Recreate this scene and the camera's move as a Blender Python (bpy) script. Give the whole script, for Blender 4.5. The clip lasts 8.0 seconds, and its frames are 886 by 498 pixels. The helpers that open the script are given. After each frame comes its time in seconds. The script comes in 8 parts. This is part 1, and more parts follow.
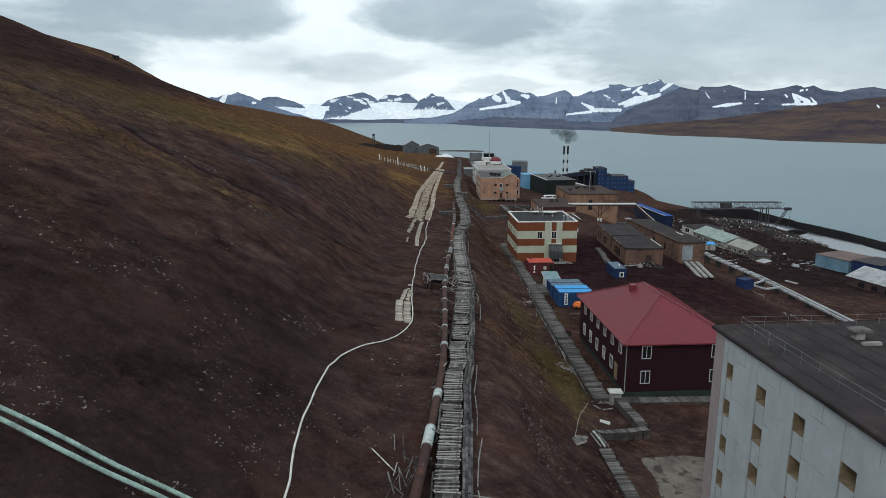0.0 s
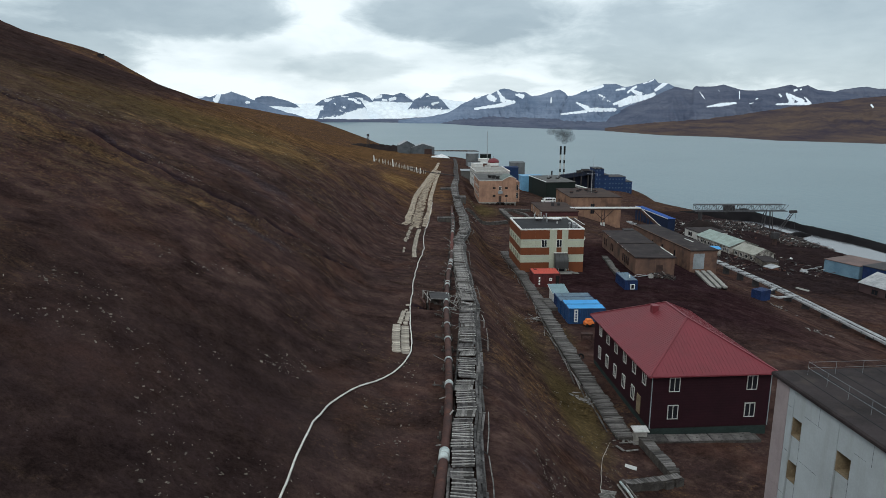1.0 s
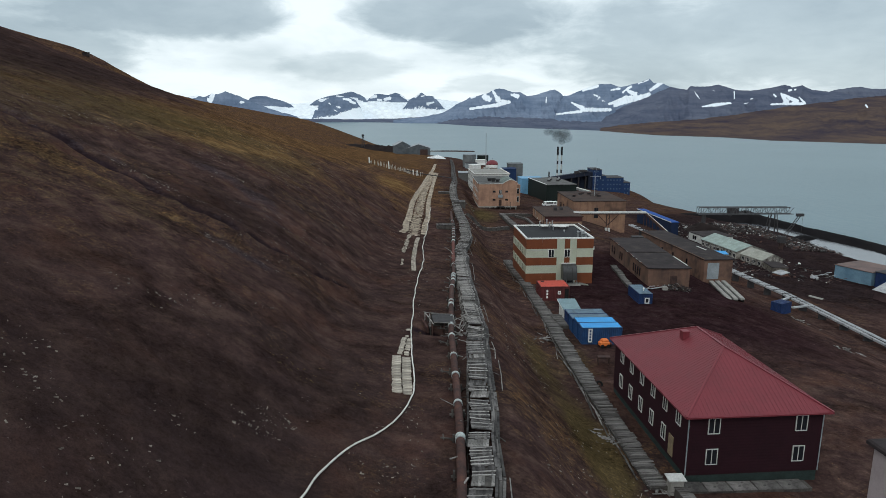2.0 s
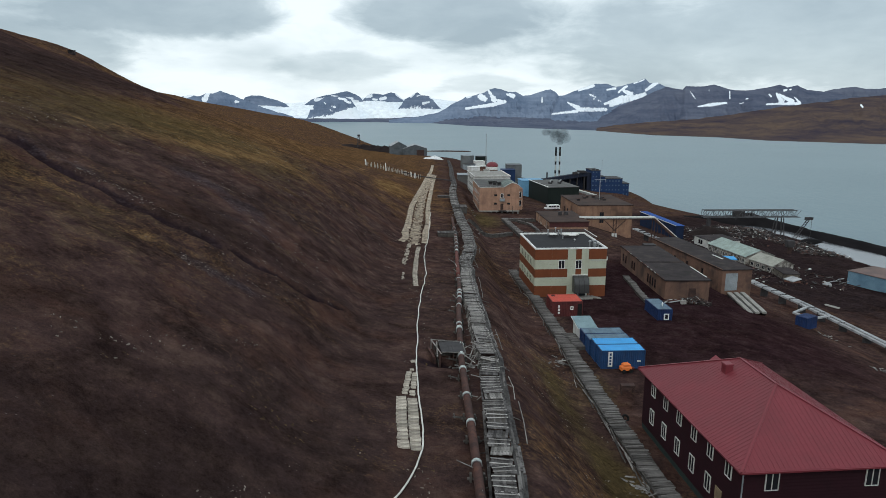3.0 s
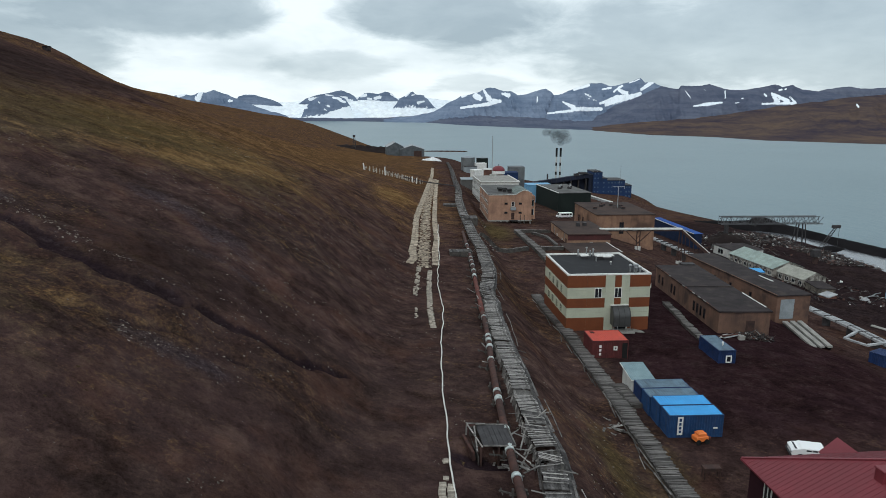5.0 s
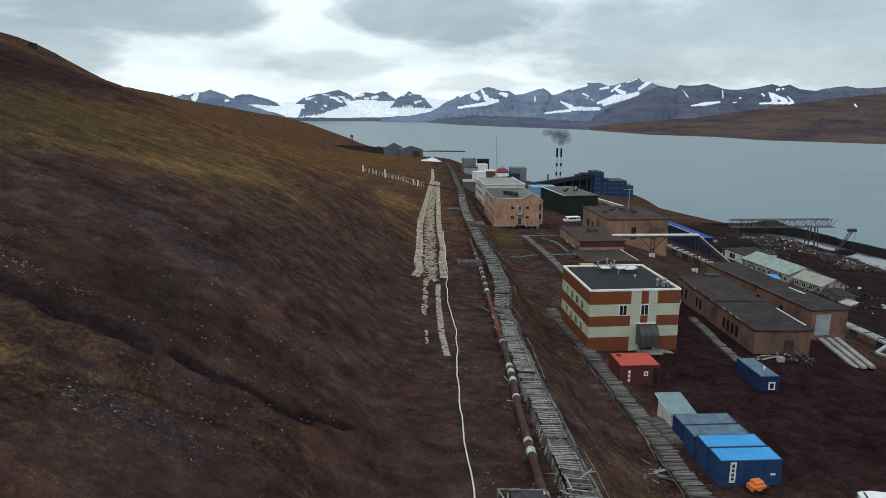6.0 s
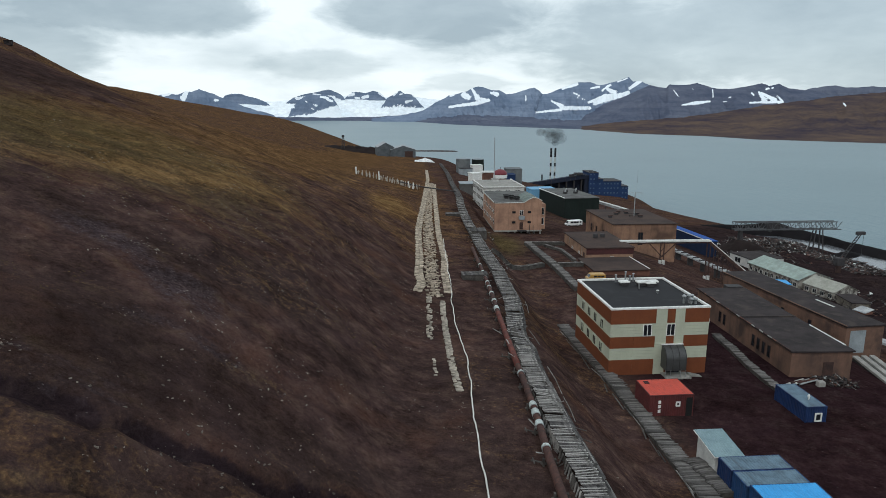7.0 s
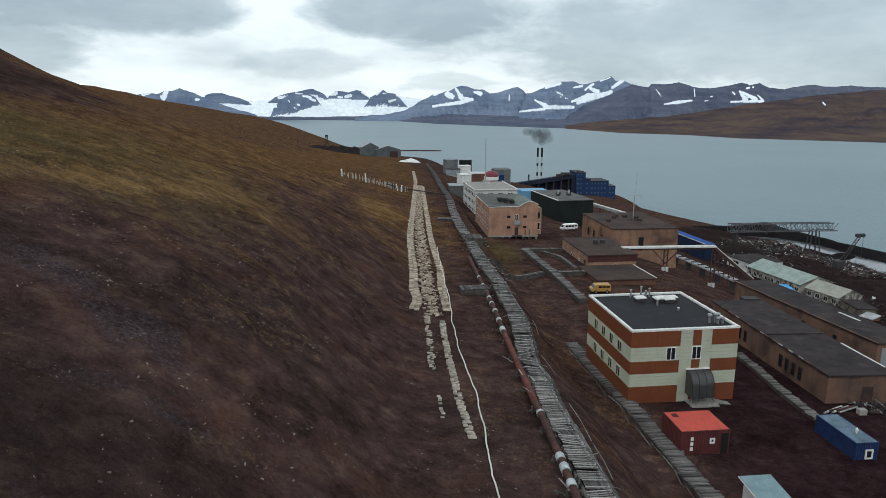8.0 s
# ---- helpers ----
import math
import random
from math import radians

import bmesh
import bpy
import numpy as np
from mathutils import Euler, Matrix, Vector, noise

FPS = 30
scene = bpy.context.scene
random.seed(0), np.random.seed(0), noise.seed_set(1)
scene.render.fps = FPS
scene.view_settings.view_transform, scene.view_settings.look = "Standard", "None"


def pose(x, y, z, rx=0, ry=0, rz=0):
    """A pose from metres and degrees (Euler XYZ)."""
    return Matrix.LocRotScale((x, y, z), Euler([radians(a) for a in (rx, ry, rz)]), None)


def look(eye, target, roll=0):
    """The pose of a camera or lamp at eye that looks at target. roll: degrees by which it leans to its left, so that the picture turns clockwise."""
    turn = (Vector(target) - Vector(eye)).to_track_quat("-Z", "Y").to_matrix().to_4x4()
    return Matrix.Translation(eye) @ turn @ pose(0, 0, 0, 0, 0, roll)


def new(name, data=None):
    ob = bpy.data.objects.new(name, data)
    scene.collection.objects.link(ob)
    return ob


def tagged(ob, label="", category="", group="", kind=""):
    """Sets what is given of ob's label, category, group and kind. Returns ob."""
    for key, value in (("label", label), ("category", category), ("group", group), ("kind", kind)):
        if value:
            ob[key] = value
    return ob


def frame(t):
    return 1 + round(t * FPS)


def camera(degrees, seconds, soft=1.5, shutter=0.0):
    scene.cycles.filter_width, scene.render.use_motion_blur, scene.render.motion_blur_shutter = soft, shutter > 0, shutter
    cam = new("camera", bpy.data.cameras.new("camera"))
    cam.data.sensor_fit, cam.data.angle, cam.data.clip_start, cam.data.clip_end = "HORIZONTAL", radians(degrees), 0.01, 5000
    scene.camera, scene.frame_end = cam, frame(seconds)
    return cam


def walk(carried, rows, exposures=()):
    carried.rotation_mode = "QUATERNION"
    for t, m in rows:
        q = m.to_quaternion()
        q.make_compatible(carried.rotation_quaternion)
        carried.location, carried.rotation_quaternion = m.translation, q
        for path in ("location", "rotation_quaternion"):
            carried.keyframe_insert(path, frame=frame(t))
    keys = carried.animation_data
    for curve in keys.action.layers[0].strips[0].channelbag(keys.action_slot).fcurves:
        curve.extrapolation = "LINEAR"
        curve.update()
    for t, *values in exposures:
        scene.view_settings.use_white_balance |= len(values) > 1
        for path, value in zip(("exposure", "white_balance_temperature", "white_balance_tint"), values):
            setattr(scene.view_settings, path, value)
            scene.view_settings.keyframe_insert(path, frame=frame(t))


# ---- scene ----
cam = camera(68.4, 8.0, soft=0.7)
METRES, EYE, TILT, LEAN, TURN = 73.92, 67.2, -12.2, 0.0, 0.0
ROWS = [
    (0.0, 0.0, 0.0, 0.0, 0.0, 0.0, -0.0),
    (0.5, -0.0052, 0.0581, 0.0143, -0.23, -0.02, 0.05),
    (1.0, -0.0111, 0.1167, 0.0287, -0.46, -0.04, 0.08),
    (1.5, -0.0176, 0.1748, 0.0428, -0.68, -0.04, 0.13),
    (3.0, -0.0414, 0.3496, 0.0856, -1.28, -0.08, 0.2),
    (3.5, -0.0513, 0.4086, 0.1002, -1.46, -0.09, 0.24),
    (4.0, -0.0619, 0.4687, 0.1154, -1.63, -0.11, 0.26),
    (4.5, -0.0731, 0.5295, 0.1298, -1.71, -0.13, 0.26),
    (6.0, -0.1065, 0.7135, 0.1708, -2.0, -0.17, 0.32),
    (6.5, -0.1178, 0.7752, 0.1843, -2.29, -0.2, 0.41),
    (7.0, -0.1291, 0.8369, 0.1981, -2.78, -0.22, 0.54),
    (7.5, -0.14, 0.8991, 0.2119, -3.42, -0.27, 0.68),
    (8.0, -0.1504, 0.962, 0.2255, -4.18, -0.3, 0.87),
]
walk(cam, [(t, pose(0, 0, EYE, TILT, LEAN, TURN) @ pose(METRES * x, METRES * y, METRES * z, 90 + pitch, roll, yaw)) for t, x, y, z, yaw, pitch, roll in ROWS])

# ---- world, sun and exposure ----
SUN_HEIGHT, SUN_TURN = 38.0, 215.0
world = bpy.data.worlds.new("overcast_sky")
scene.world = world
world.use_nodes = True


def wire(tree, kind, inputs=None, op=None):
    """A node with its operation set and its inputs filled with values or linked to sockets."""
    node = tree.nodes.new(kind)
    if op:
        node.operation = op
    for key, value in (inputs or {}).items():
        if isinstance(value, bpy.types.NodeSocket):
            tree.links.new(value, node.inputs[key])
        else:
            node.inputs[key].default_value = value
    return node


def ramp(tree, fac, stops):
    node = wire(tree, "ShaderNodeValToRGB", {"Fac": fac})
    els = node.color_ramp.elements
    while len(els) < len(stops):
        els.new(0.5)
    for el, (pos, col) in zip(els, stops):
        el.position, el.color = pos, (*col, 1)
    return node.outputs["Color"]


def maths(tree, op, a, b=0.0, c=0.0, clamp=False):
    node = wire(tree, "ShaderNodeMath", {0: a, 1: b, 2: c}, op)
    node.use_clamp = clamp
    return node.outputs[0]


def build_sky():
    tree = world.node_tree
    tree.nodes.clear()
    way = wire(tree, "ShaderNodeTexCoord").outputs["Generated"]
    axes = wire(tree, "ShaderNodeSeparateXYZ", {0: way})
    dx, dy, dz = axes.outputs
    sky = tree.nodes.new("ShaderNodeTexSky")
    sky.sky_type, sky.sun_disc = "NISHITA", False
    sky.sun_elevation, sky.sun_rotation = radians(SUN_HEIGHT), radians(SUN_TURN)
    blue = wire(tree, "ShaderNodeVectorMath", {0: sky.outputs[0], "Scale": 0.09}, op="SCALE").outputs[0]
    # the cloud deck lies flat overhead, so its cells shrink towards the horizon
    high = maths(tree, "ADD", maths(tree, "MAXIMUM", dz, 0.0), 0.26)
    flat = wire(tree, "ShaderNodeCombineXYZ", {0: maths(tree, "DIVIDE", dx, high), 1: maths(tree, "DIVIDE", dy, high), 2: 0.3}).outputs[0]
    big = wire(tree, "ShaderNodeTexNoise", {"Vector": flat, "Scale": 0.75, "Detail": 5.0, "Roughness": 0.5, "Distortion": 0.35}).outputs[0]
    small = wire(tree, "ShaderNodeTexNoise", {"Vector": flat, "Scale": 3.4, "Detail": 7.0, "Roughness": 0.6, "Distortion": 0.3}).outputs[0]
    # three heavy banks over the fjord's head
    east = maths(tree, "DIVIDE", dx, maths(tree, "MAXIMUM", dy, 0.05))
    rise = maths(tree, "DIVIDE", dz, maths(tree, "MAXIMUM", dy, 0.05))
    shape = maths(tree, "ADD", big, maths(tree, "MULTIPLY", small, 0.5))
    banks = None
    for cx, cz, rx, rz, deep in BANKS:
        ax = maths(tree, "DIVIDE", maths(tree, "SUBTRACT", east, cx), rx)
        az = maths(tree, "DIVIDE", maths(tree, "SUBTRACT", rise, cz), rz)
        far = maths(tree, "SQRT", maths(tree, "ADD", maths(tree, "MULTIPLY", ax, ax), maths(tree, "MULTIPLY", az, az)))
        far = maths(tree, "ADD", far, maths(tree, "MULTIPLY", maths(tree, "SUBTRACT", shape, 0.75), 1.7))
        one = wire(tree, "ShaderNodeMapRange", {"Value": far, "From Min": 0.68, "From Max": 1.04, "To Min": deep, "To Max": 0.0}).outputs[0]
        banks = one if banks is None else maths(tree, "MAXIMUM", banks, one)
    tone = maths(tree, "SUBTRACT", maths(tree, "ADD", maths(tree, "MULTIPLY", big, 0.75), maths(tree, "MULTIPLY", small, 0.25)), maths(tree, "MULTIPLY", banks, 0.30))
    low = wire(tree, "ShaderNodeMapRange", {"Value": dz, "From Min": 0.0, "From Max": 0.20, "To Min": 0.10, "To Max": 0.0}).outputs[0]
    side = wire(tree, "ShaderNodeMapRange", {"Value": maths(tree, "ABSOLUTE", maths(tree, "ADD", east, 0.05)), "From Min": 0.08, "From Max": 0.42, "To Min": 0.8, "To Max": -0.9}).outputs[0]
    tone = maths(tree, "ADD", tone, maths(tree, "MULTIPLY", low, side))
    cloud = ramp(tree, tone, [(0.12, (0.36, 0.45, 0.51)), (0.30, (0.52, 0.62, 0.675)), (0.43, (0.70, 0.80, 0.85)), (0.56, (0.90, 0.995, 1.04))])
    both = tree.nodes.new("ShaderNodeMixRGB")
    both.inputs[0].default_value = 0.9
    tree.links.new(blue, both.inputs[1])
    tree.links.new(cloud, both.inputs[2])
    back = wire(tree, "ShaderNodeBackground", {"Color": both.outputs[0], "Strength": SKY})
    out = wire(tree, "ShaderNodeOutputWorld", {"Surface": back.outputs[0]})


SKY = 1.11
BANKS = [(0.03, 0.134, 0.17, 0.040, 1.0), (-0.38, 0.136, 0.22, 0.042, 0.9), (-0.130, 0.058, 0.085, 0.022, 0.34), (0.085, 0.034, 0.08, 0.016, 0.4), (0.66, 0.09, 0.50, 0.10, 0.62), (-0.62, 0.06, 0.22, 0.08, 0.7)]
build_sky()

sun = new("sun", bpy.data.lights.new("sun", "SUN"))
sun.data.energy, sun.data.angle, sun.data.color = 0.7, radians(18), (1.0, 0.96, 0.9)
sun.matrix_world = look((0, 0, 0), (-math.sin(radians(SUN_TURN)), -math.cos(radians(SUN_TURN)), -math.tan(radians(SUN_HEIGHT))))


# ---- materials ----
def surface(name, col, col2=None, scale=1.5, rough=0.85, bump=0.25, grain=12.0, metal=0.0, streak=None, vary=0.0, spec=0.12, island=0.0, spots=None, grit=1.0):
    """A worn surface: two colours mixed by broad noise, fine grain, streaks running down, spots, and a change from piece to piece."""
    m = bpy.data.materials.new(name)
    m.use_nodes = True
    t = m.node_tree
    t.nodes.clear()
    col2 = col2 or tuple(c * 0.7 for c in col)
    at = wire(t, "ShaderNodeTexCoord").outputs["Object"]
    broad = wire(t, "ShaderNodeTexNoise", {"Vector": at, "Scale": scale, "Detail": 6.0, "Roughness": 0.62}).outputs[0]
    fine = wire(t, "ShaderNodeTexNoise", {"Vector": at, "Scale": grain, "Detail": 4.0, "Roughness": 0.7}).outputs[0]
    c = ramp(t, broad, [(0.36, col2), (0.60, col)])
    shade = wire(t, "ShaderNodeMapRange", {"Value": fine, "From Min": 0.3, "From Max": 0.7, "To Min": 1 - 0.16 * grit, "To Max": 1 + 0.14 * grit}).outputs[0]
    if vary or island:
        rnd = wire(t, "ShaderNodeNewGeometry").outputs["Random Per Island"] if island else wire(t, "ShaderNodeObjectInfo").outputs["Random"]
        k = island or vary
        shade = maths(t, "MULTIPLY", shade, wire(t, "ShaderNodeMapRange", {"Value": rnd, "To Min": 1 - k, "To Max": 1 + k}).outputs[0])
    c = wire(t, "ShaderNodeVectorMath", {0: c, "Scale": shade}, op="SCALE").outputs[0]

    def over(below, fac, colour):
        mix = t.nodes.new("ShaderNodeMixRGB")
        t.links.new(fac, mix.inputs[0])
        t.links.new(below, mix.inputs[1])
        mix.inputs[2].default_value = (*colour, 1)
        return mix.outputs[0]

    if streak:
        colour, amount = streak
        run = wire(t, "ShaderNodeMapping", {"Vector": at, "Scale": (1.0, 1.0, 0.13)}).outputs[0]
        lines = wire(t, "ShaderNodeTexNoise", {"Vector": run, "Scale": 1.3, "Detail": 7.0, "Roughness": 0.66}).outputs[0]
        c = over(c, wire(t, "ShaderNodeMapRange", {"Value": lines, "From Min": 0.5, "From Max": 0.72, "To Min": 0.0, "To Max": amount}).outputs[0], colour)
    if spots:
        colour, size, amount = spots
        dots = wire(t, "ShaderNodeTexNoise", {"Vector": at, "Scale": size, "Detail": 3.0}).outputs[0]
        c = over(c, wire(t, "ShaderNodeMapRange", {"Value": dots, "From Min": 0.56, "From Max": 0.66, "To Min": 0.0, "To Max": amount}).outputs[0], colour)
    soft = wire(t, "ShaderNodeBump", {"Height": fine, "Strength": bump, "Distance": 0.03})
    r = wire(t, "ShaderNodeMapRange", {"Value": broad, "To Min": max(rough - 0.1, 0.02), "To Max": min(rough + 0.1, 1)}).outputs[0]
    b = wire(t, "ShaderNodeBsdfPrincipled", {"Base Color": c, "Roughness": r, "Metallic": metal, "Specular IOR Level": spec, "Normal": soft.outputs[0]})
    wire(t, "ShaderNodeOutputMaterial", {"Surface": b.outputs[0]})
    return m


def plain(name, col, rough=0.5, metal=0.0, spec=0.5):
    m = bpy.data.materials.new(name)
    m.use_nodes = True
    b = m.node_tree.nodes["Principled BSDF"]
    b.inputs["Base Color"].default_value = (*col, 1)
    b.inputs["Roughness"].default_value, b.inputs["Metallic"].default_value = rough, metal
    b.inputs["Specular IOR Level"].default_value = spec
    return m


WOOD = surface("weathered_grey_wood", (0.245, 0.232, 0.22), (0.10, 0.094, 0.088), 1.2, 0.9, 0.5, 9, vary=0.4, spots=((0.035, 0.032, 0.03), 2.6, 0.7))
WOODROW = surface("weathered_grey_boards", (0.115, 0.108, 0.106), (0.036, 0.033, 0.033), 1.0, 0.9, 0.5, 9, vary=0.55, spots=((0.03, 0.027, 0.026), 2.2, 0.75))
WOODDARK = surface("dark_wet_wood", (0.085, 0.078, 0.072), (0.04, 0.036, 0.034), 1.0, 0.85, 0.5, 8, island=0.35)
BATTEN = surface("pale_grey_battens", (0.40, 0.385, 0.37), (0.20, 0.19, 0.18), 1.2, 0.9, 0.5, 9, vary=0.4, spots=((0.045, 0.04, 0.04), 2.6, 0.6))
PATHWOOD = surface("worn_grey_path_boards", (0.165, 0.154, 0.147), (0.058, 0.053, 0.051), 0.8, 0.9, 0.5, 8, vary=0.55, spots=((0.024, 0.021, 0.021), 1.6, 0.75))
PALE = surface("pale_slab", (0.38, 0.34, 0.285), (0.19, 0.165, 0.14), 1.1, 0.95, 0.4, 9, vary=0.35)
PALEROW = surface("pale_slabs_laid", (0.42, 0.355, 0.28), (0.20, 0.165, 0.13), 0.9, 0.95, 0.4, 9, island=0.45)
RUST = surface("rusty_pipe_steel", (0.078, 0.040, 0.034), (0.040, 0.024, 0.022), 0.9, 0.8, 0.4, 10, spots=((0.12, 0.055, 0.04), 1.3, 0.5))
RUSTRED = surface("red_lead_paint", (0.15, 0.050, 0.040), (0.075, 0.032, 0.028), 1.2, 0.8, 0.4, 10, spots=((0.045, 0.026, 0.024), 1.1, 0.7))
WRAP = surface("pale_insulation_wrap", (0.50, 0.56, 0.55), (0.34, 0.37, 0.36), 2.0, 0.8, 0.4, 10, spots=((0.2, 0.18, 0.15), 3, 0.6))
HOSE = surface("white_hose", (0.66, 0.64, 0.60), (0.5, 0.48, 0.44), 1.0, 0.7, 0.2, 8)
GREENPIPE = surface("pale_green_pipe", (0.32, 0.46, 0.40), (0.2, 0.27, 0.24), 1.5, 0.75, 0.4, 12, spots=((0.45, 0.5, 0.46), 6, 0.6))
MAROON = surface("maroon_siding", (0.026, 0.0085, 0.0125), (0.020, 0.0070, 0.0102), 0.5, 0.8, 0.15, 8, spec=0.12, grit=0.4)
REDROOF = surface("red_metal_roof", (0.178, 0.030, 0.040), (0.150, 0.027, 0.035), 0.30, 0.55, 0.06, 3, spec=0.3, grit=0.35)
WHITE = surface("white_paint", (0.72, 0.72, 0.70), (0.58, 0.58, 0.56), 1.5, 0.6, 0.15, 10)
GLASS = plain("dark_window_glass", (0.016, 0.018, 0.022), 0.18, 0.0, 0.3)
GREYWALL = surface("grey_concrete_panel", (0.41, 0.455, 0.475), (0.35, 0.385, 0.40), 0.4, 0.9, 0.2, 8, streak=((0.31, 0.33, 0.32), 0.5), grit=0.35)
PINKWALL = surface("pinkish_concrete_panel", (0.33, 0.28, 0.285), (0.28, 0.235, 0.24), 0.5, 0.9, 0.2, 8, streak=((0.22, 0.185, 0.18), 0.4), grit=0.35)
TAN = surface("tan_plaster", (0.25, 0.195, 0.125), (0.165, 0.128, 0.085), 1.0, 0.9, 0.3, 8)
BITUMEN = surface("bitumen_roofing", (0.041, 0.033, 0.034), (0.021, 0.0172, 0.0178), 0.30, 0.88, 0.3, 6, spots=((0.066, 0.052, 0.046), 0.5, 0.5))
NEWROOF = surface("black_membrane_roof", (0.022, 0.022, 0.025), (0.015, 0.015, 0.017), 0.4, 0.75, 0.1, 4, spots=((0.030, 0.030, 0.033), 0.7, 0.6), grit=0.5)
ORANGE = surface("orange_cassette", (0.170, 0.056, 0.026), (0.150, 0.049, 0.024), 0.5, 0.5, 0.05, 6, streak=((0.12, 0.042, 0.022), 0.3), grit=0.3)
CREAM = surface("cream_cassette", (0.44, 0.46, 0.365), (0.395, 0.415, 0.33), 0.5, 0.5, 0.05, 6, streak=((0.33, 0.33, 0.26), 0.3), grit=0.25)
SMOKED = surface("smoked_canopy", (0.05, 0.05, 0.05), (0.035, 0.034, 0.034), 1.0, 0.35, 0.05, 5, spec=0.5)
GALV = surface("galvanised_steel", (0.42, 0.43, 0.44), (0.3, 0.31, 0.32), 2.0, 0.45, 0.1, 9, metal=0.7)
BLUE = surface("blue_container_steel", (0.022, 0.062, 0.155), (0.017, 0.046, 0.115), 0.8, 0.6, 0.15, 7, streak=((0.05, 0.042, 0.042), 0.4))
BLUETOP = surface("bright_blue_roof_sheet", (0.055, 0.33, 0.68), (0.045, 0.27, 0.58), 0.7, 0.55, 0.1, 7)
BLUEGREY = surface("grey_blue_roof_sheet", (0.125, 0.190, 0.245), (0.075, 0.112, 0.150), 0.9, 0.6, 0.2, 7, streak=((0.05, 0.05, 0.055), 0.5))
NAVY = surface("navy_container_steel", (0.017, 0.036, 0.105), (0.013, 0.026, 0.075), 0.8, 0.55, 0.15, 7, streak=((0.04, 0.03, 0.03), 0.35))
CONTRED = surface("faded_red_steel", (0.105, 0.030, 0.030), (0.075, 0.024, 0.025), 0.8, 0.65, 0.2, 7, streak=((0.05, 0.02, 0.02), 0.5))
CONTTOP = surface("bright_red_roof_steel", (0.52, 0.085, 0.06), (0.42, 0.075, 0.055), 0.7, 0.6, 0.2, 7, spots=((0.25, 0.06, 0.05), 2, 0.5))
BRICK = surface("brown_orange_brick", (0.168, 0.098, 0.072), (0.098, 0.062, 0.050), 0.28, 0.92, 0.3, 14, streak=((0.058, 0.040, 0.036), 0.55), spots=((0.048, 0.035, 0.033), 0.22, 0.75))
BRICKAPT = surface("orange_brick", (0.385, 0.228, 0.158), (0.28, 0.165, 0.118), 0.35, 0.92, 0.3, 14, streak=((0.15, 0.092, 0.072), 0.6), spots=((0.17, 0.10, 0.078), 0.2, 0.6))
BRICKDARK = surface("dark_red_brick", (0.16, 0.078, 0.058), (0.10, 0.053, 0.043), 0.35, 0.92, 0.3, 14, streak=((0.07, 0.042, 0.038), 0.6))
BRICKOLD = surface("sooty_brown_brick", (0.30, 0.175, 0.115), (0.17, 0.102, 0.076), 0.20, 0.92, 0.3, 14, streak=((0.075, 0.048, 0.040), 0.5), spots=((0.062, 0.040, 0.034), 0.10, 0.85))
PLASTER = surface("white_grey_plaster", (0.56, 0.56, 0.54), (0.44, 0.44, 0.43), 0.5, 0.9, 0.2, 8, streak=((0.3, 0.29, 0.27), 0.5))
DKGREEN = surface("dark_green_cladding", (0.0135, 0.0200, 0.0180), (0.0095, 0.0140, 0.0128), 0.3, 0.7, 0.1, 4, streak=((0.022, 0.026, 0.024), 0.5))
PLANTBLUE = surface("blue_plant_cladding", (0.018, 0.040, 0.105), (0.013, 0.028, 0.075), 0.12, 0.7, 0.1, 2)
SKYBLUE = surface("light_blue_cladding", (0.16, 0.36, 0.55), (0.12, 0.28, 0.44), 0.3, 0.6, 0.1, 4)
STEELBLUE = surface("blue_grey_cladding", (0.15, 0.25, 0.33), (0.10, 0.18, 0.25), 0.3, 0.7, 0.1, 4)
GREYMETAL = surface("grey_metal_sheet", (0.27, 0.30, 0.32), (0.19, 0.215, 0.23), 0.4, 0.6, 0.1, 5)
DARKSTEEL = surface("dark_steel", (0.055, 0.052, 0.055), (0.035, 0.033, 0.034), 1.0, 0.7, 0.2, 8)
RUSTSTEEL = surface("rust_brown_steel", (0.072, 0.042, 0.036), (0.042, 0.028, 0.026), 1.0, 0.85, 0.3, 8)
GREENROOF = surface("pale_green_roof", (0.30, 0.37, 0.34), (0.22, 0.27, 0.25), 0.4, 0.8, 0.15, 5, streak=((0.2, 0.19, 0.17), 0.6))
SLATE = surface("grey_asbestos_sheet", (0.33, 0.33, 0.29), (0.24, 0.24, 0.21), 0.6, 0.9, 0.25, 6)
CONCRETE = surface("grey_concrete", (0.30, 0.29, 0.27), (0.21, 0.205, 0.19), 0.8, 0.92, 0.3, 8)
YARDSLAB = surface("cracked_yard_concrete", (0.175, 0.155, 0.130), (0.085, 0.074, 0.064), 0.35, 0.94, 0.5, 6, spots=((0.035, 0.028, 0.026), 0.8, 0.8))
CASING = surface("grey_white_casing", (0.40, 0.41, 0.42), (0.26, 0.27, 0.28), 0.4, 0.7, 0.2, 6, streak=((0.12, 0.11, 0.11), 0.6))
POST = surface("bleached_post_wood", (0.46, 0.43, 0.38), (0.30, 0.28, 0.25), 1.0, 0.9)
FASCIA = surface("dark_red_fascia", (0.088, 0.034, 0.034), (0.055, 0.025, 0.026), 0.4, 0.85, streak=((0.035, 0.02, 0.02), 0.5))
TANWALL = surface("stained_tan_brick", (0.33, 0.205, 0.140), (0.22, 0.138, 0.10), 0.4, 0.92, 0.3, 14, streak=((0.11, 0.072, 0.06), 0.5))
COAL = surface("black_coal_bank", (0.011, 0.0098, 0.0108), (0.006, 0.0055, 0.0062), 0.15, 0.98, 0.8, 1.5, spec=0.05)
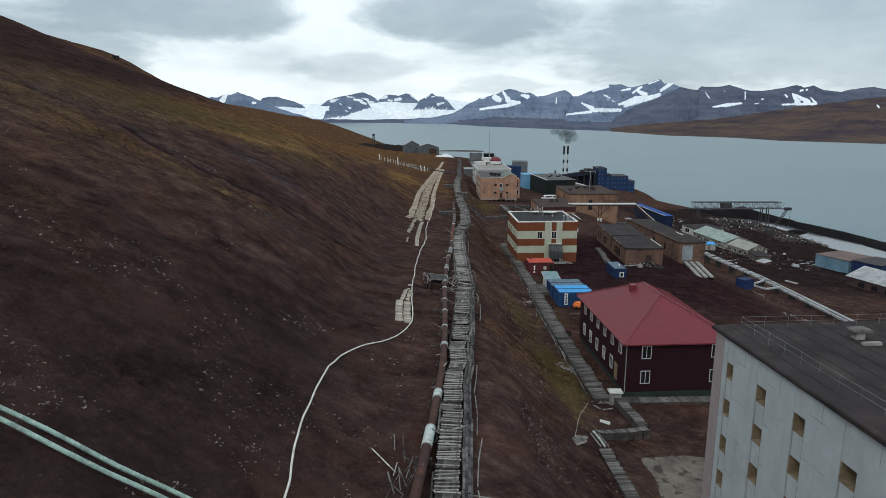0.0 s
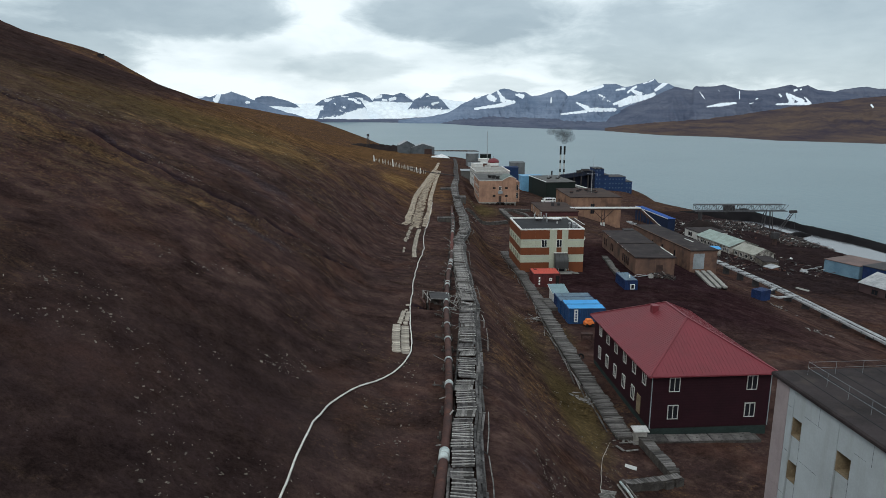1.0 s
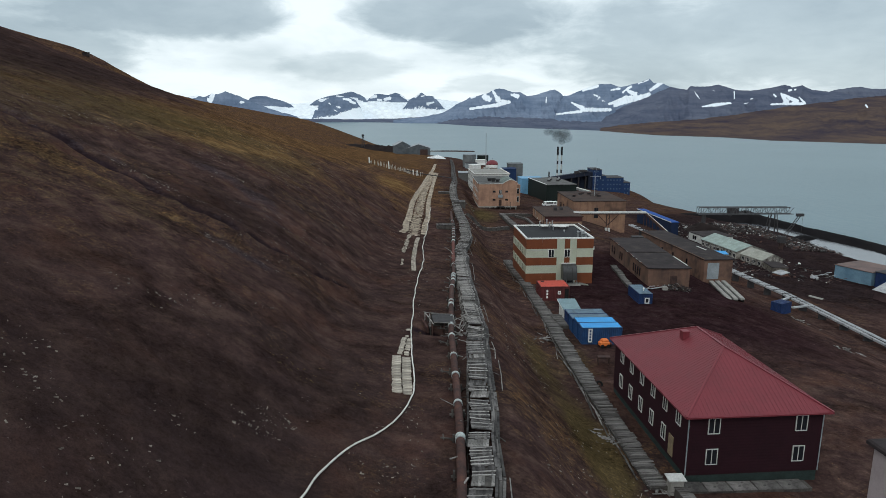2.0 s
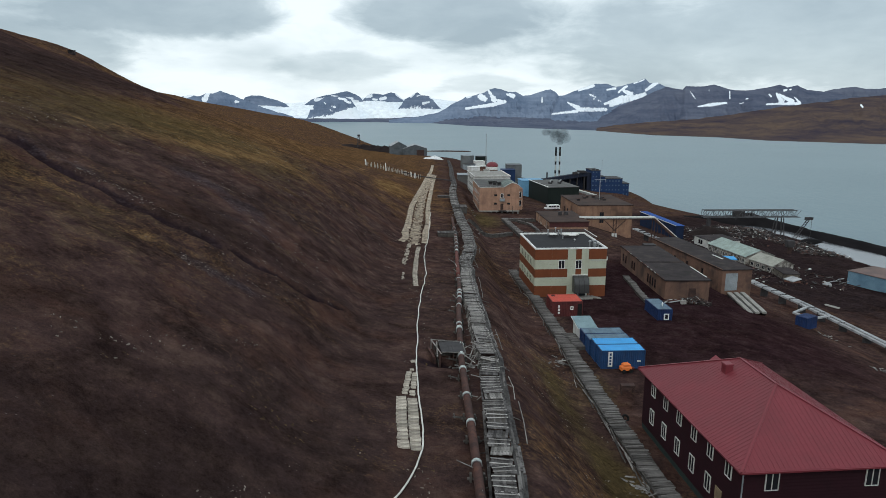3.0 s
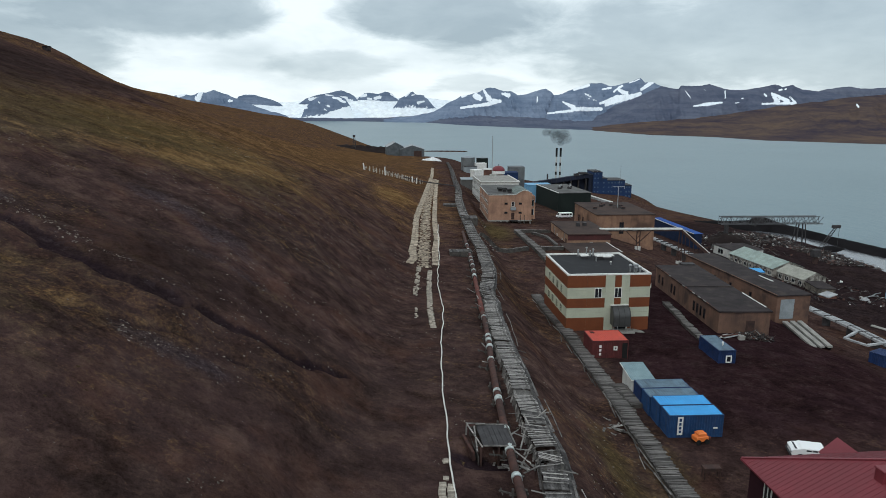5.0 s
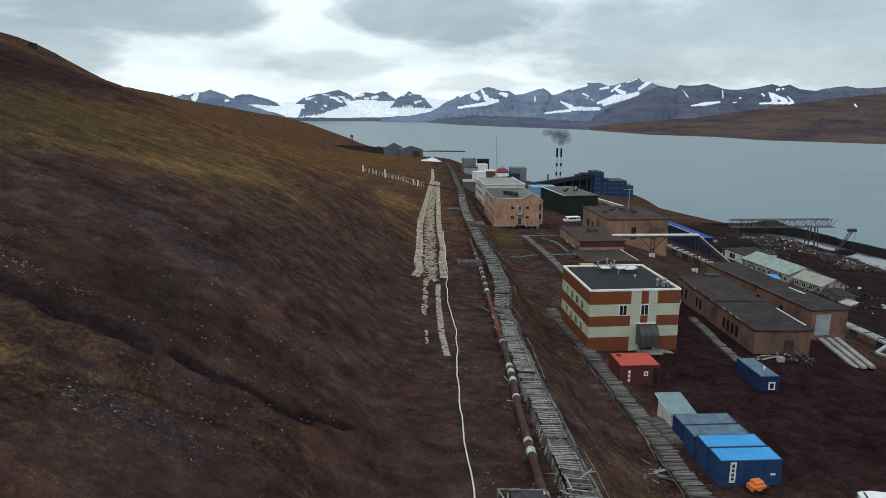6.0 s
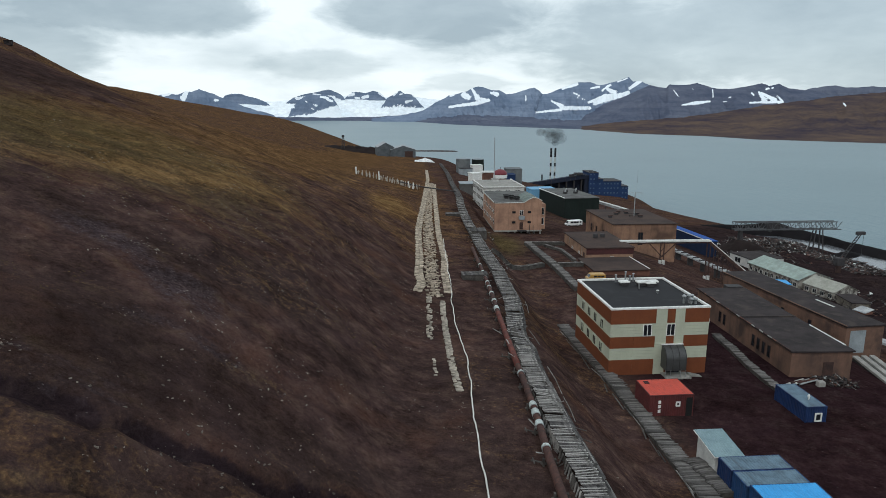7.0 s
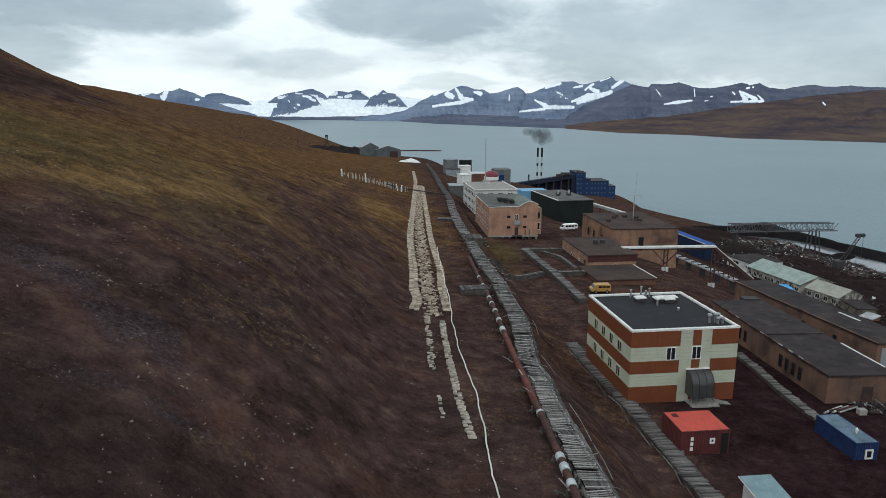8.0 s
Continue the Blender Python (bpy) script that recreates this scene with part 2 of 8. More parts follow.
def scrap_material():
    m = bpy.data.materials.new("mixed_scrap")
    m.use_nodes = True
    t = m.node_tree
    rnd = wire(t, "ShaderNodeNewGeometry").outputs["Random Per Island"]
    c = ramp(t, rnd, [(0.0, (0.010, 0.009, 0.010)), (0.35, (0.024, 0.018, 0.018)), (0.62, (0.050, 0.034, 0.030)), (0.80, (0.095, 0.042, 0.032)), (0.88, (0.060, 0.062, 0.066)), (0.94, (0.30, 0.30, 0.29)), (1.0, (0.60, 0.60, 0.58))])
    t.nodes["Principled BSDF"].inputs["Roughness"].default_value = 0.8
    t.links.new(c, t.nodes["Principled BSDF"].inputs["Base Color"])
    return m


SCRAP = scrap_material()
TARP = surface("white_sheet_heap", (0.74, 0.75, 0.75), (0.5, 0.5, 0.5), 0.5, 0.8, 0.4, 4)
VANWHITE = plain("white_van_paint", (0.75, 0.76, 0.76), 0.3)
VANYELLOW = plain("yellow_van_paint", (0.38, 0.215, 0.05), 0.5)
ORANGEPAINT = plain("orange_machine_paint", (0.75, 0.19, 0.04), 0.5)
RUBBER = surface("black_rubber", (0.018, 0.018, 0.018), (0.012, 0.012, 0.012), 3, 0.85, 0.2, 20)
TEAL = surface("teal_plinth", (0.030, 0.045, 0.042), (0.022, 0.032, 0.03), 1, 0.85, 0.2, 8)
STONE = surface("pale_stone", (0.19, 0.165, 0.14), (0.075, 0.062, 0.055), 2, 0.9, 0.3, 9, island=0.5)
TUFT = surface("golden_tundra_moss", (0.080, 0.053, 0.025), (0.045, 0.028, 0.017), 0.12, 0.95, 0.0, 3, island=0.5)
PINKBLOCK = surface("dull_pink_plaster", (0.076, 0.048, 0.049), (0.050, 0.033, 0.035), 0.3, 0.92, 0.3, 8, streak=((0.05, 0.036, 0.036), 0.6))


# ---- building kit ----
class Shape:
    """Collects boxes, prisms and tubes into one mesh."""

    def __init__(self):
        self.v, self.f = [], []

    def add(self, verts, faces, m=None):
        k = len(self.v)
        self.v += [tuple(m @ Vector(p)) for p in verts] if m is not None else [tuple(p) for p in verts]
        self.f += [tuple(i + k for i in f) for f in faces]
        return self

    def box(self, x0, y0, z0, x1, y1, z1, m=None):
        p = [(x, y, z) for z in (z0, z1) for y in (y0, y1) for x in (x0, x1)]
        return self.add(p, [(0, 2, 3, 1), (4, 5, 7, 6), (0, 1, 5, 4), (1, 3, 7, 5), (3, 2, 6, 7), (2, 0, 4, 6)], m)

    def worn(self, x0, y0, z0, x1, y1, z1, b=0.05, m=None):
        """A box whose upper edges are rounded off by b."""
        p = [(x, y, z0) for y in (y0, y1) for x in (x0, x1)] + [(x, y, z1 - b) for y in (y0, y1) for x in (x0, x1)]
        p += [(x, y, z1) for y in (y0 + b, y1 - b) for x in (x0 + b, x1 - b)]
        f = [(0, 2, 3, 1), (8, 9, 11, 10)]
        for k in (0, 4):
            f += [(k, k + 1, k + 5, k + 4), (k + 1, k + 3, k + 7, k + 5), (k + 3, k + 2, k + 6, k + 7), (k + 2, k, k + 4, k + 6)]
        return self.add(p, f, m)

    def prism(self, outline, y0, y1, m=None):
        """An outline in x, z drawn out along y."""
        n = len(outline)
        p = [(x, y0, z) for x, z in outline] + [(x, y1, z) for x, z in outline]
        f = [tuple(range(n)), tuple(range(2 * n - 1, n - 1, -1))] + [(i, i + n, (i + 1) % n + n, (i + 1) % n) for i in range(n)]
        return self.add(p, f, m)

    def slab(self, outline, z0, z1, m=None):
        """An outline in x, y drawn out upwards."""
        n = len(outline)
        p = [(x, y, z0) for x, y in outline] + [(x, y, z1) for x, y in outline]
        f = [tuple(range(n - 1, -1, -1)), tuple(range(n, 2 * n))] + [(i, (i + 1) % n, (i + 1) % n + n, i + n) for i in range(n)]
        return self.add(p, f, m)

    def tube(self, path, r, n=8, m=None):
        path = [Vector(p) for p in path]
        rings = []
        for i, p in enumerate(path):
            d = (path[min(i + 1, len(path) - 1)] - path[max(i - 1, 0)]).normalized()
            side = d.cross(Vector((0, 0, 1)))
            side = side.normalized() if side.length > 1e-4 else Vector((1, 0, 0))
            up = side.cross(d)
            rr = r[i] if isinstance(r, (list, tuple)) else r
            rings.append([p + rr * (math.cos(a) * side + math.sin(a) * up) for a in (2 * math.pi * k / n for k in range(n))])
        f = [tuple(range(n)), tuple(range(n * len(path) - 1, n * (len(path) - 1) - 1, -1))]
        for i in range(len(path) - 1):
            f += [(i * n + k, (i + 1) * n + k, (i + 1) * n + (k + 1) % n, i * n + (k + 1) % n) for k in range(n)]
        return self.add([q for ring in rings for q in ring], f, m)

    def beam(self, a, b, w, h=None):
        """A squared bar from a to b."""
        a, b = Vector(a), Vector(b)
        d = b - a
        q = d.to_track_quat("X", "Z").to_matrix().to_4x4()
        h = h or w
        return self.box(0, -w / 2, -h / 2, d.length, w / 2, h / 2, Matrix.Translation(a) @ q)

    def mesh(self, name, material, smooth=False):
        me = bpy.data.meshes.new(name)
        me.from_pydata(self.v, [], self.f)
        me.materials.append(material)
        if smooth:
            me.shade_smooth()
        return me


def thing(name, label, category, m=None, group="", kind=""):
    """An empty at a thing's base, which carries its parts."""
    ob = new(name)
    ob.matrix_world = m or Matrix()
    return tagged(ob, label, category, group, kind)


def part(name, shape, material, parent, label="", m=None, smooth=False, kind=""):
    ob = new(name, shape if isinstance(shape, bpy.types.Mesh) else shape.mesh(name, material, smooth))
    ob.parent = parent
    if m is not None:
        ob.matrix_local = m
    return tagged(ob, label, kind=kind)


def single(name, shape, material, label, category, group="", kind="", smooth=False, m=None):
    ob = new(name, shape.mesh(name, material, smooth))
    if m is not None:
        ob.matrix_world = m
    return tagged(ob, label, category, group, kind)


def ripple(x0, x1, z0, z1, y, step=0.28, deep=0.04):
    """A corrugated sheet in the x, z plane that faces -y."""
    s, xs = Shape(), []
    n = max(int((x1 - x0) / step), 2)
    w = (x1 - x0) / n
    for i in range(n):
        a = x0 + i * w
        xs += [(a, y), (a + 0.25 * w, y), (a + 0.4 * w, y + deep), (a + 0.85 * w, y + deep)]
    xs.append((x1, y))
    p = [(x, yy, z) for z in (z0, z1) for x, yy in xs]
    k = len(xs)
    return s.add(p, [(i, i + 1, k + i + 1, k + i) for i in range(k - 1)])


def fbm(x, y, size, seed=0, octaves=4):
    """Smooth noise about 0, for arrays."""
    total, amp, norm = np.zeros_like(np.asarray(x, float)), 1.0, 0.0
    for o in range(octaves):
        u, v = np.asarray(x, float) / size * 2**o + 17.3 * seed, np.asarray(y, float) / size * 2**o - 9.1 * seed
        i, j = np.floor(u), np.floor(v)
        a, b = u - i, v - j
        a, b = a * a * (3 - 2 * a), b * b * (3 - 2 * b)
        h = lambda p, q: np.modf(np.abs(np.sin(p * 127.1 + q * 311.7 + o * 74.7) * 43758.5453))[0] - 0.5
        total += amp * ((h(i, j) * (1 - a) + h(i + 1, j) * a) * (1 - b) + (h(i, j + 1) * (1 - a) + h(i + 1, j + 1) * a) * b)
        norm += amp
        amp *= 0.5
    return 2 * total / norm


def sheet(name, X, Y, Z, material, attributes=None):
    """A mesh from a grid of places."""
    r, c = X.shape
    co = np.stack([X, Y, Z], -1).reshape(-1, 3)
    i = np.arange(r * c).reshape(r, c)
    quads = np.stack([i[:-1, :-1], i[:-1, 1:], i[1:, 1:], i[1:, :-1]], -1).reshape(-1, 4)
    me = bpy.data.meshes.new(name)
    me.vertices.add(len(co))
    me.vertices.foreach_set("co", co.ravel())
    me.loops.add(quads.size)
    me.loops.foreach_set("vertex_index", quads.ravel())
    me.polygons.add(len(quads))
    me.polygons.foreach_set("loop_start", np.arange(0, quads.size, 4))
    for key, values in (attributes or {}).items():
        me.attributes.new(key, "FLOAT", "POINT").data.foreach_set("value", np.asarray(values, np.float32).ravel())
    me.update()
    me.validate()
    me.shade_smooth()
    me.materials.append(material)
    return new(name, me)


# ---- the lie of the land: cross-sections of the slope, x to height, at stations along y ----
SEA = -28.0
SECTIONS = {
    22: "-336 122 -213 112 -157 103 -67 76.2 -34 63.3 -20 56.6 -9 49.3 -3 45.9 3 45.4 12 38.6 17 34.2 21 32.9 40 32.5 67 29.1 101 17.9 146 11.2 224 2.2 291 -4.5 340 -36",
    101: "-336 121 -213 111 -157 100.5 -67 72.8 -40 61.2 -29 56.1 -18 48.8 -10 43.2 -3 42.1 4 41.4 11 35.8 15 33.8 43 33 67 28.6 92 18.5 146 12.3 224 3.4 291 -5.6 340 -36",
    168: "-336 121 -213 111 -157 98.5 -67 68.3 -40 58.8 -25 51.5 -13 42.8 -8 40.2 0 39.4 6 38.9 12 33.6 16 32.4 43 32.3 67 26.9 92 16.2 146 11.2 224 3.4 291 -6.7 340 -36",
    246: "-336 120 -202 112 -168 103 -146 93.3 -123 84.3 -100 75.8 -67 63.6 -34 49.8 -13 41.8 -6 39 4 38.2 9 37.4 13 33.3 31 32 50 29.1 67 23.5 90 14 123 10.1 168 6.7 224 2 258 0 285 -12 310 -34",
    336: "-358 108 -224 102 -170 92 -153 86 -130 75.5 -110 66.5 -90 59.5 -56 49 -34 43 -17 38.6 0 36.2 10 34.8 19 30.6 45 25.8 67 20.2 90 12.3 123 9 168 6.7 185 4.5 222 1 245 -12 262 -34",
    538: "-448 95.2 -280 78.4 -168 56 -90 38.1 -45 31 -11 27 14 25.6 67 9 123 0 174 -7.3 193 -12.3 207 -34",
    728: "-504 95.2 -336 73.9 -202 51.5 -123 33.6 -67 21.3 -34 18.5 0 16.8 45 5.6 101 -6.7 168 -19 218 -22.4 235 -36",
    1008: "-560 89.6 -392 69.4 -269 49.3 -179 31.4 -112 15.7 -56 4.5 0 -4.5 45 -13.4 78 -26.9 101 -38",
    1547: "-1008 140 -728 106 -591 92 -477 65 -347 44.8 -243 23.5 -177 0 -123 -20.2 -67 -40",
    1800: "-1300 90 -900 40 -700 -10 -560 -45",
}


def hermite(xs, zs, x):
    """Smooth curve through knots that does not overshoot; level beyond its ends."""
    x = np.clip(x, xs[0], xs[-1])
    d = np.diff(zs) / np.diff(xs)
    m = np.zeros(len(xs))
    m[1:-1] = np.where(d[:-1] * d[1:] > 0, 2 * d[:-1] * d[1:] / (d[:-1] + d[1:] + 1e-12 * np.sign(d[:-1])), 0)
    m[0], m[-1] = d[0], d[-1]
    i = np.clip(np.searchsorted(xs, x) - 1, 0, len(xs) - 2)
    w = xs[i + 1] - xs[i]
    s = (x - xs[i]) / w
    return ((2 * s**3 - 3 * s**2 + 1) * zs[i] + (s**3 - 2 * s**2 + s) * w * m[i]
            + (3 * s**2 - 2 * s**3) * zs[i + 1] + (s**3 - s**2) * w * m[i + 1])


STATIONS = np.array(sorted(SECTIONS), float)
PROFILES = []
for key in sorted(SECTIONS):
    pairs = np.array(SECTIONS[key].split(), float).reshape(-1, 2)
    PROFILES.append((pairs[:, 0], pairs[:, 1]))


def height(x, y):
    """Height of the smooth ground at x, y (arrays or numbers)."""
    x, y = np.broadcast_arrays(np.asarray(x, float), np.asarray(y, float))
    table = np.array([hermite(a, b, x) for a, b in PROFILES])
    yy = np.clip(y, STATIONS[0], STATIONS[-1])
    i = np.clip(np.searchsorted(STATIONS, yy) - 1, 0, len(STATIONS) - 2)
    s = (yy - STATIONS[i]) / (STATIONS[i + 1] - STATIONS[i])
    pick = lambda k: np.take_along_axis(table, np.clip(k, 0, len(STATIONS) - 1)[None], 0)[0]
    p0, p1 = pick(i), pick(i + 1)
    h = STATIONS[i + 1] - STATIONS[i]
    slope_a = np.where(i > 0, (p1 - pick(i - 1)) / (STATIONS[i + 1] - STATIONS[np.maximum(i - 1, 0)]), (p1 - p0) / h)
    j = np.minimum(i + 2, len(STATIONS) - 1)
    slope_b = np.where(i + 2 < len(STATIONS), (pick(j) - p0) / (STATIONS[j] - STATIONS[i]), (p1 - p0) / h)
    return ((2 * s**3 - 3 * s**2 + 1) * p0 + (s**3 - 2 * s**2 + s) * h * slope_a
            + (3 * s**2 - 2 * s**3) * p1 + (s**3 - s**2) * h * slope_b)



# ---- ground ----
GULLY = [(-75, 88), (-60, 95), (-52, 98.5), (-47, 98.3), (-43, 96.5), (-39, 94.8), (-36, 94), (-33.5, 93.2), (-31, 92.7), (-28.5, 92.3), (-25.4, 92.6)]
CLEFT = [(-23.2, 93.5), (-20.7, 94.4), (-18.8, 95.2), (-17.2, 95.5), (-15.6, 96.9), (-13.4, 98.8)]
RILL = [(-28.2, 84.6), (-26.2, 86.2), (-25.0, 87.2), (-23.6, 87.9), (-21.4, 89.0), (-18.8, 90.2)]


PONDS = [(184.0, 375.0, 2.22, 27.0, 9.5), (195.0, 305.0, -1.33, 44.0, 20.0)]


def off_line(line, x, y):
    """Distance from places to a bent line."""
    best = np.full(np.shape(x), 1e9)
    for (ax, ay), (bx, by) in zip(line, line[1:]):
        ux, uy = bx - ax, by - ay
        s = np.clip(((x - ax) * ux + (y - ay) * uy) / (ux * ux + uy * uy), 0, 1)
        best = np.minimum(best, np.hypot(x - ax - s * ux, y - ay - s * uy))
    return best


def relief(x, y):
    """The ground with its hummocks, the gully, the lagoon's basin and the spit."""
    z = height(x, y)
    hill = np.clip((-x - 6) / 14, 0, 1)
    rough = 0.10 + 0.30 * hill + 0.12 * np.clip((x - 48) / 20, 0, 1)
    far = np.clip((y - 250) / 300, 0, 1)
    z = z + rough * fbm(x, y, 3.0, 1) * (1 - far) + (0.5 * hill + 0.1) * fbm(x, y, 14.0, 2) + 3.0 * far * fbm(x, y, 60.0, 3) * np.clip((-x - 20) / 40, 0, 1)
    z = z + hill * 0.18 * fbm(x + 0.5 * y, 0.35 * y, 5.0, 9) * (1 - far)
    wx, wy = x + 0.9 * fbm(x, y, 3.0, 5), y + 1.1 * fbm(x, y, 2.6, 6)
    cut = np.clip(0.75 + 0.9 * fbm(x, y, 6.0, 12), 0.15, 1.2)
    for line, deep, wide in ((GULLY, 0.9, 1.15), (CLEFT, 0.9, 0.7), (RILL, 0.3, 0.6)):
        d = off_line(line, wx, wy)
        z = z - deep * cut * np.exp(-(np.abs(d / wide) ** 2.5)) + 0.22 * deep * np.exp(-(((d - 1.9 * wide) / 0.7) ** 2))
    z = z - 0.85 * np.exp(-(((x + 1.4) / 1.9) ** 4) - ((y - 89.6) / 1.5) ** 4)
    # the crest steps down past the hut
    z = z + 2.2 * np.exp(-(((x + 150) / 15) ** 2) - ((y - 314) / 12) ** 2) - 2.6 * np.exp(-(((x + 158) / 16) ** 2) - ((y - 284) / 13) ** 2) - 2.6 * np.exp(-(((x + 143) / 16) ** 2) - ((y - 347) / 15) ** 2)
    for cx, cy, turn, a, w in PONDS:
        u, v = (x - cx) * math.cos(turn) + (y - cy) * math.sin(turn), (y - cy) * math.cos(turn) - (x - cx) * math.sin(turn)
        basin = np.exp(-((u / a) ** 4 + (v / w) ** 4))
        z = z * (1 - basin) + np.minimum(z, -1.5) * basin
    spit = np.exp(-((np.clip(np.abs(x - 10) - 75, 0, None) / 12) ** 2) - ((y - 1490 + 0.12 * x) / 16) ** 2)
    z = z - 1.1 * np.exp(-(((x - 61) / 4.5) ** 2) - ((y - 148) / 6) ** 2)
    shore = np.interp(y, [170, 190, 232, 286, 325, 346, 362, 384, 397, 412, 440], [300, 262, 234, 220, 214, 208.5, 203, 200, 196, 180, 400])
    fall = np.clip((x - shore - 1) / 14, 0, 1) * np.clip((y - 170) / 25, 0, 1) * np.clip((425 - y) / 20, 0, 1)
    z = z - 40 * fall
    return np.maximum(z, SEA - 3 + 5.0 * spit)


def ground_material():
    m = bpy.data.materials.new("tundra_ground")
    m.use_nodes = True
    t = m.node_tree
    t.nodes.clear()
    at = wire(t, "ShaderNodeTexCoord").outputs["Object"]

    def field(key):
        node = t.nodes.new("ShaderNodeAttribute")
        node.attribute_name = key
        return node.outputs["Fac"]

    def noisy(scale, detail=6.0, rough=0.6):
        return wire(t, "ShaderNodeTexNoise", {"Vector": at, "Scale": scale, "Detail": detail, "Roughness": rough}).outputs[0]

    def over(below, fac, colour):
        mix = t.nodes.new("ShaderNodeMixRGB")
        t.links.new(fac, mix.inputs[0])
        t.links.new(below, mix.inputs[1])
        if isinstance(colour, tuple):
            mix.inputs[2].default_value = (*colour, 1)
        else:
            t.links.new(colour, mix.inputs[2])
        return mix.outputs[0]

    def step(v, a, b, top=1.0):
        return wire(t, "ShaderNodeMapRange", {"Value": v, "From Min": a, "From Max": b, "To Min": 0.0, "To Max": top}).outputs[0]

    broad, mid, fine = noisy(0.06, 7.0), noisy(0.45, 7.0, 0.65), noisy(3.5, 5.0, 0.7)
    # streaks that run down the slope, as water and creeping soil draw them
    down = wire(t, "ShaderNodeMapping", {"Vector": at, "Rotation": (0.0, 0.0, -0.30), "Scale": (0.08, 0.15, 0.09)}).outputs[0]
    streaks = wire(t, "ShaderNodeTexNoise", {"Vector": down, "Scale": 1.0, "Detail": 5.0, "Roughness": 0.6, "Distortion": 1.6}).outputs[0]
    soil = ramp(t, mid, [(0.30, (0.0290, 0.0160, 0.0146)), (0.50, (0.0500, 0.0275, 0.0226)), (0.70, (0.0880, 0.0500, 0.0370))])
    soil = over(soil, step(broad, 0.45, 0.65, 0.5), (0.0290, 0.0190, 0.0165))
    soil = over(soil, step(streaks, 0.47, 0.32, 0.5), (0.0190, 0.0118, 0.0105))
    lump = wire(t, "ShaderNodeTexNoise", {"Vector": at, "Scale": 1.1, "Detail": 9.0, "Roughness": 0.68, "Distortion": 0.9}).outputs[0]
    heath = ramp(t, maths(t, "ADD", maths(t, "MULTIPLY", mid, 0.5), maths(t, "MULTIPLY", fine, 0.5)), [(0.34, (0.0380, 0.0205, 0.0125)), (0.5, (0.0870, 0.0435, 0.0190)), (0.66, (0.1650, 0.0870, 0.0385))])
    rusty = noisy(0.11, 6.0, 0.65)
    soil = over(soil, step(rusty, 0.52, 0.68, 0.6), (0.0760, 0.0345, 0.0225))
    moss = maths(t, "ADD", field("moss"), maths(t, "MULTIPLY", maths(t, "SUBTRACT", broad, 0.56), 2.0))
    moss = maths(t, "ADD", moss, maths(t, "MULTIPLY", maths(t, "SUBTRACT", streaks, 0.54), 1.3))
    moss = maths(t, "ADD", moss, maths(t, "MULTIPLY", maths(t, "SUBTRACT", lump, 0.52), 2.2))
    moss = maths(t, "ADD", moss, maths(t, "MULTIPLY", maths(t, "SUBTRACT", fine, 0.5), 1.2))
    c = over(soil, step(moss, 0.25, 1.0), heath)
    green = maths(t, "ADD", field("green"), maths(t, "MULTIPLY", maths(t, "SUBTRACT", mid, 0.5), 1.2))
    c = over(c, step(green, 0.3, 0.9, 0.8), ramp(t, fine, [(0.3, (0.0420, 0.0290, 0.0130)), (0.7, (0.0880, 0.0590, 0.0225))]))
    gold = maths(t, "ADD", field("gold"), maths(t, "ADD", maths(t, "MULTIPLY", maths(t, "SUBTRACT", streaks, 0.52), 2.4), maths(t, "MULTIPLY", maths(t, "SUBTRACT", fine, 0.5), 1.4)))
    c = over(c, step(gold, 0.35, 1.1, 0.85), ramp(t, mid, [(0.3, (0.1000, 0.0510, 0.0195)), (0.7, (0.1930, 0.1075, 0.0450))]))
    yard = maths(t, "ADD", field("yard"), maths(t, "MULTIPLY", maths(t, "SUBTRACT", mid, 0.5), 0.6))
    c = over(c, step(yard, 0.3, 0.8, 0.9), ramp(t, mid, [(0.3, (0.0135, 0.0062, 0.0074)), (0.5, (0.0205, 0.0094, 0.0104)), (0.72, (0.0360, 0.0180, 0.0172))]))
    # gully, cleft and rill coloured darker; the chamber pit's shade is painted in too
    hollow_tone = maths(t, "ADD", field("gully"), maths(t, "MULTIPLY", maths(t, "SUBTRACT", lump, 0.5), 1.3))
    c = over(c, step(hollow_tone, 0.40, 0.68, 0.88), (0.0160, 0.0098, 0.0118))
    dark = maths(t, "ADD", field("lichen_and_dim"), maths(t, "ADD", maths(t, "MULTIPLY", maths(t, "SUBTRACT", streaks, 0.5), 1.2), maths(t, "MULTIPLY", maths(t, "SUBTRACT", lump, 0.5), 1.0)))
    c = over(c, step(dark, 0.25, 0.9, 0.7), (0.0200, 0.0122, 0.0112))
    dust = maths(t, "ADD", field("coal"), maths(t, "MULTIPLY", maths(t, "SUBTRACT", mid, 0.5), 1.4))
    c = over(c, step(dust, 0.25, 0.75, 0.8), ramp(t, lump, [(0.35, (0.0085, 0.0066, 0.0076)), (0.65, (0.0220, 0.0140, 0.0140))]))
    # slides of bare purple-grey shale, thickest above and below the gully
    slide = maths(t, "ADD", field("scree"), maths(t, "ADD", maths(t, "MULTIPLY", maths(t, "SUBTRACT", lump, 0.5), 1.5), maths(t, "MULTIPLY", maths(t, "SUBTRACT", streaks, 0.5), 1.6)))
    c = over(c, step(slide, 0.35, 0.8, 0.75), ramp(t, fine, [(0.32, (0.0200, 0.0128, 0.0142)), (0.68, (0.0560, 0.0400, 0.0395))]))
    grit = wire(t, "ShaderNodeTexVoronoi", {"Vector": wire(t, "ShaderNodeMapping", {"Vector": at, "Rotation": (0.0, 0.0, -0.3), "Scale": (2.2, 4.6, 3.0)}).outputs[0], "Scale": 1.0}).outputs["Distance"]
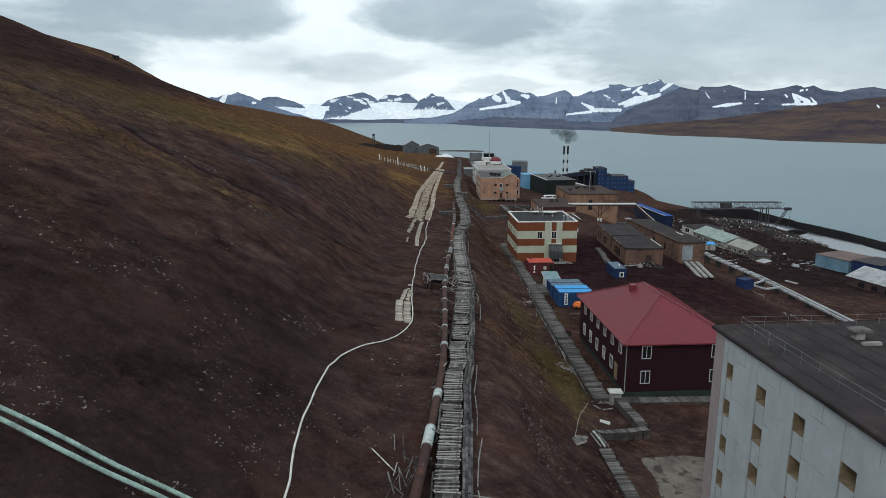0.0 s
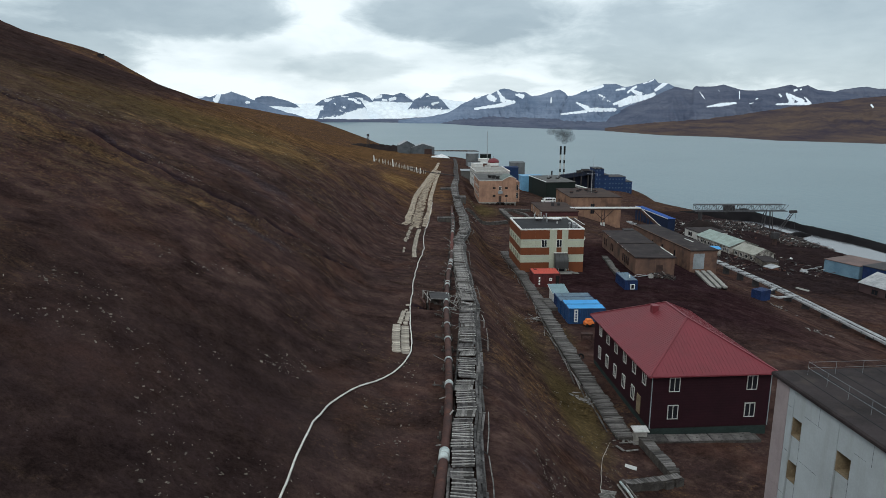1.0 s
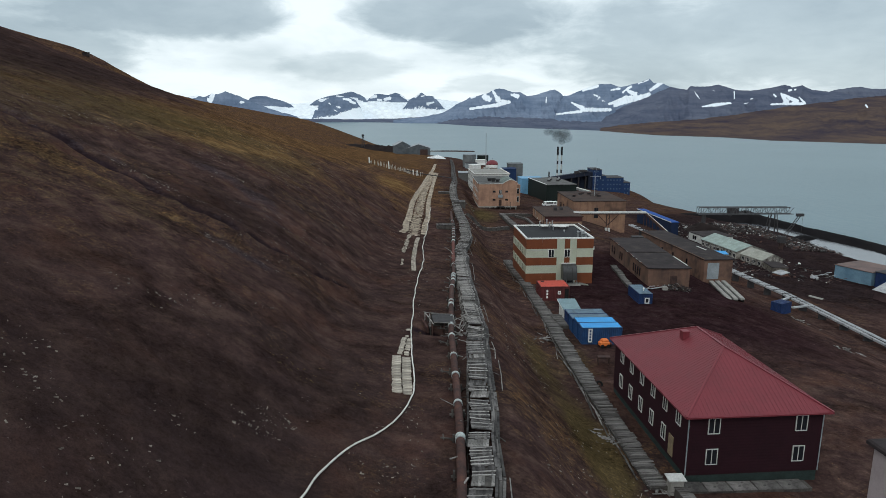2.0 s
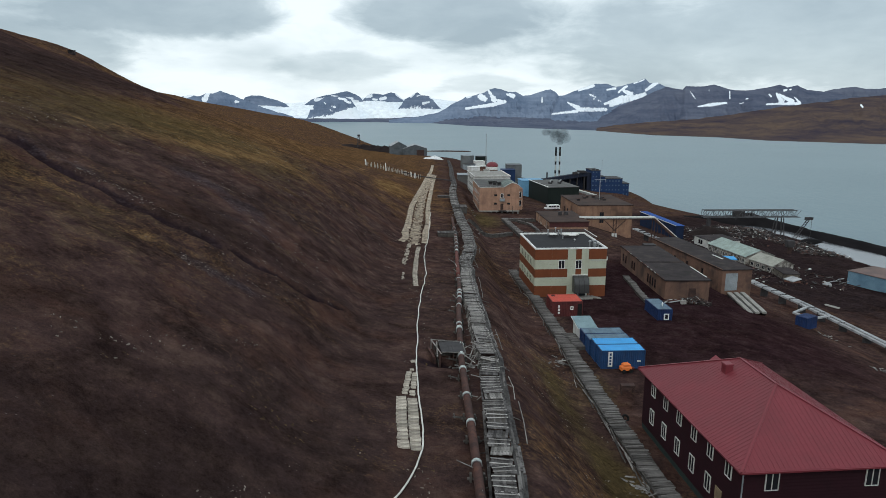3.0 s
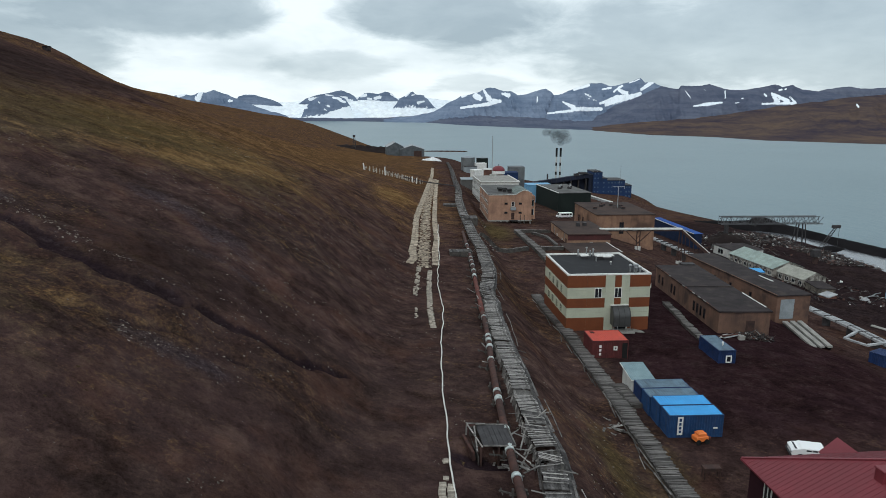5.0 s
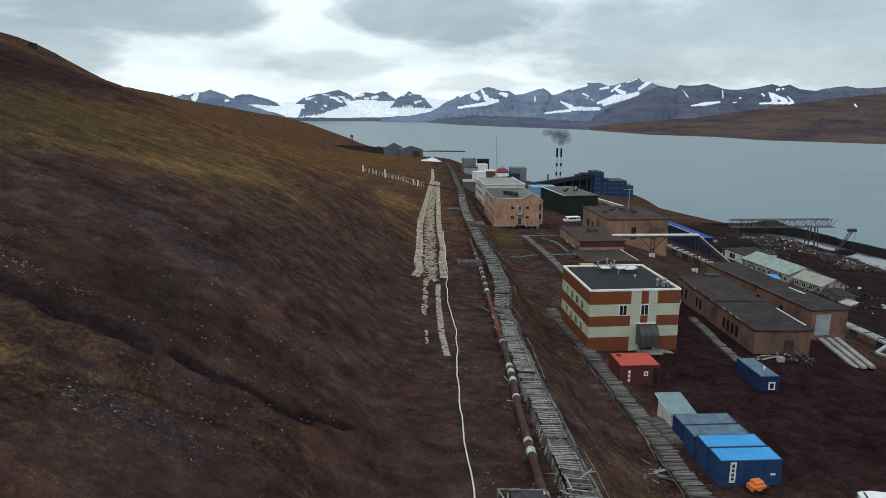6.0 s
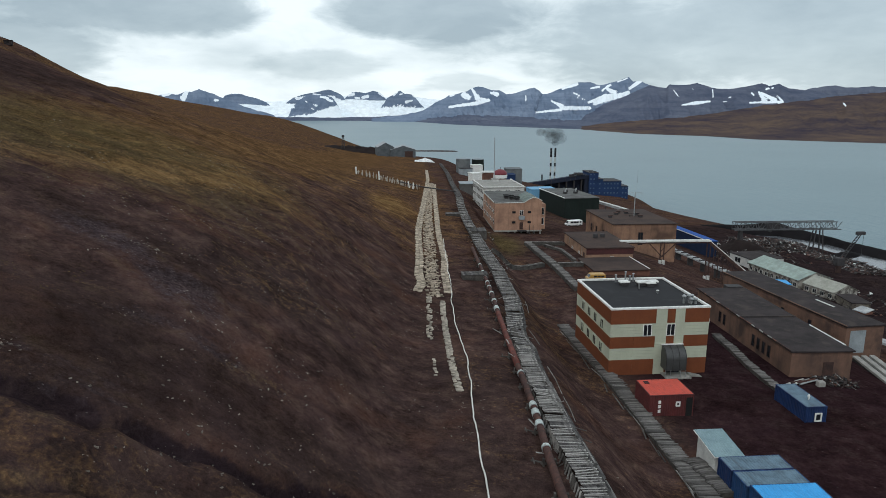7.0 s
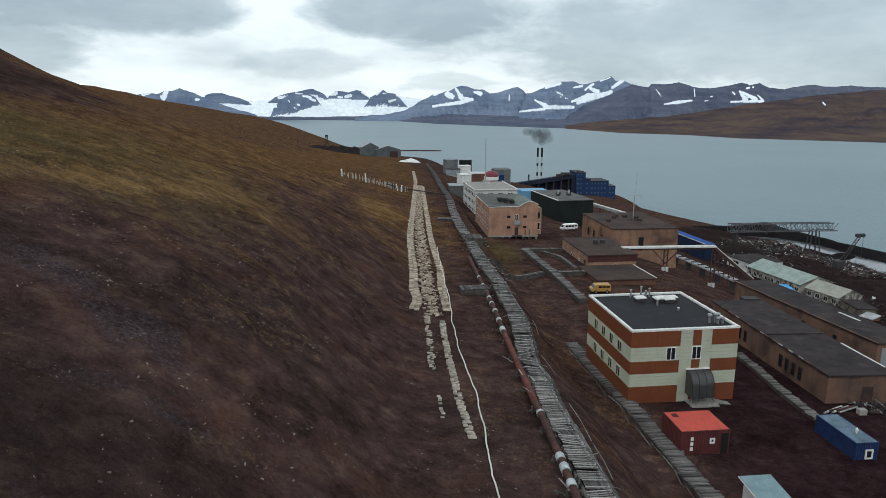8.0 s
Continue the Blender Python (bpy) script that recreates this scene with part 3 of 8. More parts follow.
    bare = maths(t, "ADD", step(lump, 0.55, 0.66, 0.8), step(slide, 0.3, 0.7), clamp=True)
    bits = maths(t, "MULTIPLY", step(maths(t, "ADD", grit, maths(t, "MULTIPLY", fine, 0.3)), 0.34, 0.24), bare)
    c = over(c, maths(t, "MULTIPLY", bits, 0.6), (0.165, 0.132, 0.118))
    grain = noisy(11.0, 3.0, 0.75)
    shade = maths(t, "ADD", step(fine, 0.3, 0.7, 0.40), step(grain, 0.3, 0.7, 0.40))
    patch = wire(t, "ShaderNodeTexNoise", {"Vector": at, "Scale": 0.16, "Detail": 6.0, "Roughness": 0.62, "Distortion": 0.7}).outputs[0]
    shade = maths(t, "ADD", shade, maths(t, "MULTIPLY", maths(t, "SUBTRACT", patch, 0.5), 1.8))
    shade = maths(t, "ADD", shade, maths(t, "MULTIPLY", maths(t, "SUBTRACT", lump, 0.5), 1.5))
    c = wire(t, "ShaderNodeVectorMath", {0: c, "Scale": maths(t, "MAXIMUM", maths(t, "ADD", shade, 0.58), 0.40)}, "SCALE").outputs[0]
    c = wire(t, "ShaderNodeVectorMath", {0: c, 1: (1.13, 1.235, 1.345)}, "MULTIPLY").outputs[0]
    rough = wire(t, "ShaderNodeBump", {"Height": maths(t, "ADD", fine, mid), "Strength": 0.7, "Distance": 0.25})
    b = wire(t, "ShaderNodeBsdfPrincipled", {"Base Color": c, "Roughness": 1.0, "Specular IOR Level": 0.0, "Normal": rough.outputs[0]})
    wire(t, "ShaderNodeOutputMaterial", {"Surface": b.outputs[0]})
    return m


def span(*runs):
    """Even steps, run by run: start, step, start, step, ..., end."""
    out = []
    for a, s, b in zip(runs[0::2], runs[1::2], runs[2::2]):
        out.append(np.arange(a, b, s))
    return np.concatenate(out + [[runs[-1]]])


def lay_ground():
    gx = span(-1300, 40, -340, 7, -75, 0.8, -52, 0.35, -9, 0.6, 48, 2.0, 130, 4, 260, 12, 420)
    gy = span(-80, 8, 16, 0.7, 82, 0.35, 104, 0.7, 180, 1.5, 330, 5, 800, 14, 1820)
    X, Y = np.meshgrid(gx, gy)
    Z = relief(X, Y)
    up = np.clip((-X - 12) / 20, 0, 1)
    moss = 0.26 + 0.20 * up + 0.95 * np.exp(-((X + 15) / 5.5) ** 2 - ((Y - 237) / 15) ** 2)
    moss = moss + 0.72 * np.exp(-((X + 52) / 27) ** 2) * np.clip((Y - 116) / 60, 0, 1) + 0.45 * np.clip((Y - 230) / 80, 0, 1) * np.clip((-X - 8) / 12, 0, 1)
    moss = moss + 0.08 * np.exp(-((X + 36) / 8) ** 2 - ((Y - 92) / 8) ** 2) + 0.08 * np.clip((112 - Y) / 25, 0, 1) * np.clip((Y - 45) / 20, 0, 1) * np.clip((-X - 12) / 10, 0, 1)
    moss = moss + 0.16 * np.clip((X - 4) / 2, 0, 1) * np.clip((18 - X) / 2, 0, 1) - 0.2 * np.exp(-((X + 9) / 9) ** 2) * np.clip(1 - (Y - 150) / 90, 0, 1) - 0.8 * np.clip((-X - 70) / 40, 0, 1) * np.clip((330 - Y) / 100, 0, 1)
    moss = moss + 0.25 * np.clip((X - 90) / 60, 0, 1) * np.clip((Y - 330) / 60, 0, 1)
    moss = moss + 0.6 * np.clip((Y - 165) / 60, 0, 1) * np.exp(-((X + 7) / 11) ** 4)
    moss = moss - 0.5 * np.exp(-((X + 40) / 22) ** 2 - ((Y - 118) / 24) ** 2)
    green = 1.4 * np.exp(-((X - 14.5) / 2.6) ** 2 - ((Y - 75) / 11) ** 2) + 0.8 * np.exp(-((X - 12) / 2.5) ** 2 - ((Y - 98) / 16) ** 2)
    green = green + 0.7 * np.exp(-((X - 18) / 3.0) ** 2 - ((Y - 101) / 7) ** 2) + 1.0 * np.exp(-((X - 15) / 6) ** 2 - ((Y - 230) / 16) ** 2) + 0.2 * np.exp(-((X + 24) / 14) ** 2 - ((Y - 112) / 26) ** 2) + 0.42 * np.exp(-((X + 54) / 20) ** 2 - ((Y - 158) / 40) ** 2) + 0.42 * np.clip((-X - 16) / 16, 0, 1) * np.clip((Y - 46) / 40, 0, 1) * np.clip((230 - Y) / 60, 0, 1) * (1 - 0.95 * np.exp(-((X + 31) / 19) ** 4 - ((Y - 114) / 23) ** 4))
    yard = np.clip((X - 17) / 4, 0, 1) * np.clip((200 - X) / 30, 0, 1) * np.clip((380 - Y) / 80, 0, 1)
    wx, wy = X + 0.9 * fbm(X, Y, 3.0, 5), Y + 1.1 * fbm(X, Y, 2.6, 6)
    yard = yard * (0.16 + 0.84 * np.exp(-((X - 42) / 24) ** 4 - ((Y - 142) / 40) ** 4))
    # the last run paints shade into the pit before the valve chamber
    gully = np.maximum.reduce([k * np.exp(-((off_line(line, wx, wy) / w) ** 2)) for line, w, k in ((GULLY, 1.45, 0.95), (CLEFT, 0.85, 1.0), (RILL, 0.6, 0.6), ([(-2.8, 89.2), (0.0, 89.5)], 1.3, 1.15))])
    scree = 0.55 * np.exp(-((off_line(GULLY, X, Y - 3.0) / 2.2) ** 2)) + 0.8 * np.exp(-((off_line([(-36.5, 118.5), (-31, 116), (-26, 112.5)], X, Y) / 3.2) ** 2))
    scree = scree + 0.7 * np.exp(-((off_line([(-25, 85.0), (-20, 85.8)], X, Y) / 1.5) ** 2)) + 0.55 * np.exp(-((off_line([(-28, 105.5), (-22.5, 107)], X, Y) / 1.3) ** 2)) + 0.5 * np.exp(-((off_line([(7, 38), (6, 50)], X, Y) / 2.5) ** 2))
    # Crest: lichen. Y < 80: lens corner dimming painted in. Rest: darker patches.
    lichen_and_dim = np.clip((-X - 62) / 34, 0, 1) * np.clip((300 - Y) / 90, 0, 1) + 0.75 * np.clip((80 - Y) / 30, 0, 1) * np.clip((-X - 6) / 8, 0, 1) + 0.8 * np.exp(-((X + 28) / 11) ** 2 - ((Y - 100) / 8) ** 2) + 0.4 * np.exp(-((X + 21) / 7) ** 2 - ((Y - 83) / 8) ** 2) + 0.42 * np.exp(-((X + 7) / 9) ** 2) * np.clip((150 - Y) / 60, 0, 1)
    gold = 0.55 * np.exp(-((off_line([(-50, 126), (-46, 138), (-33, 165)], X, Y) / 5) ** 2)) + 0.1 * np.exp(-((off_line([(-36, 89), (-29, 86.5), (-25, 83.5)], X, Y) / 3.0) ** 2)) + 0.35 * np.exp(-((off_line([(-60, 225), (-54, 255), (-45, 222)], X, Y) / 9) ** 2)) + 1.0 * np.exp(-((X + 15) / 5.5) ** 2 - ((Y - 237) / 15) ** 2) + 0.5 * np.exp(-((X + 47) / 17) ** 2 - ((Y - 168) / 32) ** 2) + 0.15 * np.exp(-((X + 34) / 9) ** 2 - ((Y - 84) / 8) ** 2) + 0.5 * np.exp(-((X + 30) / 16) ** 2 - ((Y - 260) / 60) ** 2) + 0.25 * np.exp(-((X - 12) / 5) ** 2 - ((Y - 228) / 18) ** 2)
    coal = np.clip((X - 98) / 12, 0, 1) * np.clip((Y - 170) / 40, 0, 1) * np.clip((420 - Y) / 30, 0, 1) + 0.3 * np.exp(-((X - 40) / 16) ** 4 - ((Y - 145) / 32) ** 4)
    ob = sheet("ground", X, Y, Z, ground_material(), {"coal": coal, "moss": moss, "green": green, "yard": yard, "gully": gully, "scree": scree, "lichen_and_dim": lichen_and_dim, "gold": gold})
    tagged(ob, "dark brown tundra hillside with ochre moss and bare soil", "ground", kind="structure")


lay_ground()


# ---- water ----
def water_material():
    m = bpy.data.materials.new("fjord_water")
    m.use_nodes = True
    t = m.node_tree
    t.nodes.clear()
    at = wire(t, "ShaderNodeTexCoord").outputs["Object"]
    long = wire(t, "ShaderNodeMapping", {"Vector": at, "Scale": (1.0, 0.35, 1.0)}).outputs[0]
    waves = wire(t, "ShaderNodeTexNoise", {"Vector": long, "Scale": 0.12, "Detail": 6.0, "Roughness": 0.65}).outputs[0]
    drift = wire(t, "ShaderNodeTexNoise", {"Vector": at, "Scale": 0.004, "Detail": 5.0}).outputs[0]
    c = ramp(t, drift, [(0.3, (0.085, 0.150, 0.176)), (0.7, (0.104, 0.172, 0.200))])
    soft = wire(t, "ShaderNodeBump", {"Height": waves, "Strength": 1.0, "Distance": 0.7})
    b = wire(t, "ShaderNodeBsdfPrincipled", {"Base Color": c, "Roughness": 0.36, "IOR": 1.33, "Normal": soft.outputs[0]})
    wire(t, "ShaderNodeOutputMaterial", {"Surface": b.outputs[0]})
    return m


WATER = water_material()
gx, gy = np.meshgrid(np.linspace(-6000, 6000, 13), np.linspace(-1500, 6500, 9))
tagged(sheet("water", gx, gy, np.full_like(gx, SEA), WATER), "calm grey-blue fjord water under an overcast sky", "water", kind="structure")
POND = surface("silty_still_water", (0.105, 0.108, 0.118), (0.090, 0.095, 0.105), 0.05, 0.14, 0.0, 1.0, spec=0.5)
gy = np.linspace(236, 404, 25)
edge = np.interp(gy, [236, 271, 313, 336, 348, 359, 375, 387, 404], [205, 208, 208, 202, 200, 199, 195, 188, 176])
gx = 155 + (edge[:, None] - 155) * np.linspace(0, 1, 9)[None]
gy = np.repeat(gy[:, None], 9, 1)
tagged(sheet("lagoon_water", gx, gy, np.full_like(gx, 1.2), POND), "shallow pale lagoon behind the coal bank", "water", kind="structure")


# ---- far shore: ranges given by their skyline as x at the ridge's distance, and height ----
FRAY = 2.4


def rock_material(name, low, high, snow=(0.80, 0.85, 0.90)):
    m = bpy.data.materials.new(name)
    m.use_nodes = True
    t = m.node_tree
    t.nodes.clear()
    at = wire(t, "ShaderNodeTexCoord").outputs["Object"]
    n1 = wire(t, "ShaderNodeTexNoise", {"Vector": at, "Scale": 0.005, "Detail": 10.0, "Roughness": 0.66}).outputs[0]
    dip = wire(t, "ShaderNodeMapping", {"Vector": at, "Rotation": (0.0, 0.6, 0.0), "Scale": (0.022, 0.008, 0.010)}).outputs[0]
    n2 = wire(t, "ShaderNodeTexNoise", {"Vector": dip, "Scale": 1.0, "Detail": 8.0, "Roughness": 0.7, "Distortion": 0.5}).outputs[0]
    # beds of rock lie level across the faces
    beds = wire(t, "ShaderNodeMapping", {"Vector": at, "Scale": (0.003, 0.003, 0.06)}).outputs[0]
    n3 = wire(t, "ShaderNodeTexNoise", {"Vector": beds, "Scale": 1.0, "Detail": 5.0, "Roughness": 0.6}).outputs[0]
    tone = maths(t, "ADD", maths(t, "ADD", maths(t, "MULTIPLY", n1, 0.45), maths(t, "MULTIPLY", n2, 0.25)), maths(t, "MULTIPLY", n3, 0.30))
    c = ramp(t, tone, [(0.40, low), (0.62, high)])
    node = t.nodes.new("ShaderNodeAttribute")
    node.attribute_name = "snow"
    fray = wire(t, "ShaderNodeTexNoise", {"Vector": at, "Scale": 0.05, "Detail": 8.0, "Roughness": 0.75, "Distortion": 0.8}).outputs[0]
    lean = wire(t, "ShaderNodeTexNoise", {"Vector": dip, "Scale": 2.2, "Detail": 6.0, "Roughness": 0.72}).outputs[0]
    fray = maths(t, "ADD", maths(t, "MULTIPLY", fray, 0.6), maths(t, "MULTIPLY", lean, 0.4))
    lie = maths(t, "ADD", node.outputs["Fac"], maths(t, "MULTIPLY", maths(t, "SUBTRACT", fray, 0.5), FRAY))
    white = wire(t, "ShaderNodeMapRange", {"Value": lie, "From Min": 0.46, "From Max": 0.58}).outputs[0]
    mix = t.nodes.new("ShaderNodeMixRGB")
    t.links.new(white, mix.inputs[0])
    t.links.new(c, mix.inputs[1])
    mix.inputs[2].default_value = (*snow, 1)
    b = wire(t, "ShaderNodeBsdfPrincipled", {"Base Color": mix.outputs[0], "Roughness": 1.0, "Specular IOR Level": 0.0})
    wire(t, "ShaderNodeOutputMaterial", {"Surface": b.outputs[0]})
    return m


def mountain(name, skyline, front, ridge, material, label, jag=10.0, seed=1, foot=SEA - 6, back=120, lobes=40, flare=0.0, snow="", spur=0.30, curve=1.45, streaks=0.0, drift=0.0):
    """A range that rises from its foot at the distance front to its skyline at the distance ridge; snow: tapering drifts, each from x, z, half width to x, z, half width."""
    knots = np.array(skyline.split(), float).reshape(-1, 2)
    n = max(int((knots[-1, 0] - knots[0, 0]) / 4), 60)
    x = np.linspace(knots[0, 0], knots[-1, 0], n)
    top = np.interp(x, knots[:, 0], knots[:, 1])
    edge = np.clip(np.minimum(x - x[0], x[-1] - x) / 60, 0, 1)
    top = top + jag * edge * fbm(x, x * 0 + 3, 55.0, seed, 5)
    rows = np.concatenate([np.linspace(0, 1, 64), [1.25, 1.6]])
    mid = 0.5 * (x[0] + x[-1])
    X, Y, Z = [], [], []
    near = front(x) if callable(front) else front + 0 * x
    for s in rows:
        d = near + (ridge - near) * min(s, 1) + back * max(s - 1, 0)
        rise = s**curve if s <= 1 else 1 - 1.2 * (s - 1)
        lean = x + 40 * s
        ribs = 1 - 2 * np.abs(fbm(lean + 90 * s, s * 230 + 0 * x, float(lobes), seed + 7, 5))
        spurs = min(s, 1) * (1 - min(s, 1)) * 4 * (top - foot) * spur * 0.5 * (ribs - 0.55) * min(1, s / 0.4) ** 1.5
        X.append((mid + (x - mid) * (1 + flare * (1 - min(s, 1)))) * d / ridge)
        Y.append(d)
        Z.append(foot + (top - foot) * rise + spurs * edge)
    X, Y, Z = np.array(X), np.array(Y), np.array(Z)
    high = np.clip((Z - foot) / np.maximum(top - foot, 1)[None], 0, 1)
    lie = streaks * high ** 1.5 - 0.2 + 1.4 * np.clip(1 - high / max(drift, 0.01), 0, 1) * (drift > 0)
    px, pz = X * ridge / Y, 67.2 + (Z - 67.2) * ridge / Y
    for ax, az, aw, bx, bz, bw in np.array(snow.split(), float).reshape(-1, 6):
        ux, uz = bx - ax, bz - az
        along = np.clip(((px - ax) * ux + (pz - az) * uz) / (ux * ux + uz * uz), 0, 1)
        off = np.hypot(px - ax - along * ux, pz - az - along * uz) / (aw + (bw - aw) * along)
        lie = np.maximum(lie, np.clip(1.25 - 0.75 * off, -0.2, 1.2))
    ob = sheet(name, X, Y, Z, material, {"snow": lie})
    tagged(ob, label, "mountain", kind="structure")
    return ob


# distance haze is painted into these base colours as a blue to purple tint
FARROCK = rock_material("far_haze_tinted_rock", (0.108, 0.148, 0.220), (0.205, 0.252, 0.335))
MIDROCK = rock_material("mid_haze_tinted_rock", (0.066, 0.080, 0.122), (0.125, 0.138, 0.180))
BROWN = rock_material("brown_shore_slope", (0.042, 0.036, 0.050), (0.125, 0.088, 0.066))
ICE = surface("glacier_snow", (0.83, 0.88, 0.92), (0.72, 0.79, 0.86), 0.004, 0.9, 0.0, 0.03)
SHORE = [(0.124, 3000), (0.18, 2860), (0.27, 2560), (0.34, 2260), (0.44, 2110), (0.51, 1910), (0.61, 1810), (0.67, 1745), (0.745, 1670), (0.8, 1640)]


def shore_of(ridge):
    return lambda x: np.interp(x / ridge, [a for a, b in SHORE], [b for a, b in SHORE])


mountain("glacier", "-1900 80 -1453 90 -1329 114 -1165 110 -1001 94 -837 106 -672 122 -508 134 -344 134 -180 126 25 130 148 114 312 98 500 60", 4560, 4860, ICE, "wide white glacier flowing down to the fjord", 3, 2, spur=0.05, curve=0.8)
mountain("mountain_range", "-2500 120 -1950 130 -1771 142 -1693 134 -1614 150 -1556 142 -1516 157 -1466 157 -1417 180 -1360 157 -1322 146 -1284 127 -1208 96 -1112 58 -1035 31 -938 8 -880 -20", 4420, 4620, FARROCK, "haze-tinted blue-grey mountain ridge with snow streaks", 8, 3, snow="-1498 159 14 -1525 113 19  -1585 147 5 -1574 143 7  -1653 133 10 -1611 146 9  -1313 102 9 -1297 102 7  -1229 110 3 -1196 104 5  -1523 162 7 -1533 156 7", streaks=0.10)
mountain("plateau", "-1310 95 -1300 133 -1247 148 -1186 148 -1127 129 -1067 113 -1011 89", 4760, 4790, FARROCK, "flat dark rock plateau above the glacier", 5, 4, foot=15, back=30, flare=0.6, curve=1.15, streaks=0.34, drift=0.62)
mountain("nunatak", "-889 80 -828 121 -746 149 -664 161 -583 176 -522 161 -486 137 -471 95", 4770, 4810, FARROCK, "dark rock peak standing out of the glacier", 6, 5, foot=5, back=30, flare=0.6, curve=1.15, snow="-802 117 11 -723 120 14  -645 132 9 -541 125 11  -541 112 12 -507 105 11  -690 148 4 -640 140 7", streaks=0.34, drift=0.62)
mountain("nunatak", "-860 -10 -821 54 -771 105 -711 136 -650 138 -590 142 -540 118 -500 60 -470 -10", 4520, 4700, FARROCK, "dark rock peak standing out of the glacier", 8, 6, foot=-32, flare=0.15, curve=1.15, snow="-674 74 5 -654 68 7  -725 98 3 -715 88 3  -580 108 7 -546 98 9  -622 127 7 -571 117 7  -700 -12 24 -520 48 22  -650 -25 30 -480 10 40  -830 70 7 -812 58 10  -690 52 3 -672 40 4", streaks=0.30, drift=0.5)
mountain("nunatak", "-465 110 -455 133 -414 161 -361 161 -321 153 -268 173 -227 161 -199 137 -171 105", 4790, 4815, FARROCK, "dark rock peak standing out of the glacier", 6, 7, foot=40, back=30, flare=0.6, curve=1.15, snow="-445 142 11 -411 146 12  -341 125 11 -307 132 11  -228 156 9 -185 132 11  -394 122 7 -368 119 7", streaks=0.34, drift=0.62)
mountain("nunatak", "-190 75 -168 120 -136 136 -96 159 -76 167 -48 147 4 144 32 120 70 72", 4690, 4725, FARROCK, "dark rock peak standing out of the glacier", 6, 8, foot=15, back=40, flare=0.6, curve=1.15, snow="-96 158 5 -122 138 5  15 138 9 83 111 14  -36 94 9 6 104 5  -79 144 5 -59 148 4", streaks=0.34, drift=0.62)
mountain("shore_slope", "-1400 -6 -1098 -3 -943 -5 -711 -7 -479 -8 -247 -4 -15 8 178 26 371 40 564 24 835 13 1067 5 1377 -10", lambda x: np.interp(x / 4470, [-0.1, 0.0, 0.056, 0.12, 0.18, 0.31], [4400, 4100, 3500, 3150, 2900, 2450]), 4470, MIDROCK, "low dark slope along the far shore", 4, 9, back=40, foot=SEA - 1)
mountain("mountain_range", "-260 -16 -140 -2 -30 14 60 34 116 62 190 102 245 131 290 138 356 160 393 182 437 196 486 178 523 167 571 164 617 138 672 153 745 175 801 182 839 160 877 124 954 73 1030 20", 4000, 4400, FARROCK, "haze-tinted blue-grey mountain with snow in its gullies", 9, 10, snow="339 137 19 365 123 21  394 173 7 433 113 16  246 60 7 417 83 12  417 83 14 502 103 10  518 150 9 555 140 16  459 110 10 502 100 9  254 133 9 276 137 7  745 133 3 746 100 5", streaks=0.10)
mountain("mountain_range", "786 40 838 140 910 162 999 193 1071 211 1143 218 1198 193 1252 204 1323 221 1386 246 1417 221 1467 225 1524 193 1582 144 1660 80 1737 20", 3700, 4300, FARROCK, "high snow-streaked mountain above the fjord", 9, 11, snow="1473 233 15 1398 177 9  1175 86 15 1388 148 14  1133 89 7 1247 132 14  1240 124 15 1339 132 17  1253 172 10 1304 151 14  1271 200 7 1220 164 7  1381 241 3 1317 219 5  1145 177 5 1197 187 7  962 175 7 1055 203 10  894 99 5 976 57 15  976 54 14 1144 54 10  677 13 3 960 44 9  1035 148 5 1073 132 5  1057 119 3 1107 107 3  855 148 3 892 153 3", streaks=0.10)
mountain("mountain_range", "2100 120 2147 177 2277 199 2370 217 2428 199 2527 166 2641 170 2751 192 2883 203 2971 192 3167 199 3473 184 3783 147 4200 140", 4000, 4500, MIDROCK, "distant haze-tinted slate-blue mountain ridge", 6, 12, streaks=0.10)
mountain("mountain_range", "1000 -20 1039 26 1138 73 1237 112 1336 152 1418 188 1520 171 1535 188 1703 197 1772 181 1857 168 1941 168 2008 178 2060 161 2208 197 2278 171 2381 158 2484 145 2650 119 2895 106 3304 89", lambda x: shore_of(4000)(x) + 500, 4000, MIDROCK, "long haze-tinted slate-blue mountain with a snow patch", 8, 13, lobes=90, snow="1615 73 3 1699 85 11  1699 85 11 1788 95 5  2033 88 5 2226 92 8  2088 150 6 2124 100 16  2104 145 6 2186 103 14  2198 130 3 2235 94 8  2043 145 5 2057 133 5  2132 168 6 2147 172 5  2167 174 5 2173 175 5  1803 163 3 1807 120 3  1565 160 3 1596 121 3  1905 120 3 1922 118 3  1869 92 3 1897 94 3  1676 168 3 1682 166 3", streaks=0.10)
mountain("shore_slope", "560 -34 677 -37 887 -11 1045 2 1228 15 1385 33 1515 51 1644 71 1747 84 1876 99 1979 112 2052 117 2238 135 2549 148 2917 135", shore_of(3100), 3100, BROWN, "brown tundra slope across the fjord, haze-tinted purple", 5, 14, lobes=120, snow="2017 81 4 2026 71 4", foot=SEA - 1)


# ---- houses ----
def wall(name, w, d, z0, z1, material, parent, x=0, y=0, label=""):
    return part(name, Shape().box(x - w / 2, y - d / 2, z0, x + w / 2, y + d / 2, z1), material, parent, label)


def window_mesh(w, h, bars=1, bar=0.07, name="window"):
    s = Shape()
    for x0, x1, z0, z1 in ((-w / 2, w / 2, 0, bar), (-w / 2, w / 2, h - bar, h), (-w / 2, -w / 2 + bar, bar, h - bar), (w / 2 - bar, w / 2, bar, h - bar)):
        s.box(x0, -0.07, z0, x1, 0.02, z1)
    for k in range(bars):
        x = -w / 2 + w * (k + 1) / (bars + 1)
        s.box(x - bar / 2, -0.06, bar, x + bar / 2, 0.02, h - bar)
    return s


WINDOWS = {}


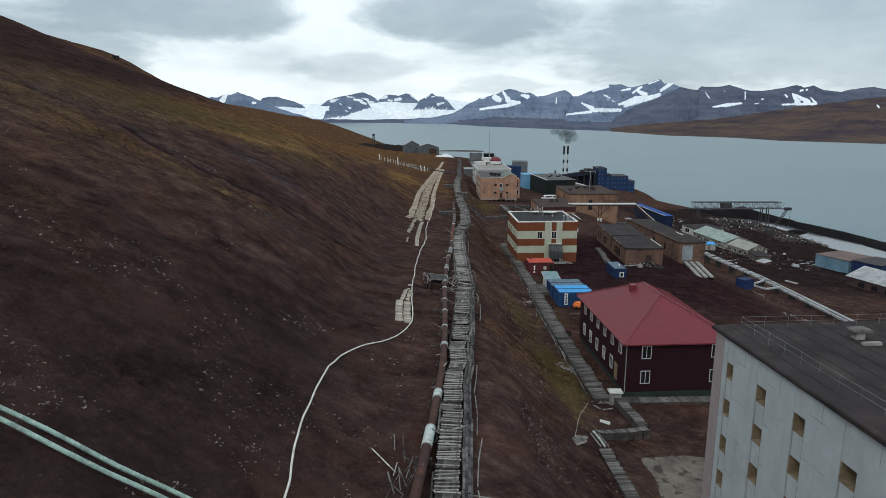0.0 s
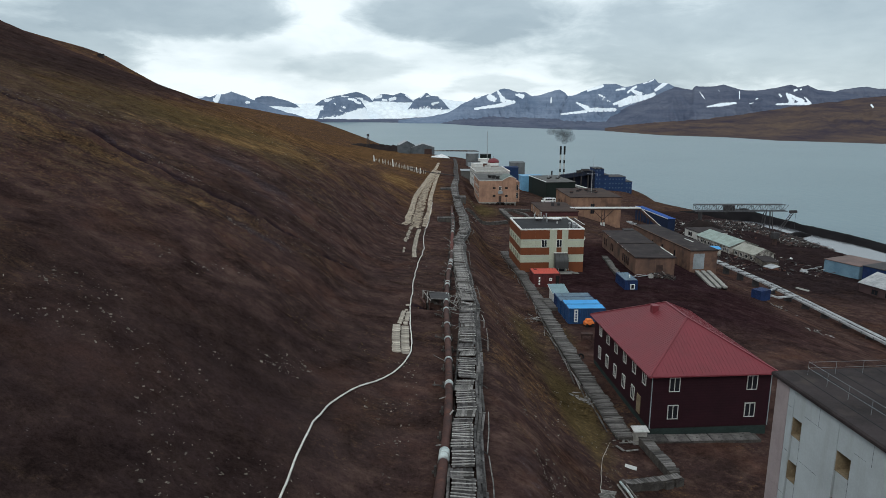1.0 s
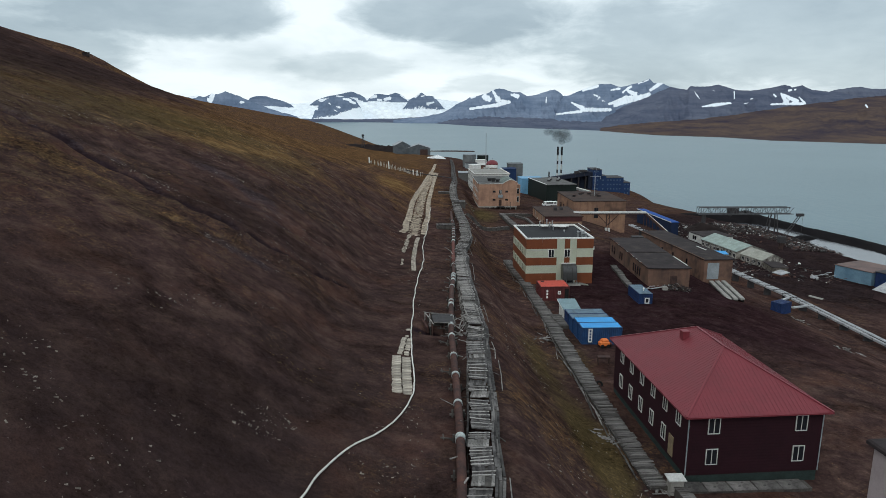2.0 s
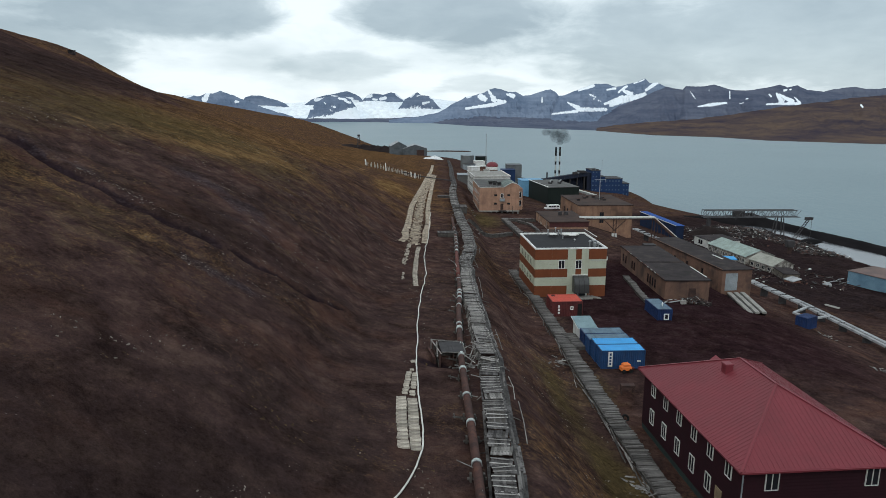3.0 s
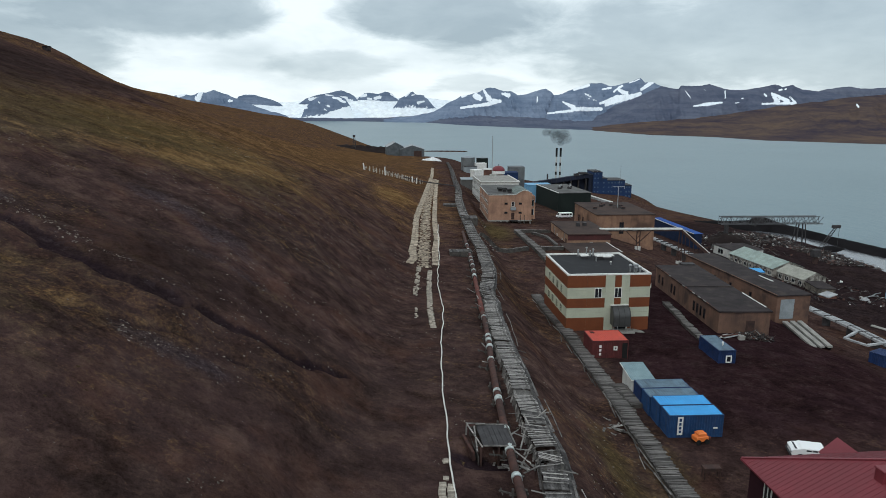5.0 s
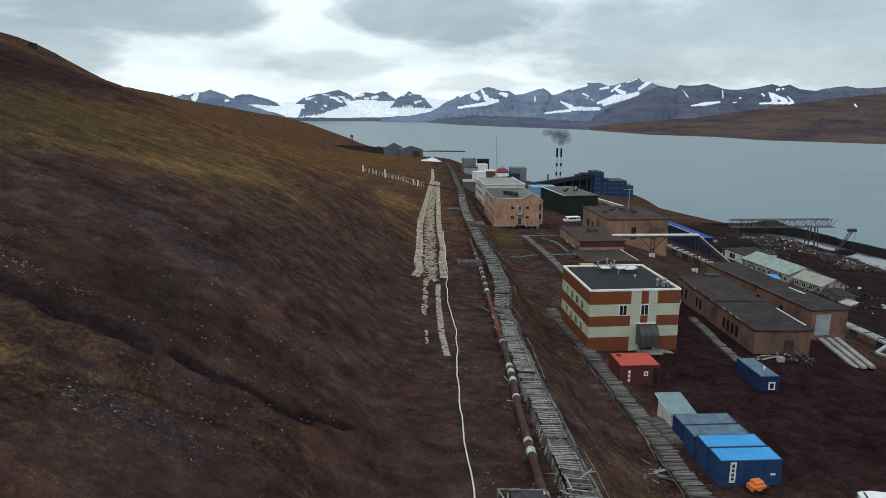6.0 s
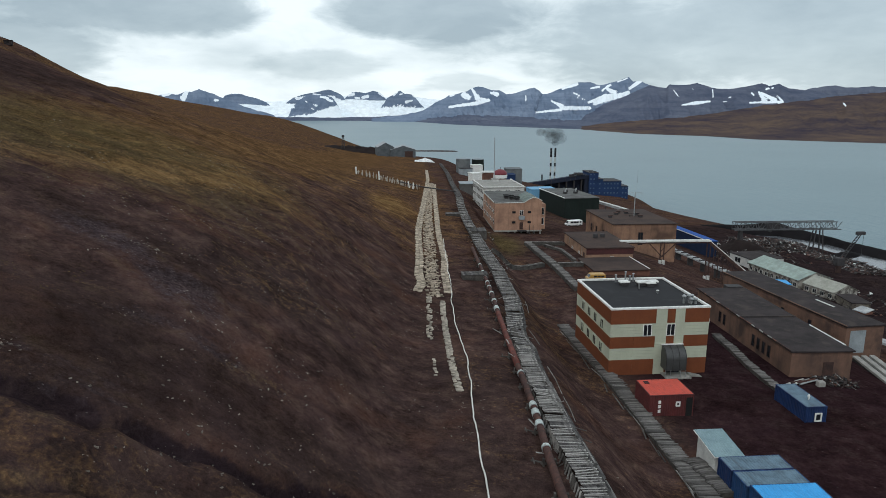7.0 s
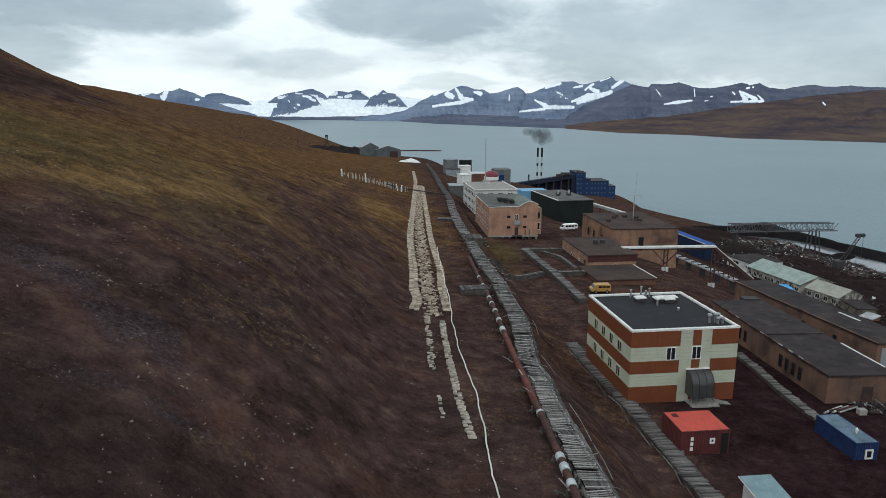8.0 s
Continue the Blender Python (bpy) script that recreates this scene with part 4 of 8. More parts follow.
def put_window(parent, m, w=1.2, h=1.6, bars=1, frame_material=None, bar=0.07):
    """A framed window with its pane; m stands it on a wall that faces -y."""
    key = (w, h, bars, bar, (frame_material or WHITE).name)
    if key not in WINDOWS:
        WINDOWS[key] = (window_mesh(w, h, bars, bar).mesh("window", frame_material or WHITE), Shape().box(-w / 2 + 0.02, -0.025, 0.02, w / 2 - 0.02, 0.015, h - 0.02).mesh("pane", GLASS))
    win = part("window", WINDOWS[key][0], None, parent, m=m)
    part("pane", WINDOWS[key][1], None, win)
    return win


def grey_block():
    """The panel block beside the path's start: a flat roof, deep loggias down its long wall."""
    b = thing("apartment_block", "grey concrete panel apartment block with empty tan loggias", "building", pose(21.64, 48.96, 0, 0, 0, 4.5))
    base, roof, L, W = 31.0, 50.15, 46.0, 14.0
    # the long wall runs along -y; strips between the loggia columns are panels of full height
    columns = [(1.9, 0.95), (6.05, 1.2), (10.38, 1.2), (15.0, 1.35), (19.6, 1.2), (23.9, 1.2), (28.2, 1.2), (32.5, 1.2), (36.8, 1.2), (41.1, 1.2)]
    part("end_panel", Shape().box(-0.02, -1.3, base, 0.4, 0, roof), PINKWALL, b, "pinkish end panel")
    at = 1.32
    for c, w in columns:
        part("wall_panel", Shape().box(0, -c + 0.02, base, 0.4, -at, roof), GREYWALL, b)
        at = c + w
        for k in range(6):
            top = (48.18 if c != 15.0 else 47.4) - 3.02 * k
            bottom = top - 1.2
            if bottom < base + 0.4:
                continue
            cell = Shape().box(1.55, -at, bottom, 1.6, -c, top)
            cell.box(0.05, -at, bottom, 1.55, -at + 0.06, top).box(0.05, -c - 0.06, bottom, 1.55, -c, top).box(0.05, -at, bottom - 0.05, 1.55, -c, bottom)
            part("loggia", cell, TAN, b, "empty tan loggia")
            part("parapet_panel", Shape().box(0.07, -at + 0.05, bottom - 1.77, 0.3, -c - 0.09, bottom - 0.06), GREYWALL, b)
        part("head_panel", Shape().box(0.02, -at, 48.2 if c != 15.0 else 47.42, 0.4, -c, roof), GREYWALL, b)
        at += 0.02
    part("wall_panel", Shape().box(0, -L, base, 0.4, -at, roof), GREYWALL, b)
    core = Shape().box(1.62, -L, base, W, -0.3, roof - 0.1)
    part("body", core, GREYWALL, b)
    part("end_wall", Shape().box(0.41, -0.28, base, W, 0, roof), PINKWALL, b)
    seams = Shape()
    for k in range(7):
        z = 48.75 - 3.02 * k
        for y0, y1 in ((1.32, 1.85), (3.0, 4.7), (7.4, 8.3), (11.7, 13.9), (24, 28), (33, 36)):
            seams.box(-0.008, -y1, z, -0.002, -y0, z + 0.012)
    for c, w in columns:
        seams.box(-0.008, -c - w - 1.5, roof - 1.5, -0.002, -c - w - 1.485, roof)
        seams.box(-0.008, -c - w - 0.02, base, -0.002, -c - w - 0.008, 47.4)
    part("panel_joint", seams, DARKSTEEL, b, "dark horizontal panel joints")
    r = Shape().worn(-0.3, -L - 0.2, roof, W + 0.2, 0.3, roof + 0.28, 0.1)
    part("roof", r, BITUMEN, b, "dark bitumen roof with a rounded edge")
    part("roof_felt", Shape().worn(-0.36, -L - 0.1, roof + 0.02, W + 0.1, -13.7, roof + 0.36, 0.08), BITUMEN, b, "later layer of roofing felt")
    for k in range(9):
        part("felt_lap", Shape().box(1.0 + 1.45 * k, -13.5, roof + 0.28, 1.06 + 1.45 * k, 0.1, roof + 0.295), NEWROOF, b)
    v = Shape().box(-0.35, -0.3, 0, 0.35, 0.3, 0.5)
    vent = part("roof_vent", v, CONCRETE, b, m=pose(9.0, -3.6, roof + 0.28))
    part("cap", Shape().worn(-0.75, -0.55, 0.62, 0.75, 0.55, 0.8, 0.08).box(-0.05, -0.3, 0.5, 0.05, 0.3, 0.62).box(-0.6, -0.3, 0.5, -0.5, 0.3, 0.62).box(0.5, -0.3, 0.5, 0.6, 0.3, 0.62), WOOD, vent, "pale concrete cap")
    part("kerb", Shape().worn(-0.7, -1.6, 0.0, 0.7, -1.3, 0.25, 0.05), CONCRETE, vent)
    for y0, h in ((0, 0.9), (0.9, 0.45)):
        rail = Shape()
        rail.tube([(1.6 + y0 * 0.05, -0.6, roof + h + 0.28), (1.6, -L, roof + h + 0.28)], 0.009, 5)
        part("roof_rail", rail, GREYMETAL, b, "thin wire rail")
    part("roof_rail", Shape().tube([(1.6, -0.6, roof + 1.15), (W - 0.5, -0.6, roof + 1.1)], 0.008, 5).tube([(1.6, -0.6, roof + 0.75), (W - 0.5, -0.6, roof + 0.7)], 0.008, 5), GREYMETAL, b, "thin wire rail")
    posts = Shape()
    for k in range(7):
        posts.tube([(1.6 + 1.9 * k, -0.6, roof + 0.25), (1.6 + 1.9 * k, -0.6, roof + 1.15)], 0.007, 5)
    for k in range(24):
        posts.tube([(1.6, -0.6 - 1.9 * k, roof + 0.25), (1.6, -0.6 - 1.9 * k, roof + 1.2)], 0.007, 5)
    part("rail_post", posts, GREYMETAL, b, "thin rail stanchions", kind="stuff")


def red_house():
    b = thing("dormitory_house", "two-storey dark maroon house with a red hipped metal roof", "house", pose(27.35, 82.5, 0, 0, 0, 3.6))
    w, d, base, eave, ridge = 12.9, 19.9, 34.2, 40.35, 44.15
    part("wall", Shape().box(-w / 2, -d / 2, base, w / 2, d / 2, eave), MAROON, b, "dark maroon siding")
    boards = Shape()
    for k in range(20):
        z = base + 0.3 + 0.3 * k
        boards.prism([(-w / 2 - 0.02, z), (-w / 2 + 0.01, z), (-w / 2 + 0.01, z + 0.26)], -d / 2, d / 2)
        boards.add([(-w / 2, -d / 2 - 0.02, z), (w / 2, -d / 2 - 0.02, z), (w / 2, -d / 2 + 0.01, z + 0.26), (-w / 2, -d / 2 + 0.01, z + 0.26)], [(0, 1, 2, 3)])
    part("siding_board", boards, MAROON, b, "lapped maroon boards", kind="stuff")
    part("plinth", Shape().box(-w / 2 + 0.05, -d / 2 + 0.05, base - 2.2, w / 2 - 0.05, d / 2 - 0.05, base), TEAL, b, "teal painted plinth")
    for x in (-w / 2, w / 2):
        part("corner_trim", Shape().box(x - 0.045, -d / 2 - 0.045, base, x + 0.045, -d / 2 + 0.04, eave - 0.05), GREYMETAL, b, "grey corner trim")
    # hipped roof, with its standing seams
    W, D, e = w / 2 + 0.55, d / 2 + 0.55, eave
    a0, a1 = (0, -3.0, ridge), (0, 3.0, ridge)
    c = [(-W, -D, e), (W, -D, e), (W, D, e), (-W, D, e)]
    roof = Shape().add([*c, a0, a1, *[(x, y, z - 0.14) for x, y, z in c]], [(0, 1, 4), (1, 2, 5, 4), (2, 3, 5), (3, 0, 4, 5), (6, 7, 1, 0), (7, 8, 2, 1), (8, 9, 3, 2), (9, 6, 0, 3), (9, 8, 7, 6)])
    part("roof", roof, REDROOF, b, "red profiled metal roof")
    ribs = Shape()

    def rib(p, q):
        ribs.beam((p[0], p[1], p[2] + 0.012), (q[0], q[1], q[2] + 0.012), 0.03, 0.016)

    k = -D + 0.4
    while k < D:
        lim = min(1.0, (D - abs(k)) / (D - 3.0))
        for side in (-1, 1):
            rib((side * W, k, e), (side * W * (1 - lim), k, e + (ridge - e) * lim))
        k += 0.41
    k = -W + 0.4
    while k < W:
        lim = 1 - abs(k) / W
        for side in (-1, 1):
            rib((k, side * D, e), (k, side * (D - (D - 3.0) * lim), e + (ridge - e) * lim))
        k += 0.41
    part("roof_seam", ribs, REDROOF, b, "raised roof seams", kind="stuff")
    caps = Shape()
    for p, q in ((c[0], a0), (c[1], a0), (c[2], a1), (c[3], a1), (a0, a1)):
        caps.beam((p[0], p[1], p[2] + 0.04), (q[0], q[1], q[2] + 0.04), 0.22, 0.06)
    part("ridge_cap", caps, REDROOF, b)
    part("gutter", Shape().box(-W - 0.08, -D, e - 0.16, -W, D, e - 0.02).box(-W, -D - 0.08, e - 0.16, W, -D, e - 0.02), REDROOF, b)
    vent = part("roof_vent", Shape().box(-0.35, -0.4, -0.6, 0.35, 0.4, 0.55), REDROOF, b, "small red roof vent", m=pose(-1.7, 2.2, ridge - 0.75))
    part("cap", Shape().worn(-0.42, -0.47, 0.55, 0.42, 0.47, 0.66, 0.05), REDROOF, vent)
    dormer = Shape().prism([(-1.6, 0), (1.6, 0), (0, 1.3)], 0, 2.6)
    part("dormer_roof", dormer, REDROOF, b, "small gabled porch roof", m=pose(2.6, D - 0.8, e - 0.9))
    for x in (-4.05, 4.35):
        for z in (base + 1.05, base + 4.15):
            put_window(b, pose(x, -d / 2 - 0.03, z), 1.15, 1.6, 1, PLASTER, 0.075)
    for k in range(6):
        y = -7.9 + 3.05 * k
        for z in (base + 1.05, base + 4.15):
            if k == 0 and z < base + 2:
                part("door", Shape().box(-0.5, -0.06, 0, 0.5, 0.02, 2.1), TAN, b, "pale board door", m=pose(-w / 2 - 0.03, y + 1.2, base + 0.3, 0, 0, -90))
                continue
            put_window(b, pose(-w / 2 - 0.03, y, z, 0, 0, -90), 1.0, 1.6, 1, PLASTER, 0.075)


SWAP = Matrix(((0, 1, 0, 0), (1, 0, 0, 0), (0, 0, 1, 0), (0, 0, 0, 1)))


def cladding(b, box_at, z0, z1, g, mat):
    """One field of cladding: orange cassettes are whole, cream ones are four lapped strips."""
    rows = 4 if mat is CREAM else 1
    for i in range(rows):
        za, zb = z0 + (z1 - z0) * i / rows, z0 + (z1 - z0) * (i + 1) / rows
        part("cladding_panel", Shape().box(*box_at(za + g, zb - g)), mat, b)


def striped_house():
    b = thing("office_building", "three-storey building clad in orange and cream bands", "building", pose(23.32, 152.7, 0, 0, 0, 2.7))
    w, d, base, top = 13.67, 15.1, 32.6, 42.1
    part("body", Shape().box(-w / 2 + 0.06, -d / 2 + 0.06, base - 0.6, w / 2 - 0.06, d / 2 - 0.06, top - 0.3), CONCRETE, b)
    bands = [(base, 34.95, ORANGE), (34.95, 36.6, CREAM), (36.6, 38.2, ORANGE), (38.2, 40.0, CREAM), (40.0, top, ORANGE)]
    n = 0
    for z0, z1, mat in bands:
        g = 0.012
        # sides
        for x0, x1 in ((-w / 2, -w / 2 + 0.06), (w / 2 - 0.06, w / 2)):
            step = d / 6
            for k in range(6):
                cladding(b, lambda za, zb: (x0, -d / 2 + k * step + g, za, x1, -d / 2 + (k + 1) * step - g, zb), z0, z1, g, mat)
        cuts = [-w / 2 + 0.06, -3.6, -0.6, 0.95, 2.05, 3.4, w / 2 - 0.06]
        for x0, x1 in zip(cuts, cuts[1:]):
            m2 = CREAM if (x0, x1) in ((-0.6, 0.95), (2.05, 3.4)) else mat
            cladding(b, lambda za, zb: (x0 + g, -d / 2, za, x1 - g, -d / 2 + 0.06, zb), z0, z1, g, m2)
            part("cladding_panel", Shape().box(x0 + g, d / 2 - 0.06, z0 + g, x1 - g, d / 2, z1 - g), mat, b)
    part("roof", Shape().box(-w / 2 + 0.3, -d / 2 + 0.3, top - 0.35, w / 2 - 0.3, d / 2 - 0.3, top - 0.12), NEWROOF, b, "black flat roof")
    para = Shape()
    for x0, y0, x1, y1 in ((-w / 2 - 0.05, -d / 2 - 0.05, w / 2 + 0.05, -d / 2 + 0.3), (-w / 2 - 0.05, d / 2 - 0.3, w / 2 + 0.05, d / 2 + 0.05), (-w / 2 - 0.05, -d / 2 + 0.3, -w / 2 + 0.3, d / 2 - 0.3), (w / 2 - 0.3, -d / 2 + 0.3, w / 2 + 0.05, d / 2 - 0.3)):
        para.worn(x0, y0, top - 0.1, x1, y1, top + 0.16, 0.03)
    part("parapet_cap", para, WHITE, b, "white sheet-metal parapet cap")
    # windows
    for x in (-1.75, 1.5):
        put_window(b, pose(x, -d / 2 - 0.02, 38.25), 1.2, 1.65, 1, bar=0.08)
    for z in (35.0, 38.35):
        for k in range(4):
            put_window(b, pose(-w / 2 - 0.02, -4.2 + 2.75 * k, z, 0, 0, -90), 1.25, 1.45, 1, CREAM, bar=0.09)
    # entrance with a smoked canopy over it
    porch = part("porch", Shape().box(0.5, -d / 2 - 2.0, base - 0.5, 4.0, -d / 2, base + 0.35), CONCRETE, b, "concrete entrance steps")
    part("step", Shape().box(1.0, -d / 2 - 2.5, base - 0.5, 3.5, -d / 2 - 2.0, base + 0.1), CONCRETE, porch)
    part("entrance_door", Shape().box(1.3, -d / 2 - 0.05, base + 0.35, 3.1, -d / 2 - 0.02, base + 2.6), GLASS, b, "dark glazed double door")
    pts = [(-0.0, 36.95)] + [(-1.7 * math.sin(a), 35.3 + 1.65 * math.cos(a)) for a in np.linspace(0.05, 1.5, 9)] + [(-1.75, 33.9)]
    cover = [(y, z) for y, z in pts] + [(y + 0.04, z - 0.06) for y, z in reversed(pts)]
    hood = part("canopy", Shape().prism(cover, -1.42, 1.42, SWAP), SMOKED, b, "curved smoked entrance canopy", m=pose(1.85, -d / 2, 0))
    for x in (-1.41, 1.38):
        part("canopy_side", Shape().prism([(y, z) for y, z in pts] + [(0, 33.9)], x, x + 0.03, SWAP), SMOKED, hood)
    part("canopy_rim", Shape().box(-1.5, -0.25, 36.97, 1.5, 0.0, 37.08), WHITE, hood, "white top flashing")
    for x in (-1.38, -0.46, 0.46, 1.38):
        part("canopy_bar", Shape().tube([(x, y - 0.03, z + 0.02) for y, z in pts], 0.035, 5), DARKSTEEL, hood)
    for x in (-1.4, -0.7, 0.7, 1.4):
        part("canopy_post", Shape().tube([(x, -1.72, base), (x, -1.72, 34.0)], 0.045, 6), GALV, hood)
    ramp_wall = Shape().add([(4.0, -d / 2 - 0.4, base + 0.5), (6.6, -d / 2 - 0.6, base - 0.1), (6.6, -d / 2 - 0.6, base - 0.7), (4.0, -d / 2 - 0.4, base - 0.7), (4.0, -d / 2 - 1.2, base + 0.5), (6.6, -d / 2 - 1.6, base - 0.1), (6.6, -d / 2 - 1.6, base - 0.7), (4.0, -d / 2 - 1.2, base - 0.7)], [(0, 1, 2, 3), (7, 6, 5, 4), (4, 5, 1, 0), (3, 2, 6, 7), (1, 5, 6, 2), (0, 3, 7, 4)])
    part("ramp", ramp_wall, CONCRETE, b, "sloping side ramp")
    # on the roof
    for x, y, sx, sy in ((-0.6, 4.6, 1.5, 1.1), (2.2, 4.2, 2.0, 1.2), (3.1, 3.6, 1.5, 1.0), (3.9, 4.4, 1.4, 1.0)):
        u = part("roof_vent", Shape().box(-sx / 2 + 0.12, -sy / 2 + 0.12, -0.2, sx / 2 - 0.12, sy / 2 - 0.12, 0.45), DARKSTEEL, b, m=pose(x, y, top - 0.12))
        part("cap", Shape().worn(-sx / 2, -sy / 2, 0.45, sx / 2, sy / 2, 0.68, 0.1), WHITE, u, "white vent cap")
    for x, y, h in ((-1.3, 6.2, 1.1), (0.3, 6.4, 1.5), (0.9, 6.1, 0.9), (1.5, 6.3, 1.2), (0.8, 2.2, 0.9), (2.6, -0.2, 0.35)):
        p = part("flue", Shape().tube([(0, 0, -0.15), (0, 0, h)], 0.13, 8), GALV, b, m=pose(x, y, top - 0.1))
        part("cowl", Shape().tube([(0, 0, h), (0, 0, h + 0.06), (0, 0, h + 0.14)], [0.2, 0.2, 0.06], 8), WHITE if y < 5 else GALV, p)
    for x, y, h in ((4.2, -5.2, 0.9), (4.9, -5.3, 1.0), (5.4, -5.0, 0.9), (5.0, -5.7, 0.6), (5.7, -5.6, 0.55)):
        p = part("flue", Shape().tube([(0, 0, -0.15), (0, 0, h)], 0.16, 8), GALV, b, m=pose(x, y, top - 0.1))
        part("cowl", Shape().tube([(0, 0, h - 0.1), (0, 0, h + 0.05), (0, 0, h + 0.22), (0, 0, h + 0.3)], [0.2, 0.3, 0.26, 0.06], 10), GALV, p, "round metal cowl")
    box = part("wall_unit", Shape().worn(0, -0.4, 0, 0.35, 0.4, 0.7, 0.05), WHITE, b, "white air-conditioner unit", m=pose(w / 2 + 0.02, -d / 2 + 1.0, 39.6))
    part("grille", Shape().box(0.35, -0.3, 0.1, 0.37, 0.3, 0.6), GALV, box)


def long_shed(name, label, cx, cy, w, d, base, top, turn, wall_mat, roof_mat=None, holes=(), over=0.25):
    """A flat-roofed building with a roof slab and rows of dark openings; holes: side, along, sill, width, height."""
    b = thing(name, label, "building", pose(cx, cy, 0, 0, 0, turn))
    part("wall", Shape().box(-w / 2, -d / 2, base - 2.5, w / 2, d / 2, top), wall_mat, b)
    part("roof", Shape().worn(-w / 2 - over, -d / 2 - over, top, w / 2 + over, d / 2 + over, top + 0.22, 0.06), roof_mat or BITUMEN, b, "flat bitumen roof" if not roof_mat else "")
    for side, along, sill, ww, hh in holes:
        m = pose(along, -d / 2 - 0.02, sill) if side == "front" else pose(-w / 2 - 0.02, along, sill, 0, 0, -90)
        put_window(b, m, ww, hh, 1 if ww > 0.9 else 0, frame_material=RUSTSTEEL if wall_mat in (BRICK, BRICKOLD, BRICKDARK) else None, bar=0.06)
    return b


grey_block()
red_house()
striped_house()


# ---- boardwalks, pipes and laid slabs along the slope ----
def ground_at(x, y):
    return float(relief(np.array([x]), np.array([y]))[0])


class Line:
    """A bent line in plan, read by distance along it; lift is the height over the ground."""

    def __init__(self, text, lift=0.0, wave=0.0, seed=3):
        p = np.array(text.split(), float).reshape(-1, 2)
        gap = np.hypot(*np.diff(p, axis=0).T)
        self.s = np.concatenate([[0], np.cumsum(gap)])
        self.p, self.long, self.lift, self.wave, self.seed = p, self.s[-1], lift, wave, seed

    def at(self, s):
        x, y = hermite(self.s, self.p[:, 0], s), hermite(self.s, self.p[:, 1], s)
        return x + self.wave * fbm(np.asarray(y), np.asarray(y) * 0, 4.0, self.seed), y

    def place(self, s, side=0.0, up=0.0):
        """Pose at s: x across to the right, y along, z up."""
        a, b, c = (self.at(np.array([v], float)) for v in (s - 0.3, s, s + 0.3))
        d = Vector((float(c[0][0] - a[0][0]), float(c[1][0] - a[1][0]), 0)).normalized()
        x, y = float(b[0][0]) + side * d.y, float(b[1][0]) - side * d.x
        za, zc = height(float(a[0][0]), float(a[1][0])), height(float(c[0][0]), float(c[1][0]))
        slope = math.atan2(float(zc - za), 0.6)
        z = float(height(float(b[0][0]), float(b[1][0]))) + self.lift + up
        return Matrix.Translation((x, y, z)) @ Matrix.Rotation(math.atan2(-d.x, d.y), 4, "Z") @ Matrix.Rotation(slope, 4, "X")

    def points(self, step, side=0.0, up=0.0, s0=0.0, s1=None):
        n = max(int(((s1 or self.long) - s0) / step), 2)
        return [self.place(s, side, up).translation for s in np.linspace(s0, s1 or self.long, n)]


MAIN = "0.1 24 0.24 33 0.4 38 0.65 43 0.75 47.5 0.95 52.4 1.3 54.5 1.4 59.5 1.7 62.5 1.95 66.5 2.15 71 2.25 74 2.5 78 2.6 82.5 2.9 86.2 3.15 89.8 2.95 92.5 2.93 96 2.95 101 3.0 107 2.95 113 2.85 117 2.95 121 2.98 126 3.05 130 3.45 134.5 3.5 136.5 3.2 139.3 3.5 142 3.95 145 4.5 149 5.1 154 5.5 160 5.55 168 5.85 177 5.65 185 5.3 193 5.2 205 5.0 231 5.5 256 7.2 292 8.4 350 10.5 420 13.5 570"
rng = random.Random(11)


def deck_meshes():
    """The pieces of a deck panel: its backing, a long board and a cross batten."""
    back = Shape().box(-0.74, -0.6, -0.075, 0.74, 0.6, -0.055).mesh("deck_panel", WOODDARK)
    board = Shape().box(-0.1, -0.66, -0.022, 0.1, 0.66, 0.018).mesh("plank", WOODROW)
    batten = Shape().box(-0.80, -0.034, -0.03, 0.80, 0.034, 0.025).mesh("batten", BATTEN)
    pale = Shape().box(-0.1, -0.66, -0.022, 0.1, 0.66, 0.018).mesh("plank", WOOD)
    return back, board, batten, pale


